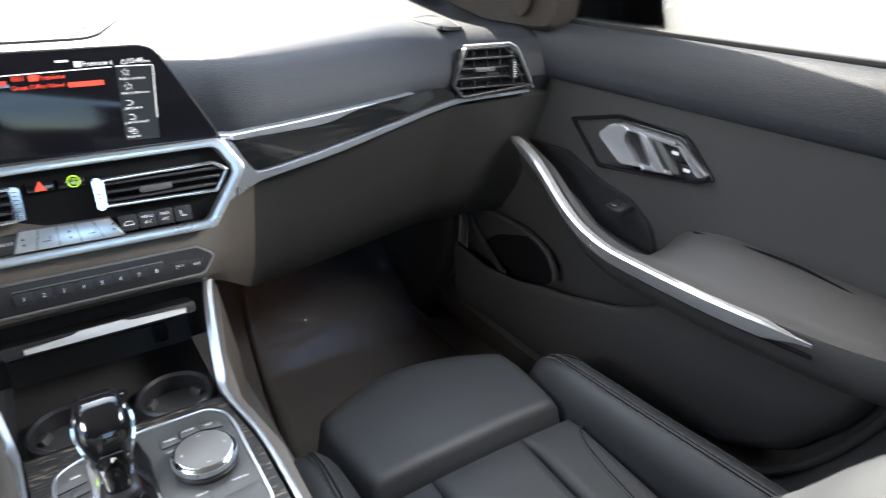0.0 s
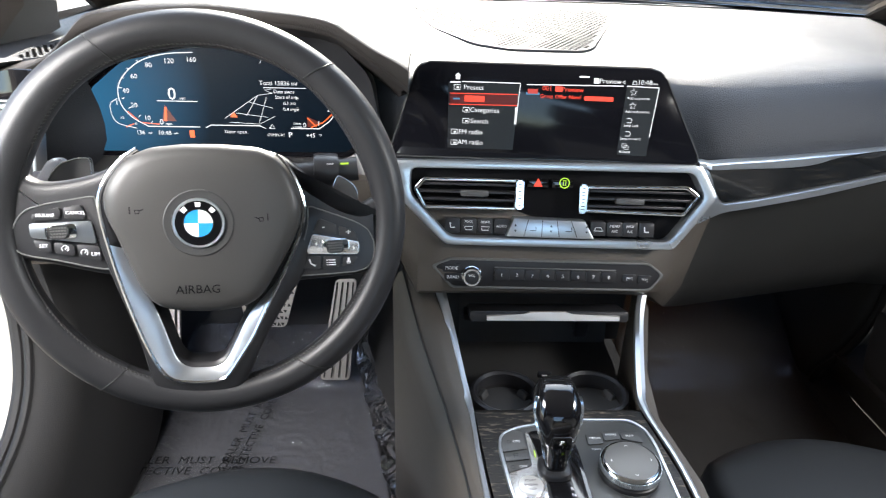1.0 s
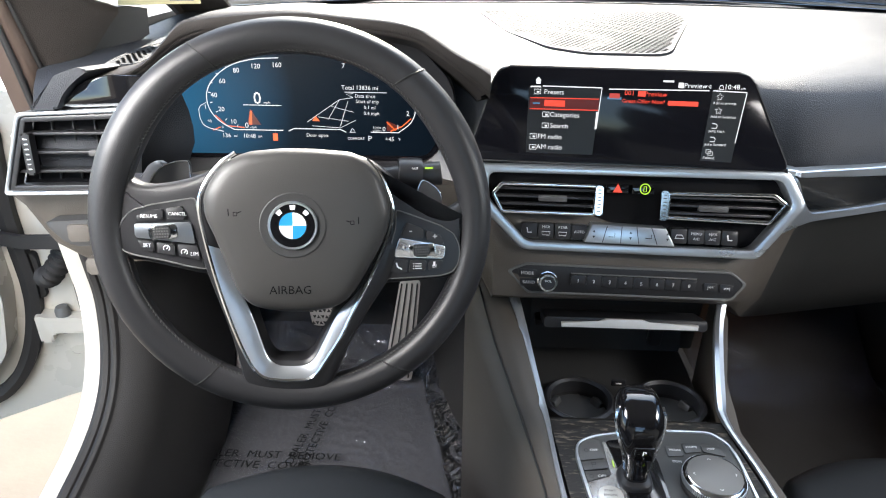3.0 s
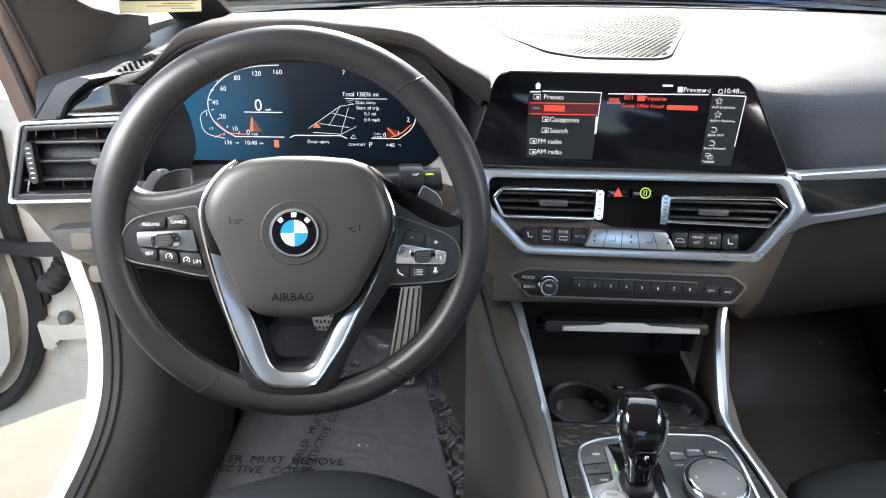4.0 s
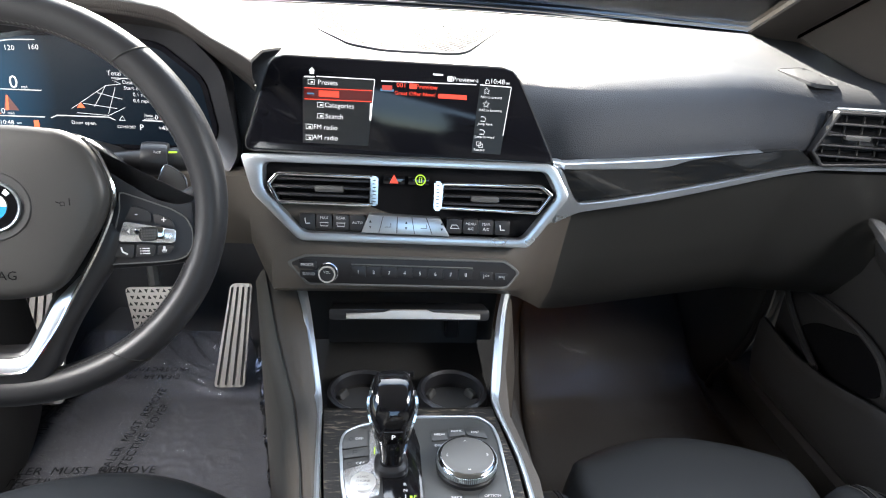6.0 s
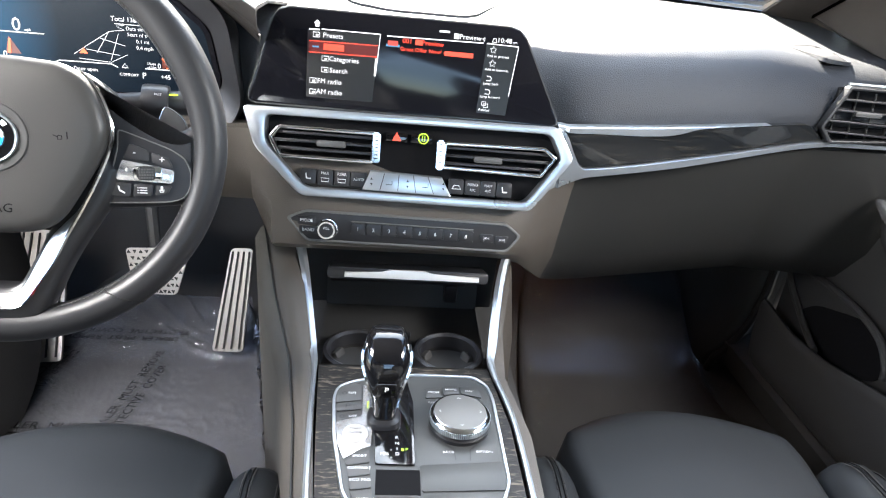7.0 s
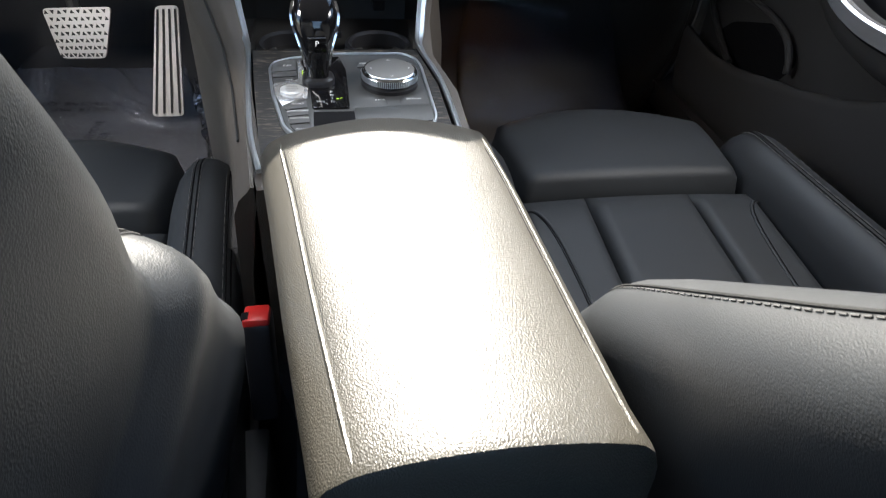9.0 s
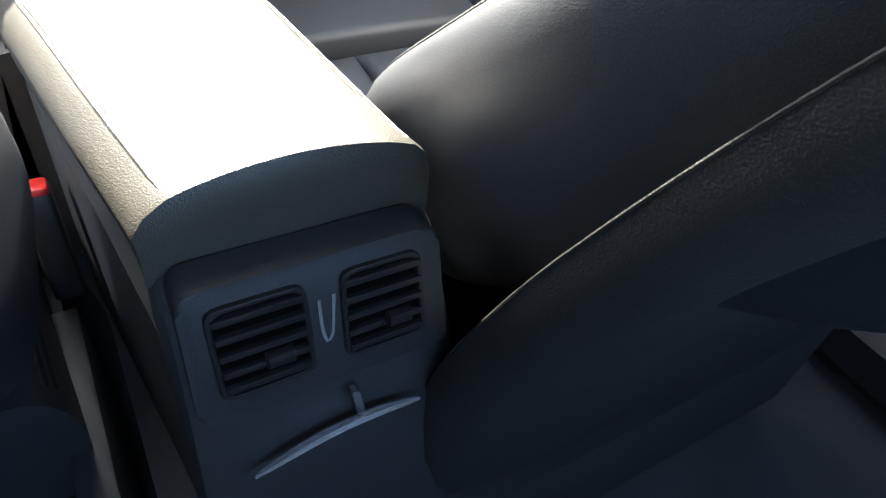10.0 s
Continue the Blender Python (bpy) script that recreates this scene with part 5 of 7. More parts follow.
# menu on the central display
def sp(px, py):
    return (-0.144 + (px - 952) * 0.000649, 0.782 - (py - 142 - (px - 952) * 0.029) * 0.000625)
def words(rows, size, m, label, where=0.0006):
    part("menu_text", lettering([on(SC, t, size, *sp(px, py), where) for t, px, py in rows]), m, screen, label, smooth=0)
words([("Presets", 981, 162), ("Categories", 1002, 203), ("Search", 993, 223), ("FM radio", 977, 243), ("AM radio", 977, 262), ("Preview", 1228, 150), ("10:48", 1290, 152)], 0.0080, G_WHITE, "white menu words")
words([("am", 1309, 154)], 0.0045, G_WHITE, "white menu words")
words([("Add to presets", 1280, 180), ("Add to favorites", 1280, 204), ("Jump back", 1271, 229), ("Jump forward", 1271, 253), ("Related", 1262, 277)], 0.0043, G_WHITE, "white menu words")
words([("001", 1115, 163), ("Preview", 1161, 165)], 0.0080, G_RED, "red menu words")
words([("Great Offer Now! -", 1143, 178)], 0.0066, G_RED, "red menu words")
bm = bmesh.new()
patch(SC, rect(*sp(983, 182), 0.024, 0.007), 0.0006, bm)
patch(SC, rect(*sp(1209, 181), 0.034, 0.0052), 0.0006, bm)
patch(SC, rect(*sp(1136, 164), 0.0085, 0.006), 0.0006, bm)
part("menu_bar", bm, G_RED, screen, "red bars in place of names", smooth=0)
bm = bmesh.new()
def sline(a, b, w):
    stroke(SC, [sp(*a), sp(*b)], w, 0.0005, bm)
sline((938, 152), (957, 152), 0.0016)
sline((960, 151), (1066, 154), 0.0012)
sline((1078, 156), (1252, 158), 0.0012)
sline((1258, 158), (1316, 161), 0.0012)
sline((1316, 162), (1305, 250), 0.001)
sline((1060, 197), (1059, 228), 0.0022)
sline((1066, 154), (1060, 228), 0.0009)
patch(SC, rect(*sp(1181, 142), 0.012, 0.0022), 0.0005, bm)
patch(SC, [sp(946, 141), sp(952, 135), sp(958, 141)], 0.0005, bm)
patch(SC, rect(*sp(952, 144), 0.005, 0.004), 0.0005, bm)
for px, py in ((951, 161), (968, 202), (968, 222), (947, 242), (947, 262)):
    a, b = sp(px, py)
    stroke(SC, rect(a, b, 0.0075, 0.0052), 0.0008, 0.0005, bm, True)
    patch(SC, rect(a + 0.0008, b - 0.0004, 0.003, 0.002), 0.0005, bm)
patch(SC, rect(*sp(1203, 149), 0.006, 0.006), 0.0005, bm)
stroke(SC, [sp(1250, 151), sp(1254, 148), sp(1254, 155)], 0.0008, 0.0005, bm, True)
stroke(SC, [sp(1268, 155), sp(1270, 149), sp(1274, 149), sp(1276, 156)], 0.0009, 0.0005, bm, True)
for px, py in ((1271, 169), (1271, 193)):
    a, b = sp(px, py)
    stroke(SC, [(a + (0.0042 if k % 2 == 0 else 0.0019) * math.sin(k * math.pi / 5), b + (0.0042 if k % 2 == 0 else 0.0019) * math.cos(k * math.pi / 5)) for k in range(10)], 0.0006, 0.0005, bm, True)
for px, py in ((1267, 219), (1266, 243)):
    a, b = sp(px, py)
    stroke(SC, [(a - 0.003, b - 0.003), (a + 0.002, b - 0.003), (a + 0.003, b), (a + 0.001, b + 0.002), (a - 0.003, b + 0.002)], 0.0008, 0.0005, bm)
a, b = sp(1262, 267)
stroke(SC, rect(a - 0.001, b + 0.001, 0.005, 0.004), 0.0007, 0.0005, bm, True)
stroke(SC, rect(a + 0.0015, b - 0.0012, 0.005, 0.004), 0.0007, 0.0005, bm, True)
part("menu_line", bm, G_WHITE, screen, "white rules and small symbols", smooth=0)
bm = bmesh.new()
stroke(SC, [sp(938, 172), sp(1062, 174)], 0.0010, 0.0004, bm)
stroke(SC, [sp(938, 192), sp(1062, 194)], 0.0010, 0.0004, bm)
part("menu_highlight", bm, G_RED, screen, "thin red lines of the chosen row", smooth=0)
part("menu_highlight", patch(SC, [sp(938, 173), sp(1062, 175), sp(1062, 193), sp(938, 191)], 0.0002), glow("dim_red", (0.22, 0.015, 0.012), 0.6), screen, "dim red row", smooth=0)
part("menu_panel", patch(SC, [sp(935, 153), sp(1065, 156), sp(1056, 275), sp(935, 272)], 0.0001), glow("dim_grey", (0.012, 0.012, 0.014), 0.5), screen, smooth=0)
part("menu_panel", patch(SC, [sp(1258, 160), sp(1315, 162), sp(1302, 285), sp(1248, 282)], 0.0001), glow("dim_grey", (0.012, 0.012, 0.014), 0.5), screen, smooth=0)
bm = patch(SC, rect(*sp(1089, 168), 0.012, 0.0055), 0.0004)
part("station_mark", bm, glow("mark_red", (0.7, 0.08, 0.06), 1.2), screen, "small red and blue station mark", smooth=0)
bm = patch(SC, rect(*sp(1089, 172), 0.016, 0.0028), 0.0003)
patch(SC, rect(*sp(950, 182), 0.008, 0.0018), 0.0006, bm)
part("station_mark", bm, glow("mark_blue", (0.1, 0.35, 0.6), 1.0), screen, smooth=0)

# ---- instrument cluster ----
CL = Face((-0.43, 0.302, 0.73), (0, -1, 0.12))
cluster = thing("instrument_cluster", (-0.43, 0.31, 0.68), "wide digital instrument display glowing blue with orange dials", "display")
CLO = rounded([(-0.606, 0.715), (-0.590, 0.760), (-0.545, 0.795), (-0.47, 0.811), (-0.40, 0.813), (-0.32, 0.803), (-0.272, 0.765), (-0.258, 0.70), (-0.275, 0.679), (-0.59, 0.677)], 0.012)
part("glass", slab(CL, CLO, -0.006, 0.0, 0.001), M_SCREEN, cluster)
m = glow("cluster_glow", (0.02, 0.07, 0.13), 1.0)
nt = m.node_tree
nt.nodes["Principled BSDF"].inputs["Specular IOR Level"].default_value = 0.08
gr, cr, co, mp = nt.nodes.new("ShaderNodeTexGradient"), nt.nodes.new("ShaderNodeValToRGB"), nt.nodes.new("ShaderNodeTexCoord"), nt.nodes.new("ShaderNodeMapping")
gr.gradient_type = "SPHERICAL"
mp.inputs["Location"].default_value, mp.inputs["Scale"].default_value = (3.78, 0, -4.70), (6.3, 0, 6.3)
cr.color_ramp.elements[0].color, cr.color_ramp.elements[1].color = (0.002, 0.004, 0.008, 1), (0.05, 0.24, 0.46, 1)
nt.links.new(co.outputs["Object"], mp.inputs["Vector"])
nt.links.new(mp.outputs[0], gr.inputs["Vector"])
nt.links.new(gr.outputs["Fac"], cr.inputs["Fac"])
nt.links.new(cr.outputs["Color"], nt.nodes["Principled BSDF"].inputs["Emission Color"])
part("backlight", patch(CL, shrink(CLO, 0.006), 0.0003), m, cluster, "blue backlight fading to black", smooth=0)
def cp(px, py):
    return (-0.488 + (px - 452) * 0.000693, 0.752 - (py - 173) * 0.00065)
def cwords(rows, size, m):
    part("dial_text", lettering([on(CL, t, size, *cp(px, py), 0.001) for t, px, py in rows]), m, cluster, smooth=0)
cwords([("0", 452, 173)], 0.021, G_WHITE)
cwords([("160", 491, 111), ("120", 453, 114), ("80", 418, 122), ("60", 391, 142), ("40", 374, 168), ("20", 385, 194), ("10", 405, 217), ("7", 609, 111), ("6", 648, 116), ("2", 722, 196), ("1", 704, 222), ("0", 679, 226), ("1", 356, 190)], 0.0082, G_WHITE)
cwords([("0", 429, 224), ("P", 653, 245)], 0.0098, G_WHITE)
cwords([("136", 390, 244), ("10:48", 432, 244), ("+45", 689, 245), ("Total 13836 mi", 637, 150)], 0.0074, G_WHITE)
cwords([("Door open.", 558, 240), ("Data since", 646, 165), ("Start of trip", 650, 175), ("0.1 mi", 654, 186), ("0.4 mph", 657, 197)], 0.0060, G_WHITE)
cwords([("mph", 469, 180), ("mph", 441, 227), ("mi", 407, 244), ("am", 452, 244), ("COMFORT", 628, 245), ("1/min", 666, 223), ("x1000", 666, 230), ("°F", 706, 245), ("0", 384, 228), ("1/2", 361, 217)], 0.0045, G_WHITE)
bm = bmesh.new()
def cline(pts, w=0.0011, bend=False):
    if bend:
        pts = [(p.x, p.y) for p in smooth_path([Vector((a, b, 0)) for a, b in pts], 6)]
    stroke(CL, [cp(*p) for p in pts], w, 0.0008, bm)
cline([(495, 98), (450, 101), (410, 112), (380, 133), (362, 160), (362, 190), (378, 215), (405, 232)], bend=True)
cline([(405, 232), (495, 232)])
cline([(425, 185), (495, 185)], 0.001)
cline([(608, 101), (650, 104), (690, 124), (718, 150), (735, 185), (728, 212), (705, 232)], bend=True)
cline([(705, 232), (655, 232)])
cline([(610, 158), (685, 158)], 0.0008)
cline([(505, 233), (515, 228), (600, 228), (610, 233)], 0.0011)
for pts in ([(540, 215), (600, 172), (625, 168)], [(548, 222), (600, 225), (628, 210)], [(560, 205), (615, 212)], [(585, 185), (625, 195)], [(600, 172), (578, 210)], [(615, 175), (600, 222)], [(625, 168), (612, 162), (625, 160)]):
    cline(pts, 0.0006)
cline([(343, 195), (347, 188), (358, 182)], 0.0008)
cline([(343, 195), (345, 215), (355, 228), (385, 236)], 0.0008, True)
cline([(617, 233), (622, 225), (627, 233), (617, 233)], 0.0008)
for k in range(9):
    t = math.pi * (0.62 + 0.09 * k)
    x, y = 455 + 92 * math.cos(t), 167 - 68 * math.sin(t)
    cline([(x, y), (x + 5 * -math.cos(t), y + 5 * math.sin(t))], 0.0009)
part("dial_line", bm, G_WHITE, cluster, "white dial arcs and map lines", smooth=0)
bm = bmesh.new()
patch(CL, [cp(549, 213), cp(563, 213), cp(556, 203)], 0.001, bm)
patch(CL, [cp(433, 222), cp(437, 196), cp(440, 196), cp(439, 222)], 0.001, bm)
stroke(CL, [cp(612, 104), cp(645, 107)], 0.0016, 0.0009, bm)
stroke(CL, [cp(700, 228), cp(684, 212)], 0.0015, 0.0009, bm)
stroke(CL, [cp(372, 205), cp(392, 225), cp(425, 228)], 0.0012, 0.0007, bm)
stroke(CL, [cp(690, 230), cp(712, 220), cp(728, 205)], 0.0014, 0.0007, bm)
stroke(CL, [cp(366, 234), cp(380, 228)], 0.0012, 0.0007, bm)
patch(CL, rect(*cp(480, 245), 0.006, 0.009), 0.0009, bm)
part("dial_needle", bm, G_ORANGE, cluster, "orange needles and warning marks", smooth=0)
bm = patch(CL, [cp(430, 222), cp(437, 192), cp(455, 222)], 0.0005)
patch(CL, [cp(684, 230), cp(684, 210), cp(712, 222)], 0.0005, bm)
part("dial_haze", bm, glow("dim_orange", (0.30, 0.03, 0.006), 0.5), cluster, smooth=0)

# dark surround beneath the hood
bm = ring(CL, [(a * 1.0 + (a + 0.43) * 0.16, 0.74 + (b - 0.74) * 1.5) for a, b in CLO], shrink(CLO, -0.001), -0.03, 0.022, inner_w=-0.002)
part("cluster_surround", bm, M_BUTTON, dash)

# ---- steering column, stalks and paddles ----
column = thing("steering_column", (-0.376, 0.22, 0.65), "black steering column shroud with stalks", "steering column")
ax = WH.n
c0 = Vector((-0.376, 0.045, 0.702))
def ellipse(c, rx, ry, n=24):
    r, u = W0.to_3x3() @ Vector((1, 0, 0)), W0.to_3x3() @ Vector((0, 1, 0))
    return [c + r * rx * math.cos(2 * math.pi * i / n) + u * ry * math.sin(2 * math.pi * i / n) for i in range(n)]
part("shroud", loft([ellipse(c0 - ax * d, a, b) for d, a, b in ((0.045, 0.060, 0.055), (0.07, 0.075, 0.062), (0.16, 0.085, 0.066), (0.28, 0.095, 0.06))]), M_MATT, column)
for s in (-1, 1):
    a = OW.at(0.055 * s, 0.030, -0.075)
    b = OW.at(0.150 * s, 0.036, -0.070)
    part("stalk", sweep(smooth_path([a, a.lerp(b, 0.5), b], 5), circle(0.012, 10, 0.009), up=ax), M_BUTTON, column, "black control stalk")
part("stalk_ring", turned(OW.place(0.118, 0.036, -0.072) @ Matrix.Rotation(radians(90), 4, "Y"), [(0.0, -0.012), (0.016, -0.012), (0.017, -0.008), (0.017, 0.008), (0.016, 0.012), (0.0, 0.012)], 20), M_BUTTON, column)
part("print", lettering([("FAST", 0.0030, OW.place(0.122, 0.042, -0.054))]), M_PRINT, column, smooth=0)
part("auto_light", patch(OW, rect(0.136, 0.042, 0.008, 0.0018), -0.054), G_GREEN, column, "small green light", smooth=0)

# ---- gear selector, rotary control and keys on the console ----
gear = thing("gear_selector", (-0.046, 0.015, 0.435), "glossy black gear selector with thin silver edges", "gear selector")
GC = [(0.0, 0.0115, 0.0120, 0.013), (0.018, 0.0122, 0.0128, 0.015), (0.034, 0.0150, 0.0160, 0.018), (0.048, 0.0195, 0.0210, 0.024), (0.058, 0.0228, 0.0250, 0.030), (0.066, 0.0240, 0.0272, 0.034), (0.073, 0.0236, 0.0268, 0.037), (0.080, 0.0214, 0.0225, 0.040), (0.086, 0.0180, 0.0165, 0.042), (0.0895, 0.0130, 0.0100, 0.043)]
def gring(h, rx, ry, yc, n=28, p=2.9):
    out = []
    for i in range(n):
        t = 2 * math.pi * i / n
        cx, sx = math.cos(t), math.sin(t)
        out.append(Vector((-0.0455 + rx * math.copysign(abs(cx) ** (2 / p), cx), yc + ry * math.copysign(abs(sx) ** (2 / p), sx), 0.436 + h)))
    return out
part("boot", loft([gring(-0.002, 0.0175, 0.0175, 0.013), gring(0.003, 0.0175, 0.0175, 0.013), gring(0.006, 0.0165, 0.0165, 0.013), gring(0.008, 0.0135, 0.0135, 0.013)]), M_BUTTON, gear)
part("lever", loft([gring(*q) for q in GC]), M_GLOSS, gear, smooth=55)
for s in (-1, 1):
    pts = [(-0.0455 + s * (rx + 0.0002), yc - 0.35 * ry, 0.436 + h) for h, rx, ry, yc in GC[1:-2]]
    part("side_strip", sweep(smooth_path(pts, 4), [(-0.0008, -0.0016), (-0.0008, 0.0016), (0.0006, 0.0014), (0.0006, -0.0014)], up=(s, 0, 0)), M_CHROME, gear, "bright silver side strip")
gp = Matrix.Translation((-0.0445, 0.0025, 0.481)) @ Matrix.Rotation(radians(96), 4, "X")
part("park_key", box(gp, (0.019, 0.017, 0.003), 0.001), M_GLOSS, gear)
part("park_letter", lettering([("P", 0.0085, gp @ Matrix.Translation((0, 0.002, 0.0018)))]), G_WHITE, gear, "lit white letter", smooth=0)

knob = thing("rotary_controller", (0.034, 0.018, 0.435), "round grey rotary controller with a knurled silver rim", "control knob")
K = PL.place(0.034, 0.018, 0.003)
part("collar", turned(K, [(0.0, 0), (0.031, 0), (0.031, 0.004), (0.028, 0.006), (0.0, 0.006)], 48), M_BUTTON, knob)
bm = bmesh.new()
prof = [(0.0285, 0.006), (0.0305, 0.008), (0.0305, 0.015), (0.0285, 0.0175), (0.0265, 0.018)]
part("knurled_ring", turned(K, prof, 90, bm), M_CHROME, knob, "knurled silver ring")
bm = bmesh.new()
for i in range(90):
    t = 2 * math.pi * i / 90
    c = K @ Vector((0.0306 * math.cos(t), 0.0306 * math.sin(t), 0.0115))
    box(Matrix.Translation(c) @ Matrix.Rotation(t, 4, "Z"), (0.0012, 0.0011, 0.006), 0, bm)
tagged(part("knurl", bm, M_SILVER, knob), kind="stuff")
part("top_pad", turned(K, [(0.0268, 0.014), (0.0268, 0.0182), (0.026, 0.0186), (0.0, 0.0176)], 48), M_GREY, knob)
bm = bmesh.new()
for k in range(4):
    t = k * math.pi / 2 + math.pi / 2
    c, d = Vector((math.cos(t), math.sin(t))) * 0.0215, Vector((math.cos(t), math.sin(t)))
    e = Vector((-d.y, d.x))
    pts = [c - d * 0.0015 + e * 0.0016, c, c - d * 0.0015 - e * 0.0016]
    a, b, f = [K @ Vector((p.x, p.y, 0.0185)) for p in pts]
    sweep([a, b, f], circle(0.0003, 4), up=(0, 0, 1), bm=bm)
part("arrow", bm, M_PRINT, knob, smooth=0)

W3 = 0.0034
KEY_SHAPES = [[(-0.096, 0.064), (-0.094, 0.074), (-0.078, 0.083), (-0.069, 0.079), (-0.0675, 0.053), (-0.0945, 0.048)], [(-0.0942, 0.046), (-0.0675, 0.051), (-0.0668, 0.038), (-0.0925, 0.034)], [(-0.0922, 0.032), (-0.0668, 0.036), (-0.066, 0.028), (-0.0905, 0.0185)],
        [(-0.0790, -0.037), (-0.0565, -0.0215), (-0.0555, -0.0375), (-0.0768, -0.0420)], [(-0.0765, -0.0435), (-0.0555, -0.0390), (-0.0545, -0.0525), (-0.0747, -0.0565)], [(-0.0745, -0.0580), (-0.0545, -0.0540), (-0.0530, -0.0685), (-0.0725, -0.0715)],
        [(-0.0725, -0.0735), (-0.0530, -0.0705), (-0.049, -0.0990), (-0.060, -0.0990)], [(-0.0470, -0.0785), (-0.0095, -0.0770), (-0.0085, -0.0995), (-0.0450, -0.0995)],
        [(-0.0085, -0.0405), (0.0725, -0.0330), (0.0725, -0.0690), (-0.0070, -0.0725)], [(-0.0068, -0.0750), (0.0720, -0.0710), (0.056, -0.0985), (-0.006, -0.0995)],
        [(0.001, 0.075), (0.019, 0.0775), (0.019, 0.061), (0.001, 0.059)], [(0.0205, 0.080), (0.039, 0.0810), (0.039, 0.068), (0.0205, 0.065)], [(0.0405, 0.0805), (0.061, 0.079), (0.063, 0.062), (0.0405, 0.068)]]
for poly in KEY_SHAPES:
    part("console_key", slab(PL, rounded(poly, 0.002), 0.001, 0.0044, 0.0007), M_KEYGREY if poly[0][0] < -0.05 else M_PLATE, console)
start_plate = [(-0.0845, 0.011), (-0.060, 0.015), (-0.058, -0.010), (-0.079, -0.020)]
part("start_surround", slab(PL, rounded([(-0.0915, 0.0165), (-0.0655, 0.0265), (-0.0665, 0.078), (-0.0620, 0.076), (-0.0545, 0.012), (-0.0555, -0.0165), (-0.066, -0.0215), (-0.0805, -0.0340), (-0.088, -0.012)], 0.002), 0.001, 0.0050, 0.0007), M_BRIGHT, console, "satin silver surround")
part("start_button", turned(PL.place(-0.0712, -0.001, 0.004), [(0.0, 0), (0.0125, 0), (0.0125, 0.003), (0.0115, 0.0036), (0.0, 0.0032)], 32), mat("start_silver", (0.62, 0.62, 0.61), 0.4, metal=0.4), console, "pale silver start button")
part("gear_panel", slab(PL, rounded([(-0.063, 0.078), (-0.019, 0.088), (-0.0125, 0.05), (-0.0125, -0.0405), (-0.0505, -0.040), (-0.0530, 0.012)], 0.003), 0.001, 0.0052, 0.0008), M_GLOSS, console, "gloss black selector panel")
part("key_recess", slab(PL, rect(-0.029, -0.061, 0.041, 0.030), 0.001, 0.0036), M_INK, console)
def top(t, s, x, y, w=0.0049):
    return (t, s, PL.place(x, y, w))
part("print", lettering([top(t, z, x, y, w) for t, z, x, y, w in (("OFF", 0.0052, -0.0775, 0.0635, 0.0048), ("OFF", 0.0052, -0.0750, 0.0262, 0.0048), ("SPORT", 0.0046, -0.0655, -0.0300, 0.0048), ("COMFORT", 0.0046, -0.0650, -0.0455, 0.0048), ("ECO PRO", 0.0046, -0.0635, -0.0600, 0.0048), ("AUTO H", 0.0044, -0.0585, -0.0825, 0.0048), ("MEDIA", 0.0044, 0.0105, 0.0685, 0.0048), ("HOME", 0.0044, 0.0297, 0.0740, 0.0048), ("MAP", 0.0044, 0.0500, 0.0720, 0.0048), ("COM", 0.0044, 0.0085, 0.0525, 0.0036), ("BACK", 0.0044, 0.0205, -0.0215, 0.0036), ("OPTION", 0.0044, 0.0560, -0.0200, 0.0036), ("P", 0.0075, -0.0275, -0.0885, 0.0049), ("R", 0.0056, -0.0300, -0.0050, 0.0056), ("N", 0.0056, -0.0298, -0.0130, 0.0056), ("I", 0.0056, -0.0298, -0.0205, 0.0056), ("D", 0.0058, -0.0295, -0.0275, 0.0056), ("M/S", 0.0056, -0.0420, -0.0275, 0.0056), ("+", 0.0056, -0.0355, -0.0330, 0.0056), ("-", 0.0056, -0.0355, -0.0220, 0.0056))]), M_PRINT, console, smooth=0)
part("print", lettering([top("START", 0.0040, -0.0715, 0.0040, 0.0078), top("ENGINE", 0.0040, -0.0715, -0.0015, 0.0078), top("STOP", 0.0040, -0.0715, -0.0070, 0.0078)]), M_BUTTON, console, smooth=0)
part("print", lettering([top("P", 0.0058, -0.0205, -0.0215, 0.0056)]), G_GREEN, console, "lit green letter", smooth=0)
part("print", patch(PL, rect(-0.0245, -0.0215, 0.0026, 0.0032), 0.0056), G_GREEN, console, smooth=0)
bm = bmesh.new()
for poly in KEY_SHAPES[:6]:
    a, b = Vector(poly[2]), Vector(poly[3])
    stroke(PL, [a.lerp(b, 0.15), a.lerp(b, 0.85)], 0.0011, 0.0047, bm)
stroke(PL, [(-0.0275 + 0.006 * math.cos(t), -0.0885 + 0.005 * math.sin(t)) for t in [k * math.pi / 10 for k in range(20)]], 0.0007, 0.0047, bm, True)
for y in (0.0630, 0.0255):
    stroke(PL, [(-0.0860 + 0.0022 * math.cos(t), y + 0.0022 * math.sin(t)) for t in [k * math.pi / 6 for k in range(12)]], 0.0008, 0.0048, bm, True)
stroke(PL, [(-0.083, 0.039), (-0.083, 0.045), (-0.079, 0.045), (-0.079, 0.042), (-0.083, 0.042)], 0.0009, 0.0048, bm)
stroke(PL, [(0.018, -0.010), (0.026, -0.018), (0.027, -0.032)], 0.0009, 0.0036, bm)
stroke(PL, [(0.050, -0.010), (0.042, -0.018), (0.041, -0.032)], 0.0009, 0.0036, bm)
part("symbol", bm, M_BUTTON, console, smooth=0)
part("lamp", patch(PL, rect(-0.0605, 0.044, 0.0012, 0.010), 0.0056), G_GREEN, console, "small lit green lamp", smooth=0)

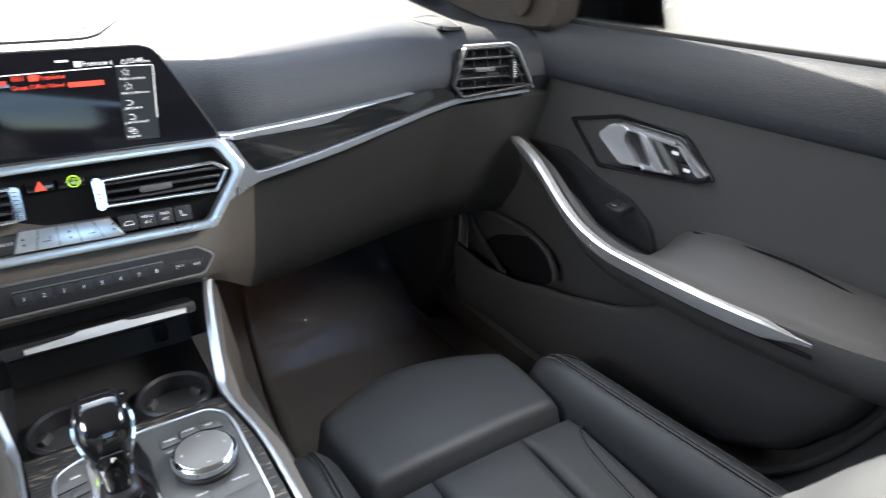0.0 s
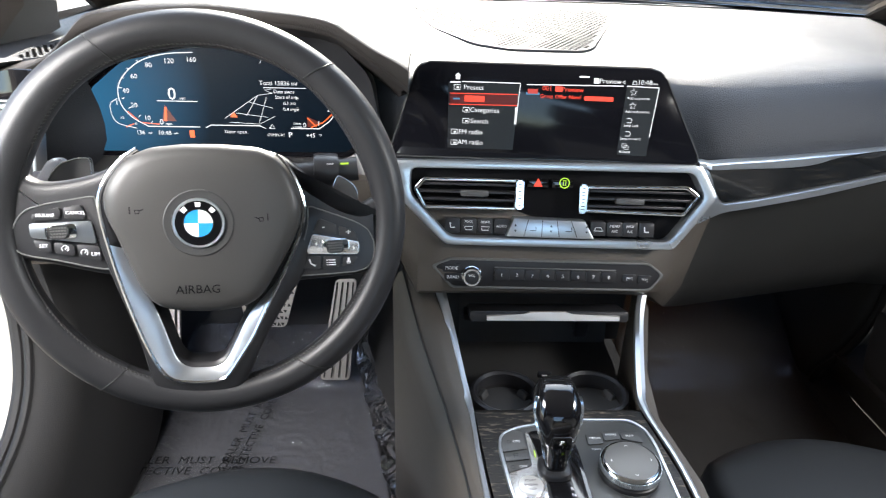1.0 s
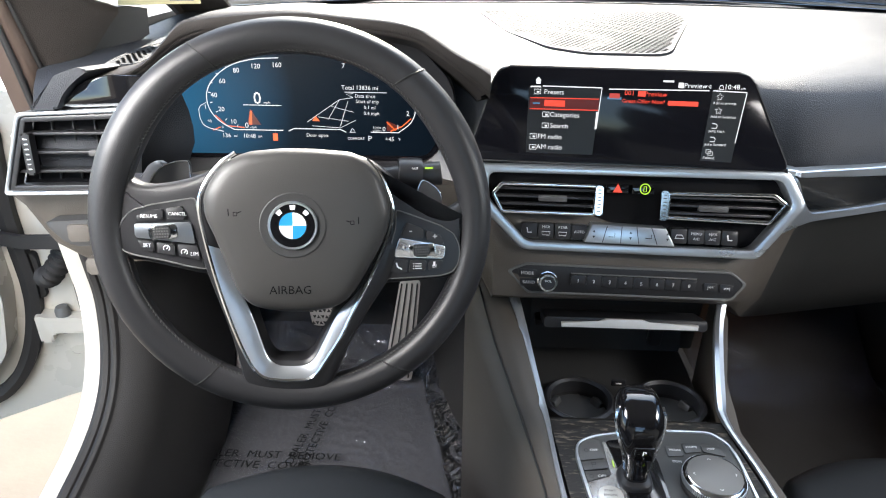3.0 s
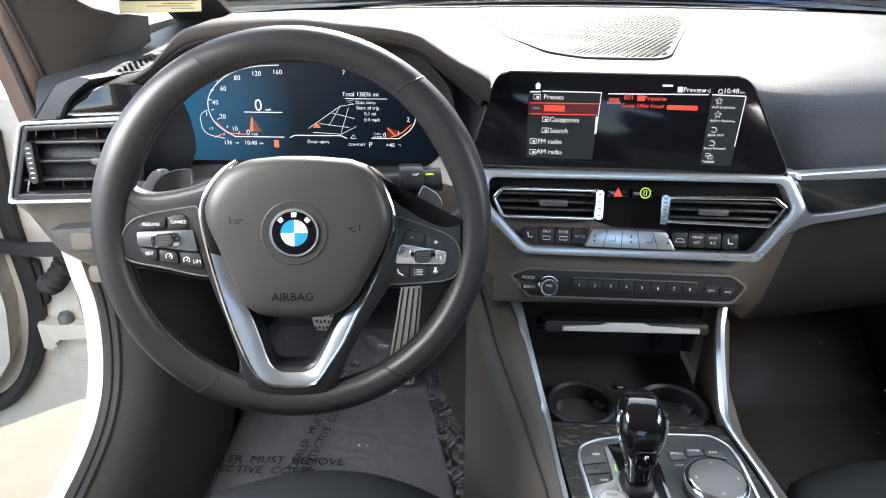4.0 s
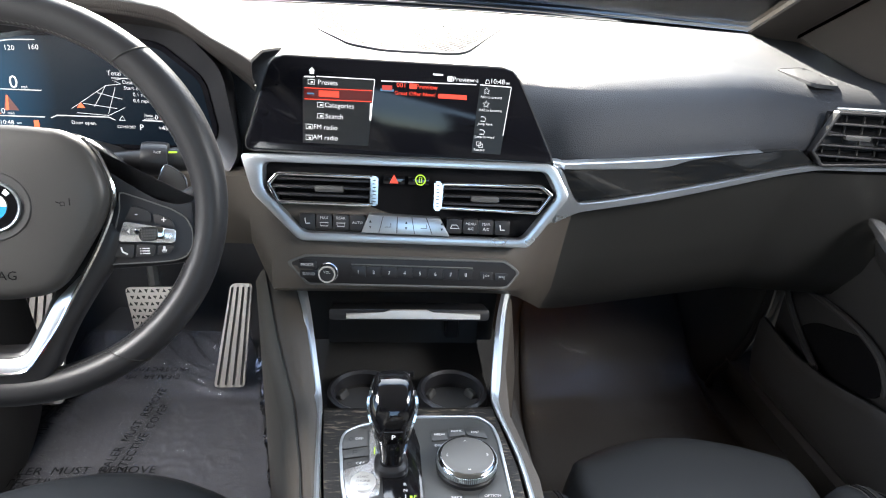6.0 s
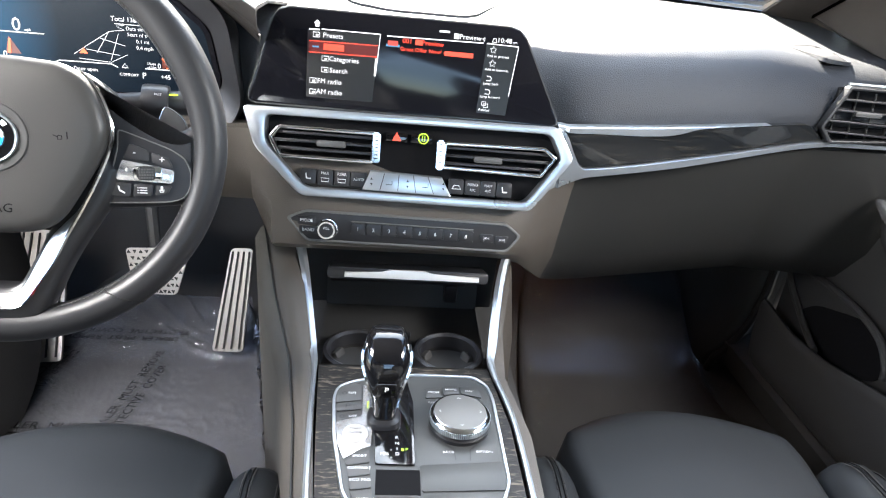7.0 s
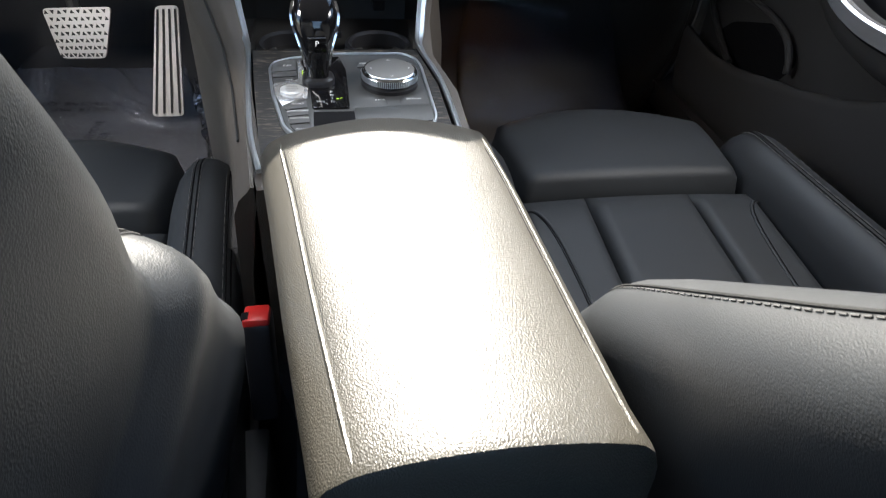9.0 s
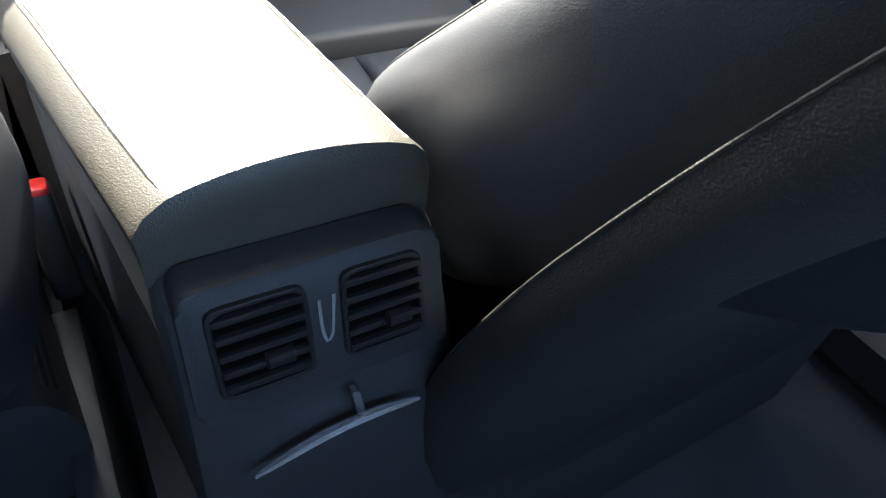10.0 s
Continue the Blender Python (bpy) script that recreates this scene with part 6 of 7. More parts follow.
# cup holders, tray lid, socket
for x in (-0.078, 0.034):
    C = Matrix.Translation((x, 0.165, 0.400))
    cup = thing("cup_holder", (x, 0.165, 0.36), "black round cup holder with rubber tabs", "cup holder", "cup holders")
    part("rim", turned(C, [(0.036, 0.0), (0.036, 0.016), (0.040, 0.019), (0.044, 0.017), (0.045, 0.0)], 36), M_BUTTON, cup)
    part("well", turned(C, [(0.0365, 0.012), (0.035, -0.045), (0.0, -0.045)], 36), M_RUBBER, cup)
    for t in (30, 150, 270):
        c = C @ Vector((0.031 * math.cos(radians(t)), 0.031 * math.sin(radians(t)), -0.004))
        part("tab", box(Matrix.Translation(c) @ Matrix.Rotation(radians(t), 4, "Z") @ Matrix.Rotation(radians(25), 4, "Y"), (0.012, 0.018, 0.014), 0.003), M_MATT, cup)
TR = Face((0, 0.214, 0.488), (0, -1, 0.35))
lid = thing("tray_lid", (-0.02, 0.24, 0.48), "black roll-back tray lid with a silver grip strip", "lid")
part("lid_panel", slab(TR, rounded(rect(-0.020, 0.495, 0.205, 0.013), 0.003), -0.05, -0.002, 0.002), M_BUTTON, lid)
part("grip", slab(TR, [(-0.101, 0.4905), (0.070, 0.4905), (0.070, 0.4965), (0.010, 0.498), (0.0, 0.5015), (-0.045, 0.5015), (-0.054, 0.498), (-0.101, 0.4965)], -0.002, 0.003, 0.001), mat("grip_silver", (0.72, 0.72, 0.71), 0.42, metal=0.4), lid, "pale silver grip strip")
part("socket_cover", box(pose(-0.022, 0.204, 0.414, 10), (0.018, 0.004, 0.010), 0.001), M_BUTTON, console)
part("socket_symbol", box(pose(-0.022, 0.2012, 0.414, 10), (0.007, 0.0008, 0.0018)), M_PRINT, console)
part("cubby_wall", box(pose(-0.025, 0.318, 0.45, 8), (0.27, 0.01, 0.12), 0.003), M_MATT, console)
part("cubby_ledge", box(pose(-0.03, 0.300, 0.448, 8), (0.19, 0.02, 0.012), 0.003), M_BUTTON, console)
part("cubby_clip", box(pose(0.045, 0.295, 0.43, 8), (0.018, 0.016, 0.03), 0.003), M_BUTTON, console)

# ---- trim of the passenger side, right vent, loudspeaker grilles ----
def strip(name, table, m, label, proud):
    """A band along the dashboard from a table of (x, upper height, lower height)."""
    rows = []
    for p in smooth_path([Vector(q) for q in table], 6):
        x, zt, zb = p
        y = edge_y(x) - proud
        zt = max(zt, zb + 0.0004)
        e = min(0.0012, (zt - zb) * 0.3)
        rows.append([(x, y + 0.005, zt), (x, y + 0.001, zt - e * 0.3), (x, y, zt - e), (x, y, zb + e), (x, y + 0.001, zb + e * 0.3), (x, y + 0.005, zb)])
    return part(name, sheet(rows, (0, 0.012, 0)), m, dash, label)
strip("trim_upper", [(0.150, 0.6925, 0.686), (0.175, 0.692, 0.6835), (0.195, 0.692, 0.683), (0.234, 0.6915, 0.681), (0.283, 0.6915, 0.6795), (0.316, 0.692, 0.6815), (0.348, 0.6925, 0.688), (0.40, 0.6935, 0.6925), (0.46, 0.695, 0.6946)], M_SILVER, "satin silver upper trim line", 0.011)
strip("trim_wood", [(0.160, 0.687, 0.682), (0.173, 0.687, 0.661), (0.186, 0.687, 0.644), (0.200, 0.687, 0.640), (0.26, 0.689, 0.6435), (0.325, 0.690, 0.649), (0.40, 0.692, 0.657), (0.492, 0.695, 0.668), (0.525, 0.695, 0.6705), (0.545, 0.683, 0.6715), (0.560, 0.673, 0.672)], M_TRIMWOOD, "dark glossy wood trim panel", 0.008)
strip("trim_lower", [(0.150, 0.690, 0.608), (0.162, 0.682, 0.615), (0.174, 0.660, 0.620), (0.187, 0.642, 0.6245), (0.202, 0.639, 0.627), (0.26, 0.642, 0.631), (0.329, 0.6485, 0.637), (0.415, 0.6575, 0.648), (0.505, 0.668, 0.6595), (0.566, 0.672, 0.6635), (0.64, 0.6745, 0.667), (0.694, 0.677, 0.670)], M_SILVER, "satin silver lower trim line", 0.012)
RV = Face((0.58, 0.343, 0.71), (-0.17, -1, 0.12))
vent("air_vent", RV, [(0.546, 0.692), (0.563, 0.671), (0.692, 0.683), (0.667, 0.737), (0.650, 0.751), (0.572, 0.750)], (0.687, 0.702, 0.717, 0.732), (0.605, 0.715), "dark air vent at the end of the dashboard", (0.655, 0.712, 0.030), chrome=M_BUTTON)
for run in ([(0.694, 0.680), (0.669, 0.739), (0.652, 0.754)], [(0.652, 0.754), (0.570, 0.753)]):
    part("vent_edge", sweep(smooth_path([RV.at(p, q, -0.001) for p, q in run], 4), circle(0.0020, 8)), M_SILVER, dash, "satin silver vent edge")
LV = Face((-0.68, 0.190, 0.71), (0.10, -1, 0.12))
LP = [(-0.742, 0.672), (-0.610, 0.672), (-0.600, 0.758), (-0.715, 0.754)]
vent("air_vent", LV, LP, (0.693, 0.714, 0.735), (-0.632, 0.714), "black slatted air vent with a silver frame", (-0.712, 0.714, 0.046), chrome=M_BUTTON, rim=0.006)
part("vent_frame", ring(LV, rounded(shrink(LP, -0.005), 0.006), rounded(shrink(LP, -0.0005), 0.006), -0.02, 0.006, 0.002), M_SILVER, dash, "satin silver vent frame")
part("end_panel", slab(LV, [(-0.675, 0.762), (-0.590, 0.764), (-0.575, 0.796), (-0.618, 0.797), (-0.639, 0.794), (-0.656, 0.786), (-0.670, 0.769)], -0.02, -0.008, 0.002), M_GLOSS, dash, "gloss black end panel")
part("end_cap", slab(LV, rounded([(-0.705, 0.761), (-0.675, 0.761), (-0.667, 0.776), (-0.657, 0.787), (-0.645, 0.796), (-0.634, 0.803), (-0.647, 0.806), (-0.671, 0.798)], 0.003), -0.08, 0.004, 0.004, seg=3), M_DASH, dash, "grey dashboard end cap", smooth=50)
part("switch_recess", slab(LV, rounded([(-0.712, 0.636), (-0.60, 0.640), (-0.60, 0.608), (-0.685, 0.606)], 0.008), -0.02, 0.006, 0.002), M_MATT, dash)
for x in (-0.672, -0.645):
    part("light_switch", slab(LV, rounded(rect(x, 0.623, 0.024, 0.020), 0.003), 0.0, 0.010, 0.002), M_LOWER, dash)
part("bonnet_lever", slab(LV, rounded(rect(-0.655, 0.582, 0.03, 0.02), 0.004), -0.01, 0.010, 0.003), M_LOWER, dash)

class OnDash:
    """The upper side of the dashboard: at(x, y, w) is w above it."""

    def at(self, x, y, w=0.0):
        y0, z0 = edge_y(x), trim_z(x) + 0.092 * pad_h(x)
        yb = 0.84 + 0.18 * (1 - (x / 0.78) ** 2)
        return Vector((x, y, z0 + (0.806 - z0) * max(0, (y - y0 - 0.2) / (yb - y0 - 0.2)) + w))


def grille(name, poly, pitch, label):
    """A perforated loudspeaker cover on the dashboard top."""
    fl = OnDash()
    g = thing(name, fl.at(*poly[0]), label, "speaker grille", "dashboard speaker grilles")
    soft = rounded(poly, 0.015)
    part("cover", slab(fl, soft, -0.004, 0.0010, 0.0006), M_DASH, g)
    part("edge", ring(fl, shrink(soft, -0.0025), shrink(soft, 0.0005), -0.004, 0.0018, 0.0004), M_DASH, g)
    bm = bmesh.new()
    xs, ys = [p[0] for p in poly], [p[1] for p in poly]
    k, y = 0, min(ys)
    while y < max(ys):
        x = min(xs) + (k % 2) * pitch / 2
        while x < max(xs):
            inside = False
            q = shrink(soft, 0.006)
            for (a, b), (c, d) in zip(q, q[1:] + q[:1]):
                if (b > y) != (d > y) and x < a + (c - a) * (y - b) / (d - b):
                    inside = not inside
            if inside:
                patch(fl, [(x + pitch * 0.36 * math.cos(t), y + pitch * 0.36 * math.sin(t)) for t in [i * math.pi / 3 for i in range(6)]], 0.0016, bm)
            x += pitch
        y += pitch * 0.866
        k += 1
    tagged(part("perforation", bm, M_HOLE, g, smooth=0), kind="stuff")
    return g
grille("speaker_grille", [(-0.215, 0.87), (-0.165, 0.64), (-0.110, 0.52), (-0.06, 0.480), (0.045, 0.475), (0.065, 0.50), (0.175, 0.80), (0.165, 0.88)], 0.0095, "perforated black loudspeaker cover in the dashboard top")
grille("speaker_grille", [(0.565, 0.405), (0.615, 0.425), (0.662, 0.53), (0.655, 0.585), (0.60, 0.565), (0.578, 0.47)], 0.009, "small perforated tweeter cover beside the windscreen")
grille("speaker_grille", [(-0.664, 0.285), (-0.676, 0.36), (-0.668, 0.46), (-0.648, 0.40), (-0.630, 0.30)], 0.008, "small perforated tweeter cover beside the windscreen")
# ---- passenger door ----
DS = Side(0.750)
part("belt_pad", loft([[(x, y, z) for x, z in ((0.80, 0.778), (0.775, 0.779), (0.758, 0.775), (0.744, 0.760), (0.736, 0.735), (0.734, 0.712), (0.738, 0.696), (0.748, 0.688), (0.80, 0.685))] for y in [-0.60 + 0.1 * k for k in range(12)]]), M_DASH, door, "grained upper door pad", smooth=60)
part("window_seal", box(pose(0.779, -0.05, 0.782), (0.012, 1.1, 0.008), 0.002), M_RUBBER, door)
REC = [(0.280, 0.632), (0.170, 0.659), (0.045, 0.656), (0.030, 0.646), (-0.018, 0.601), (0.007, 0.588), (0.204, 0.562)]
rec = part("handle_recess", ring(DS, rounded(REC, 0.010), rounded(shrink(REC, 0.007), 0.008), -0.02, 0.006, 0.002), M_GLOSS, door, "gloss black handle surround")
part("recess_floor", slab(DS, shrink(REC, 0.005), -0.03, 0.001), M_BUTTON, rec)
part("recess_slope", loft([[DS.at(p, q, w) for p, q in poly] for poly, w in (([(0.268, 0.631), (0.180, 0.652), (0.165, 0.640), (0.150, 0.586), (0.202, 0.569)], 0.0015), ([(0.262, 0.629), (0.200, 0.642), (0.195, 0.634), (0.185, 0.596), (0.204, 0.576)], 0.003))]), M_DOOR, rec)
hd = part("door_handle", slab(DS, rounded([(0.201, 0.622), (0.173, 0.646), (0.138, 0.644), (0.150, 0.626), (0.117, 0.598), (0.098, 0.588), (0.148, 0.587)], 0.005), 0.002, 0.016, 0.004, seg=3), M_BRIGHT, door, "bright satin chrome door handle")
part("handle_bar", slab(DS, rounded([(0.160, 0.648), (0.046, 0.644), (0.044, 0.637), (0.150, 0.641)], 0.002), 0.002, 0.014, 0.002), M_BRIGHT, hd)
part("handle_bar", slab(DS, rounded([(0.140, 0.593), (0.052, 0.600), (0.048, 0.594), (0.140, 0.586)], 0.002), 0.002, 0.013, 0.002), M_BRIGHT, hd)
part("handle_bar", slab(DS, rounded([(0.124, 0.642), (0.103, 0.641), (0.060, 0.594), (0.082, 0.592)], 0.003), 0.002, 0.015, 0.003), M_BRIGHT, hd)
part("handle_bar", slab(DS, rounded([(0.093, 0.641), (0.080, 0.640), (0.036, 0.599), (0.049, 0.597)], 0.003), 0.002, 0.013, 0.002), M_GREY, hd)
part("handle_bar", slab(DS, rounded([(0.053, 0.644), (0.040, 0.640), (-0.006, 0.608), (0.006, 0.602)], 0.003), 0.002, 0.014, 0.003), M_BRIGHT, hd)
for k in (0, 1):
    kd = part("lock_key", slab(DS, rounded([(0.070 - 0.024 * k, 0.635 - 0.020 * k), (0.050 - 0.024 * k, 0.635 - 0.020 * k), (0.033 - 0.024 * k, 0.618 - 0.018 * k), (0.052 - 0.024 * k, 0.617 - 0.018 * k)], 0.003), 0.001, 0.009, 0.002), M_BUTTON, door)
    part("symbol", stroke(DS, [(0.058 - 0.024 * k, 0.627 - 0.020 * k), (0.046 - 0.024 * k, 0.627 - 0.020 * k)], 0.005, 0.0096), M_PRINT, kd, smooth=0)
# grip arm: a padded shelf with a deep well behind its silver trim
GRIP = [(0.36, 0.706, 0.574), (0.33, 0.690, 0.571), (0.245, 0.676, 0.548), (0.16, 0.664, 0.503), (0.085, 0.657, 0.484), (0.0, 0.655, 0.480), (-0.12, 0.655, 0.482), (-0.24, 0.657, 0.490), (-0.30, 0.661, 0.497), (-0.33, 0.668, 0.502)]
rows = []
for p in smooth_path([Vector((x, y, z)) for y, x, z in GRIP], 6):
    y, x, z = p.y, p.x, p.z
    well = 1 / (1 + math.exp(-(y - 0.045) / 0.012))
    shelf = 0.532 - 0.02 * max(0, (y + 0.05) / 0.1) if y < 0.05 else 0.512
    top = z + 0.006
    rows.append([(0.752, y, z - 0.085), (x + 0.045, y, z - 0.072), (x + 0.010, y, z - 0.050), (x + 0.002, y, z - 0.030), (x - 0.001, y, z - 0.010), (x + 0.003, y, top), (x + 0.014, y, top + 0.003),
                 (x + 0.020, y, (top + 0.006) * (1 - well) + (z - 0.004) * well), (x + 0.026, y, (top + 0.010) * (1 - well) + (z - 0.045) * well), (0.722, y, (shelf - 0.012) * (1 - well) + (z - 0.055) * well), (0.738, y, (shelf - 0.003) * (1 - well) + (z - 0.05) * well), (0.752, y, shelf * (1 - well) + (z - 0.03) * well)])
part("armrest", loft(rows), M_DOOR, door, "padded door armrest with a grip well", smooth=50)
part("armrest_seam", sweep(smooth_path([(0.744, 0.0, 0.520), (0.744, -0.07, 0.528), (0.742, -0.15, 0.533), (0.738, -0.22, 0.528), (0.733, -0.31, 0.520)], 6), circle(0.0016, 6)), M_INK, door)
TRIM = smooth_path([(0.700, 0.372, 0.577), (0.688, 0.335, 0.578), (0.670, 0.262, 0.560), (0.657, 0.165, 0.506), (0.650, 0.085, 0.484), (0.648, 0.0, 0.481), (0.648, -0.12, 0.483), (0.650, -0.240, 0.491)], 6)
part("armrest_trim", sweep(TRIM, [(0.004, -0.014), (-0.004, -0.012), (-0.007, -0.004), (-0.006, 0.006), (-0.001, 0.011), (0.010, 0.012), (0.013, 0.009), (0.010, 0.0)], up=(0, 0, 1), scale=lambda t: 0.45 + 0.55 * min(1, t / 0.15) if t < 0.15 else 1.0 if t < 0.93 else max(0.2, (1 - t) / 0.07)), M_BRIGHT, door, "satin silver trim along the armrest")
part("trim_shadow_gap", sweep([p + Vector((0.006, 0, -0.018)) for p in TRIM[8:]], circle(0.003, 6)), M_INK, door)
wl = part("well_bezel", slab(DS, rounded([(0.385, 0.568), (0.277, 0.573), (0.191, 0.541), (0.127, 0.531), (0.078, 0.500), (0.060, 0.455), (0.20, 0.470), (0.38, 0.52)], 0.014), 0.0, 0.010, 0.004), M_BUTTON, door, "black bezel of the grip well")
part("window_switch", box(pose(0.722, 0.128, 0.520, 0, -10, 0), (0.030, 0.034, 0.010), 0.003), M_BUTTON, wl)
part("switch_edge", box(pose(0.711, 0.128, 0.527, 0, -10, 0), (0.006, 0.012, 0.003), 0.001), M_CHROME, wl)
# pocket: edge of the bottle holder and its dark hole
part("pocket_edge", sweep(smooth_path([(0.744, 0.600, 0.374), (0.738, 0.517, 0.386), (0.735, 0.383, 0.390), (0.732, 0.305, 0.376), (0.728, 0.268, 0.350), (0.730, 0.262, 0.325)], 6), circle(0.0062, 8)), M_DOOR, door)
part("pocket_rim", sweep(smooth_path([(0.744, 0.602, 0.396), (0.743, 0.575, 0.365), (0.742, 0.546, 0.334), (0.741, 0.510, 0.310), (0.738, 0.480, 0.295), (0.730, 0.442, 0.284), (0.715, 0.40, 0.284)], 6), circle(0.0065, 8)), M_DOOR, door)
part("pocket_hole", slab(DS, rounded([(0.514, 0.30), (0.474, 0.336), (0.365, 0.372), (0.300, 0.366), (0.268, 0.338), (0.300, 0.29), (0.45, 0.25)], 0.02), 0.0, 0.004), M_INK, door)
SEALP = smooth_path([(0.742, 0.30, 0.115), (0.742, 0.10, 0.140), (0.742, -0.014, 0.150), (0.742, -0.091, 0.157), (0.742, -0.179, 0.204), (0.742, -0.245, 0.277), (0.742, -0.297, 0.375), (0.745, -0.335, 0.50), (0.75, -0.35, 0.62)], 6)
part("door_seal", sweep(SEALP, circle(0.0065, 8), up=(1, 0, 0)), M_DOOR, door, "black rubber door seal")
rows = [[(p.x + 0.02, p.y + 0.05, p.z + 0.05), (p.x + 0.012, p.y, p.z), (p.x - 0.004, p.y - 0.012, p.z - 0.016), (p.x - 0.022, p.y - 0.03, p.z - 0.05), (p.x - 0.035, p.y - 0.08, max(0.0, p.z - 0.15))] for p in SEALP]
single("sill_trim", loft(rows, False, False), M_DOOR, "black plastic trim round the foot of the rear pillar", "sill", kind="structure", smooth=60)
# side window, mirror sail and outside mirror
wnd = single("window_right", sheet([[(0.775, y, 0.785), (0.735, y - 0.02, 0.95), (0.665, y - 0.06, 1.11)] for y in (-0.60, -0.59, -0.2, 0.2, 0.37, 0.38)], (0.004, 0, 0)), M_GLASS, "clear side window of the passenger door", "window", kind="structure")
wnd.visible_shadow = False
part_sail = thing("sail_speaker", (0.735, 0.36, 0.79), "round tweeter cover on the pillar foot", "speaker")
part("cover", turned(pose(0.728, 0.41, 0.815, 0, -90, 0), [(0.0, 0.0), (0.030, 0.0), (0.030, 0.004), (0.027, 0.006), (0.0, 0.006)], 24), M_PILLAR, part_sail)
mir = thing("wing_mirror", (0.98, 0.36, 0.89), "black wing mirror outside the passenger window", "mirror")
def ov(c, rx, rz, y, n=24):
    return [Vector((c[0] + rx * math.cos(2 * math.pi * i / n), y, c[2] + rz * math.sin(2 * math.pi * i / n) * (1 + 0.15 * math.cos(2 * math.pi * i / n)))) for i in range(n)]
part("housing", loft([ov((1.06, 0, 0.968), a, b, y) for y, a, b in ((0.34, 0.140, 0.078), (0.36, 0.125, 0.076), (0.41, 0.11, 0.066), (0.45, 0.07, 0.045))]), M_GLOSS, mir)
part("mirror_glass", loft([ov((1.06, 0, 0.968), a, b, y) for y, a, b in ((0.336, 0.110, 0.064), (0.339, 0.112, 0.066))]), M_MIRROR, mir, "silvered mirror glass")
part("arm", box(pose(0.88, 0.40, 0.920, 0, -8, 0), (0.20, 0.06, 0.03), 0.01), M_GLOSS, mir)

# ---- floor mats, film, pedals ----
def lay(x0, x1, y0, y1, nx, ny, height):
    """Rows of places over the footwell between the sides x0(v) and x1(v), height(u, v, x, y) above it."""
    rows = []
    for j in range(ny + 1):
        v = j / ny
        y = y0 + (y1 - y0) * v
        a, b = x0(v), x1(v)
        rows.append([Vector((a + (b - a) * i / nx, y, floor_z(y) + height(i / nx, v, a + (b - a) * i / nx, y))) for i in range(nx + 1)])
    return rows
def mat_sheet(x0, x1, y0, y1, label):
    def lift(u, v, x, y):
        edge = min(1, min(u, 1 - u) / 0.03, (1 - v) / 0.04)
        return 0.008 + 0.010 * edge ** 0.5
    single("floor_mat", sheet(lay(x0, x1, y0, y1, 40, 40, lift), (0, 0, -0.006)), M_CARPET, label, "floor mat", "floor mats", smooth=60)
def taper(v, a, b, start=0.82, power=2.0):
    """Draws the side of a mat in towards its rounded front corner."""
    return a + (b - a) * max(0, (v - start) / (1 - start)) ** power
mat_sheet(lambda v: taper(v, -0.735, -0.66), lambda v: taper(v, -0.215 - 0.135 * v ** 1.2, -0.41), 0.26, 0.875, "black carpet floor mat under clear film")
mat_sheet(lambda v: taper(v, 0.215 + 0.09 * v, 0.35), lambda v: taper(v, 0.705, 0.64), 0.24, 0.985, "black carpet floor mat under clear film")
def crease(x, y, a, b, width):
    """1 on the line from a to b, falling off on either side and towards its ends."""
    dx, dy = b[0] - a[0], b[1] - a[1]
    d = math.hypot(dx, dy)
    t = ((x - a[0]) * dx + (y - a[1]) * dy) / (d * d)
    off = ((x - a[0]) * dy - (y - a[1]) * dx) / d
    return math.exp(-((off + 0.006 * math.sin(t * 7)) / width) ** 2) * max(0, 1 - abs(2 * t - 1) ** 4) if -0.02 < t < 1.02 else 0.0
def film(x0, x1, y0, y1, base, amp, label, seed, m, folds, fine, calm):
    def lift(u, v, x, y):
        p = Vector((x * 8 + seed, y * 8, seed))
        q = Vector((x * 20 + 6 * noise.noise(p), y * 34 + 5 * noise.noise(p * 1.3), seed))
        wave = 0.5 + 0.5 * noise.noise(p)
        ridge = (1 - min(1, abs(noise.noise(q)) * 3.0)) ** 2 * 0.55 + (1 - min(1, abs(noise.noise(q * 2.1 + Vector((3, 1, 0)))) * 3.0)) ** 2 * 0.32 + fine * noise.noise(q * 4.3)
        stir = min(1, max(calm, 1.6 * noise.noise(Vector((x * 4.5 + seed, y * 4.5, 2.2 * seed))) + 0.55 + 0.5 * max(0, 0.4 - u)))
        return base + amp * (0.9 * wave + ridge * stir) + sum(h * crease(x, y, a, b, w) for a, b, w, h in folds)
    rows = lay(x0, x1, y0, y1, 150, 150, lift)
    th = thing("protective_film", ((x0(0) + x1(0)) / 2, y0, base), label, "protective film", "floor films")
    for name, piece in (("sheet", rows[:128]), ("upper_edge", rows[127:])):
        ob = part(name, loft(piece, False, False), m, th, smooth=180)
        if sum(p.normal.z for p in ob.data.polygons) < 0:
            ob.data.flip_normals()
        ob.visible_shadow = False
    return th, rows
FOLDS = [((-0.66, 0.80), (-0.40, 0.685), 0.007, 0.016), ((-0.60, 0.815), (-0.43, 0.72), 0.006, 0.014), ((-0.52, 0.815), (-0.40, 0.73), 0.005, 0.012), ((-0.67, 0.76), (-0.50, 0.74), 0.005, 0.010), ((-0.56, 0.73), (-0.36, 0.66), 0.005, 0.012), ((-0.70, 0.70), (-0.55, 0.69), 0.005, 0.009), ((-0.48, 0.80), (-0.38, 0.78), 0.004, 0.010)]
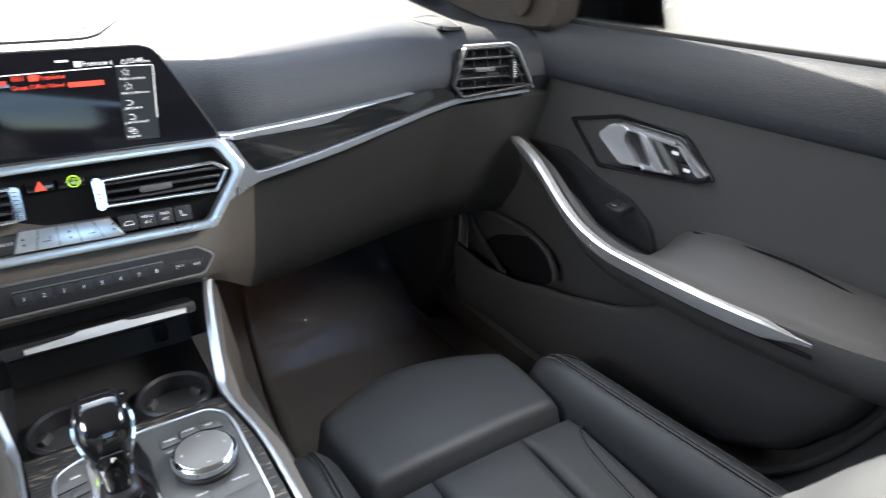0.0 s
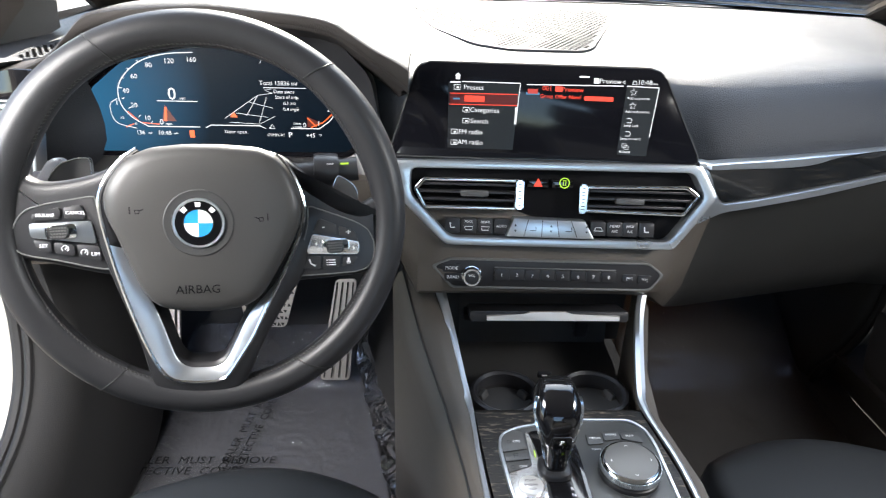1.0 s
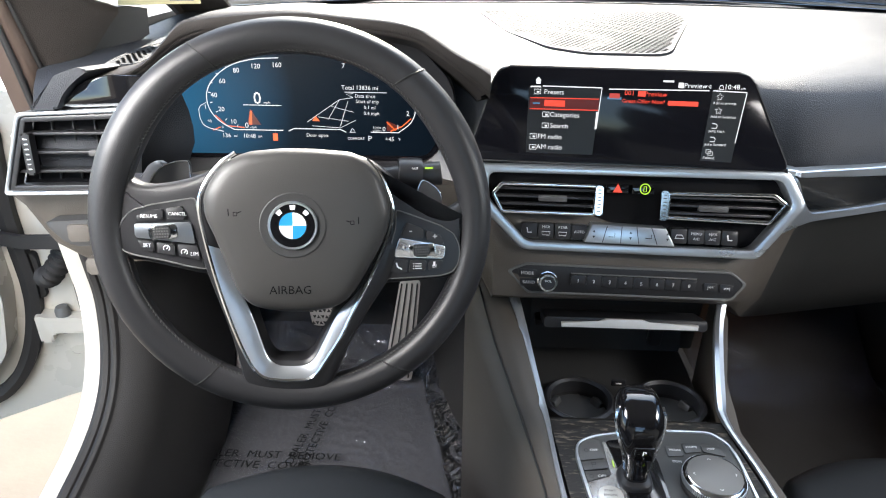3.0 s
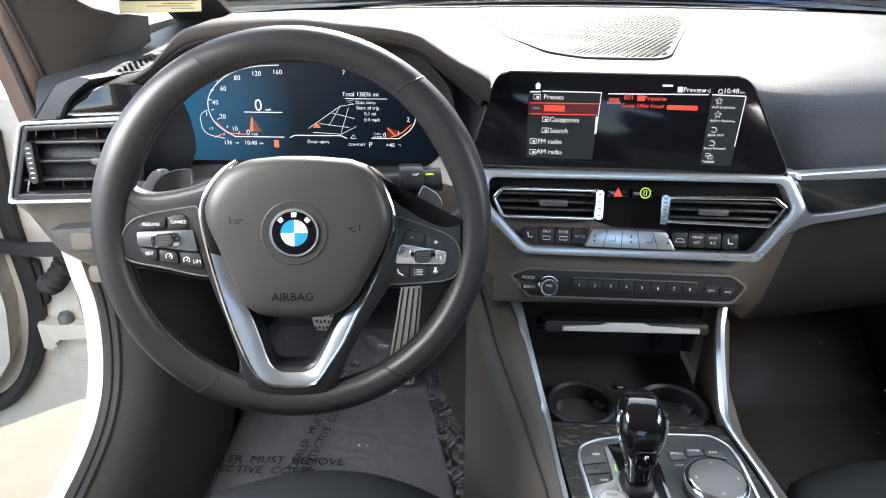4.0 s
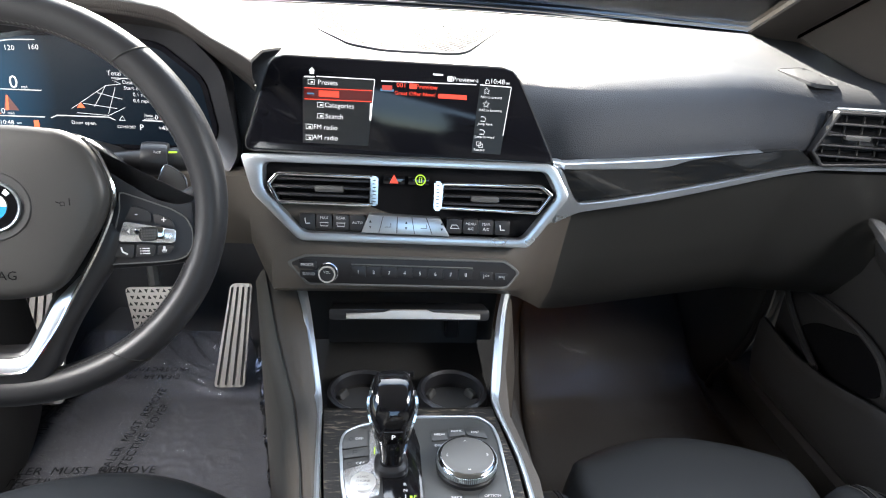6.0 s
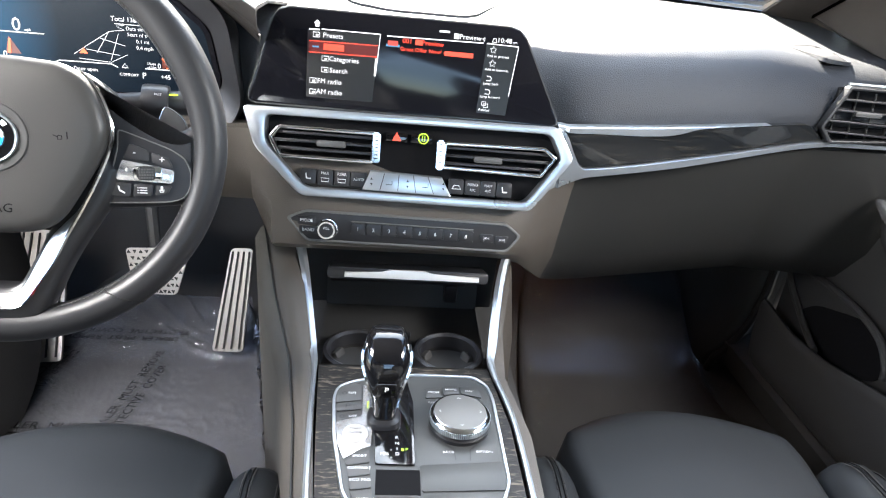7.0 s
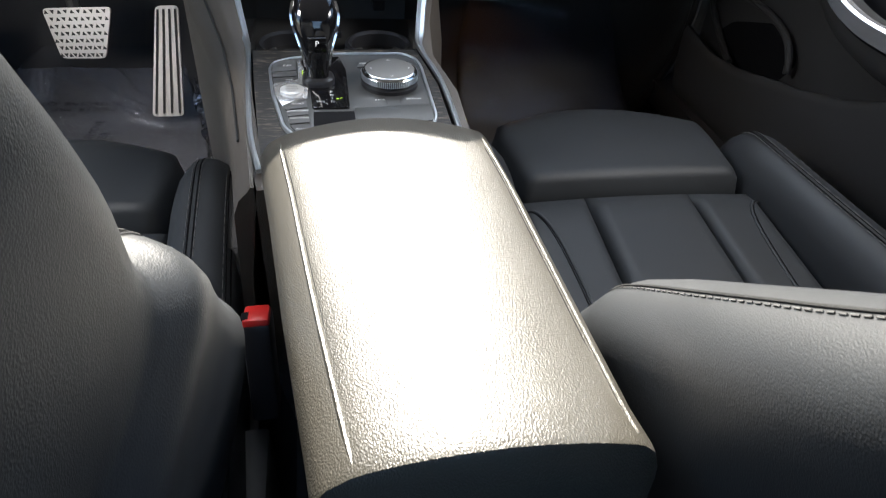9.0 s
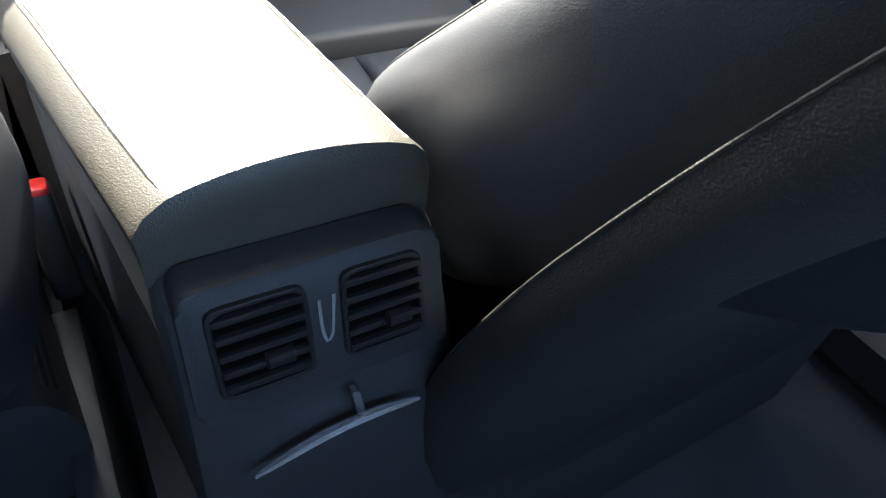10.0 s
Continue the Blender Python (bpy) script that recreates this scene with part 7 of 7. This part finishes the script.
driver_film, rows = film(lambda v: -0.735 + 0.02 * v, lambda v: -0.222 - 0.125 * v ** 1.1, 0.27, 0.815, 0.024, 0.0085, "wrinkled clear plastic film with black print over the mat", 3.1, M_FILM, FOLDS, 0.10, 0.6)
# the loose side of the film, curled up against the console
flap = []
for j, r in enumerate(rows[6:-12]):
    v = j / (len(rows) - 18)
    p, wob = r[-1], noise.noise(Vector((v * 9, 1.5, 0)))
    w = 0.052 * (1 - 0.55 * v) + 0.010 * wob
    flap.append([p + Vector((w * t - 0.004 * math.sin(t * 6 + v * 30), 0.010 * noise.noise(Vector((t * 4, v * 14, 2))), 0.004 + 0.050 * t ** 1.4 * (0.8 + 0.3 * wob) + 0.006 * noise.noise(Vector((t * 5, v * 22, 7))))) for t in [k / 12 for k in range(13)]])
part("side_flap", loft(flap, False, False), M_FILM, driver_film, "crumpled loose edge of the film", smooth=180).visible_shadow = False
DARK_FOLDS = [((0.33, 0.93), (0.66, 0.90), 0.006, 0.010), ((0.32, 0.80), (0.47, 0.78), 0.004, 0.007), ((0.30, 0.72), (0.44, 0.75), 0.004, 0.006), ((0.50, 0.76), (0.66, 0.66), 0.004, 0.007), ((0.56, 0.95), (0.60, 0.80), 0.004, 0.008)]
film(lambda v: 0.225 + 0.085 * v, lambda v: 0.70, 0.27, 0.955, 0.024, 0.0085, "wrinkled clear plastic film over the passenger mat", 7.7, M_FILMDARK, DARK_FOLDS, 0.14, 0.08)
FM = Flat(0.043)
def notice(x, y, turn, size=0.030):
    m = FM.place(x, y, 0.0, turn)
    lettering([("DEALER  MUST  REMOVE", size, m @ Matrix.Translation((0, 0.013, 0))), ("PROTECTIVE  COVER", size, m @ Matrix.Translation((-0.03, -0.014, 0)))], nb)
nb = bmesh.new()
notice(-0.595, 0.420, 0, 0.026)
notice(-0.515, 0.540, 82, 0.024)
notice(-0.712, 0.535, -98, 0.024)
FM = Flat(0.060)
notice(-0.600, 0.705, 180, 0.022)
part("print", nb, M_INK, driver_film, "black printed notice", smooth=0)

def pedal_plate(name, rows, ribs, label, m=M_ALU, pedal_cat="pedal"):
    """A pad from its four corners, top left first, with ribs from top to bottom."""
    tl, tr, br, bl = [Vector(p) for p in rows]
    nrm = (tr - tl).cross(bl - tl).normalized()
    if nrm.y > 0:
        nrm = -nrm
    p = thing(name, (bl + br) / 2, label, pedal_cat)
    bm = bmesh.new()
    n = 8
    edge = [tl, tr, br, bl]
    mid = sum(edge, Vector()) / 4
    ringp = []
    for i in range(4):
        a, b, c = edge[i - 1], edge[i], edge[(i + 1) % 4]
        for k in range(4):
            t = k / 3
            p0, p1 = b + (a - b).normalized() * 0.010, b + (c - b).normalized() * 0.010
            ringp.append(p0 * (1 - t) ** 2 + b * 2 * t * (1 - t) + p1 * t * t)
    part("plate", loft([[q - nrm * 0.008 for q in ringp], ringp]), m, p)
    for k in range(ribs):
        t = (k + 0.5) / ribs
        a, b = tl.lerp(tr, t), bl.lerp(br, t)
        a, b = a.lerp(b, 0.03), b.lerp(a, 0.03)
        part("rib", sweep([a + nrm * 0.001, b + nrm * 0.001], [(-0.0016, 0), (-0.0016, 0.003), (0.0016, 0.003), (0.0016, 0)], up=nrm), M_RUBBER, p, "black rubber rib")
    return p, (tl, tr, br, bl, nrm)
pedal_plate("accelerator_pedal", [(-0.366, 0.725, 0.268), (-0.322, 0.725, 0.270), (-0.337, 0.650, 0.062), (-0.400, 0.650, 0.062)], 4, "ribbed aluminium accelerator pedal hinged at the floor")
pedal_plate("footrest", [(-0.797, 0.765, 0.27), (-0.705, 0.765, 0.27), (-0.688, 0.615, 0.05), (-0.797, 0.600, 0.05)], 6, "ribbed aluminium driver footrest", pedal_cat="footrest")
bp, (tl, tr, br, bl, nrm) = pedal_plate("brake_pedal", [(-0.568, 0.70, 0.270), (-0.442, 0.70, 0.274), (-0.468, 0.675, 0.180), (-0.550, 0.675, 0.180)], 0, "perforated aluminium brake pedal")
bm = bmesh.new()
for j in range(7):
    for i in range(10):
        u, v = (i + 0.5 + 0.5 * (j % 2)) / 10.5, (j + 0.5) / 7
        c = tl.lerp(tr, u).lerp(bl.lerp(br, u), v) + nrm * 0.0015
        r = tr - tl
        r.normalize()
        d = (bl - tl).normalized()
        s = 1 if (i + j) % 2 else -1
        bm.faces.new([bm.verts.new(c + r * a * 0.0042 + d * b * 0.0042 * s) for a, b in ((-1, -0.8), (1, -0.8), (0, 1))])
tagged(part("grip_hole", bm, M_RUBBER, bp, "dark triangular grip holes", smooth=0), kind="stuff")
part("arm", sweep(smooth_path([(-0.51, 0.705, 0.23), (-0.53, 0.76, 0.32), (-0.545, 0.80, 0.48)], 5), circle(0.012, 8)), M_GREY, bp)

# ---- seat belt buckle ----
bk = thing("seat_belt_buckle", (-0.112, -0.25, 0.30), "red and black seat belt buckle beside the driver seat", "buckle")
part("body", box(pose(-0.107, -0.262, 0.295, -15), (0.024, 0.036, 0.10), 0.004), M_BUTTON, bk)
rl = part("release", box(pose(-0.107, -0.252, 0.343, -15), (0.022, 0.028, 0.012), 0.003), M_RED, bk, "bright red release button")
part("tongue_slot", box(pose(-0.116, -0.256, 0.3495, -15), (0.006, 0.012, 0.002), 0.0005), M_INK, bk)

# ---- rear face of the armrest console ----
RF = Face((0.03, -0.5605, 0.42), (0, -1, 0.12))
rear = thing("rear_vent_panel", (0.03, -0.56, 0.20), "black rear air vent panel behind the armrest", "vent panel")
part("panel", slab(RF, rounded([(-0.046, 0.497), (0.084, 0.497), (0.094, 0.42), (0.098, 0.408), (-0.048, 0.408)], 0.012), -0.02, 0.003, 0.003), M_REAR, rear)
for x0, x1, x2, x3 in ((-0.036, 0.012, 0.015, -0.035), (0.029, 0.073, 0.080, 0.031)):
    vp = [(x0, 0.486), (x1, 0.486), (x2, 0.425), (x3, 0.425)]
    v = part("vent", ring(RF, rounded(vp, 0.008), rounded(shrink(vp, 0.003), 0.007), 0.0, 0.006, 0.001), M_BUTTON, rear)
    part("vent_back", slab(RF, shrink(vp, 0.002), 0.001, 0.0035), M_HOLE, v)
    for k in range(5):
        t = (k + 0.5) / 5
        part("slat", slab(RF, rect((x0 + x1) / 2 * (1 - t) + (x2 + x3) / 2 * t, 0.484 - 0.057 * t, 0.043, 0.0045), 0.0035, 0.007, 0.001), M_BUTTON, v)
    part("slider", slab(RF, rect((x0 + x2) / 2 + 0.006, 0.448, 0.014, 0.008), 0.006, 0.012, 0.002), M_BUTTON, v)
U = smooth_path([(0.0185, 0.472, 0), (0.0190, 0.455, 0), (0.0208, 0.444, 0), (0.0228, 0.443, 0), (0.0248, 0.449, 0), (0.0262, 0.473, 0)], 4)
part("vent_mark", stroke(RF, [(p.x, p.y) for p in U], 0.0018, 0.0040), M_BRIGHT, rear, "small silver mark")
part("trim_line", sweep([RF.at(-0.027 + 0.104 * k / 10, 0.359 + 0.010 * k / 10 + 0.008 * math.sin(math.pi * k / 10), 0.007) for k in range(11)], circle(0.0035, 6), scale=lambda t: 0.35 + 0.65 * math.sin(math.pi * t) ** 0.5), M_BRIGHT, rear, "satin silver line")
part("socket_tab", slab(RF, rounded([(0.032, 0.400), (0.037, 0.398), (0.041, 0.376), (0.036, 0.376)], 0.002), 0.002, 0.008, 0.001), M_GREY, rear)

# ---- open driver door, body edge and cable ----
ds = thing("door_driver", (-0.90, 0.45, 0.1), "white open driver door seen at its hinged edge", "door", kind="structure")
DD = Face((-0.90, 0.45, 0.5), (0.25, -1, 0))
part("shell", slab(DD, rounded([(-0.80, 0.70), (-0.80, 0.30), (-0.815, 0.215), (-0.86, 0.185), (-0.95, 0.165), (-1.30, 0.06), (-1.9, 0.02), (-1.9, 0.74), (-1.0, 0.74)], 0.02), -0.12, 0.0, 0.012, seg=3), M_WHITE, ds, "white painted door shell")
SEAL = smooth_path([(-0.945, 0.68, 0), (-0.955, 0.56, 0), (-0.955, 0.49, 0), (-0.953, 0.405, 0), (-0.962, 0.34, 0), (-0.985, 0.272, 0), (-1.021, 0.217, 0), (-1.07, 0.185, 0), (-1.20, 0.15, 0), (-1.6, 0.13, 0)], 6)
part("seal", sweep([DD.at(p.x, p.y, 0.012) for p in SEAL], [(-0.012, -0.010), (-0.012, 0.008), (0.0, 0.013), (0.012, 0.008), (0.012, -0.010)], up=DD.n), M_RUBBER, ds, "brown-black rubber door seal")
part("inner_ledge", slab(DD, rounded([(-0.985, 0.70), (-0.982, 0.40), (-1.0, 0.30), (-1.05, 0.235), (-1.20, 0.19), (-1.8, 0.17), (-1.8, 0.70)], 0.02), 0.0, 0.05, 0.02, seg=3), M_WHITE, ds, "white inner step of the door")
part("inner_panel", slab(DD, rounded([(-1.06, 0.70), (-1.055, 0.42), (-1.08, 0.32), (-1.20, 0.27), (-1.8, 0.25), (-1.8, 0.70)], 0.03), 0.04, 0.10, 0.02, seg=3), M_DOOR, ds)
part("pressing", slab(DD, rounded([(-0.84, 0.60), (-0.835, 0.36), (-0.86, 0.27), (-0.925, 0.25), (-0.93, 0.40), (-0.92, 0.60)], 0.02), 0.0, 0.006, 0.004, seg=3), M_WHITE, ds)
part("check_strap", sweep([DD.at(-1.0, 0.505, 0.02), DD.at(-0.93, 0.500, 0.05), (-0.80, 0.36, 0.52)], [(-0.004, -0.011), (-0.004, 0.011), (0.004, 0.011), (0.004, -0.011)]), M_RUBBER, ds, "black door check strap")
# white body aperture: edge, seals and trim
bw = thing("body_aperture", (-0.76, 0.25, 0.0), "white painted body edge with rubber seal and sill trim", "car body", kind="structure")
AP = smooth_path([(-0.745, 0.25, 0.72), (-0.745, 0.275, 0.60), (-0.745, 0.285, 0.52), (-0.745, 0.290, 0.473), (-0.745, 0.283, 0.421), (-0.745, 0.267, 0.373), (-0.745, 0.241, 0.332), (-0.745, 0.198, 0.298), (-0.745, 0.128, 0.271), (-0.745, 0.02, 0.25), (-0.745, -0.3, 0.235), (-0.745, -0.6, 0.235)], 5)
part("aperture_seal", sweep(AP, circle(0.0085, 8), up=(1, 0, 0)), M_RUBBER, bw, "brown-black rubber aperture seal")
part("seal_lip", sweep([p + Vector((0.013, 0, 0)) for p in AP], circle(0.006, 8), up=(1, 0, 0)), M_RUBBER, bw)
part("white_edge", sweep([p + Vector((-0.020, 0, 0)) for p in AP], [(-0.004, -0.006), (-0.004, 0.013), (0.004, 0.013), (0.010, 0.0), (0.010, -0.006)], up=(1, 0, 0)), M_WHITE, bw, "white painted body edge")
rows = []
for p in AP:
    rows.append([(p.x + 0.016, p.y, p.z), (p.x + 0.024, p.y + 0.006, p.z - 0.006), (p.x + 0.045, p.y + 0.02, p.z - 0.03), (p.x + 0.055, p.y + 0.05, p.z - 0.07), (p.x + 0.055, p.y + 0.30, max(0.0, p.z - 0.25))])
part("inner_trim", loft(rows, False, False), M_DOOR, bw, "dark sill trim")
hg = part("hinge", slab(DD, rounded([(-0.955, 0.355), (-0.955, 0.300), (-0.935, 0.300), (-0.935, 0.318), (-0.86, 0.310), (-0.86, 0.335), (-0.90, 0.345), (-0.935, 0.348)], 0.004), 0.0, 0.03, 0.005), M_WHITE, bw, "white painted door hinge")
part("hinge_pin", turned(Matrix.Translation(DD.at(-0.915, 0.345, 0.018)), [(0.0, -0.03), (0.012, -0.03), (0.012, 0.012), (0.009, 0.018), (0.0, 0.018)], 16), M_GREY, hg)
cab = thing("cable_boot", (-0.90, 0.44, 0.45), "black corrugated rubber cable boot at the door hinge", "cable")
BT = smooth_path([DD.at(-0.86, 0.53, 0.0), DD.at(-0.872, 0.495, 0.03), DD.at(-0.888, 0.460, 0.035), DD.at(-0.915, 0.425, 0.025), DD.at(-0.935, 0.415, 0.0)], 10)
part("sleeve", sweep(BT, circle(0.014, 12), up=(0.3, -1, 0.1)), M_RUBBER, cab)
for k in range(0, len(BT), 3):
    d = (BT[min(k + 1, len(BT) - 1)] - BT[max(k - 1, 0)]).normalized()
    part("ring", turned(Matrix.Translation(BT[k]) @ d.to_track_quat("Z", "Y").to_matrix().to_4x4(), [(0.013, -0.004), (0.019, 0), (0.013, 0.004)], 16), M_RUBBER, cab)
part("flange", slab(DD, rounded(rect(-0.945, 0.42, 0.022, 0.085), 0.008), 0.0, 0.012, 0.004), M_RUBBER, cab)

# stock sticker on the windscreen, seen from behind
sk = thing("windscreen_sticker", (-0.58, 0.70, 0.83), "pale yellow sticker on the windscreen seen from behind", "sticker")
SK = Face((-0.67, 0.50, 0.855), (0.12, -1, 0.3))
paper = part("paper", slab(SK, [(-0.738, 0.841), (-0.622, 0.843), (-0.622, 0.885), (-0.738, 0.885)], -0.001, 0.0), mat("sticker_yellow", (0.42, 0.37, 0.20), 0.7), sk)
part("writing", patch(SK, rect(-0.681, 0.862, 0.108, 0.010), 0.001), M_INK, paper, "dark band of writing", smooth=0)
for k, (x, w) in enumerate(((-0.655, 0.045), (-0.668, 0.062), (-0.648, 0.034))):
    part("writing", patch(SK, rect(x, 0.8535 - 0.0032 * k, w, 0.0014), 0.001), M_GREY, paper, smooth=0)

# ---- lamps added in the openings for sky light, one in the footwell for glints ----
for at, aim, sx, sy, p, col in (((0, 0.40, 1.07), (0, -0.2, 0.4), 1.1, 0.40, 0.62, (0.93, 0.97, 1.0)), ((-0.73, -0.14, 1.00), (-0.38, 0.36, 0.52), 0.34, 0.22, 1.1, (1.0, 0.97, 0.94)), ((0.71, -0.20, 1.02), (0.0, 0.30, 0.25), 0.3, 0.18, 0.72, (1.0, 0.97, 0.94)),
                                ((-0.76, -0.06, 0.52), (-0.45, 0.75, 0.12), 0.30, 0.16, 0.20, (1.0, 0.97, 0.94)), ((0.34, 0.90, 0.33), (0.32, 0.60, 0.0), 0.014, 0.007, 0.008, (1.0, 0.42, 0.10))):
    # the last, orange one has no fixture: added only for glints on the passenger film
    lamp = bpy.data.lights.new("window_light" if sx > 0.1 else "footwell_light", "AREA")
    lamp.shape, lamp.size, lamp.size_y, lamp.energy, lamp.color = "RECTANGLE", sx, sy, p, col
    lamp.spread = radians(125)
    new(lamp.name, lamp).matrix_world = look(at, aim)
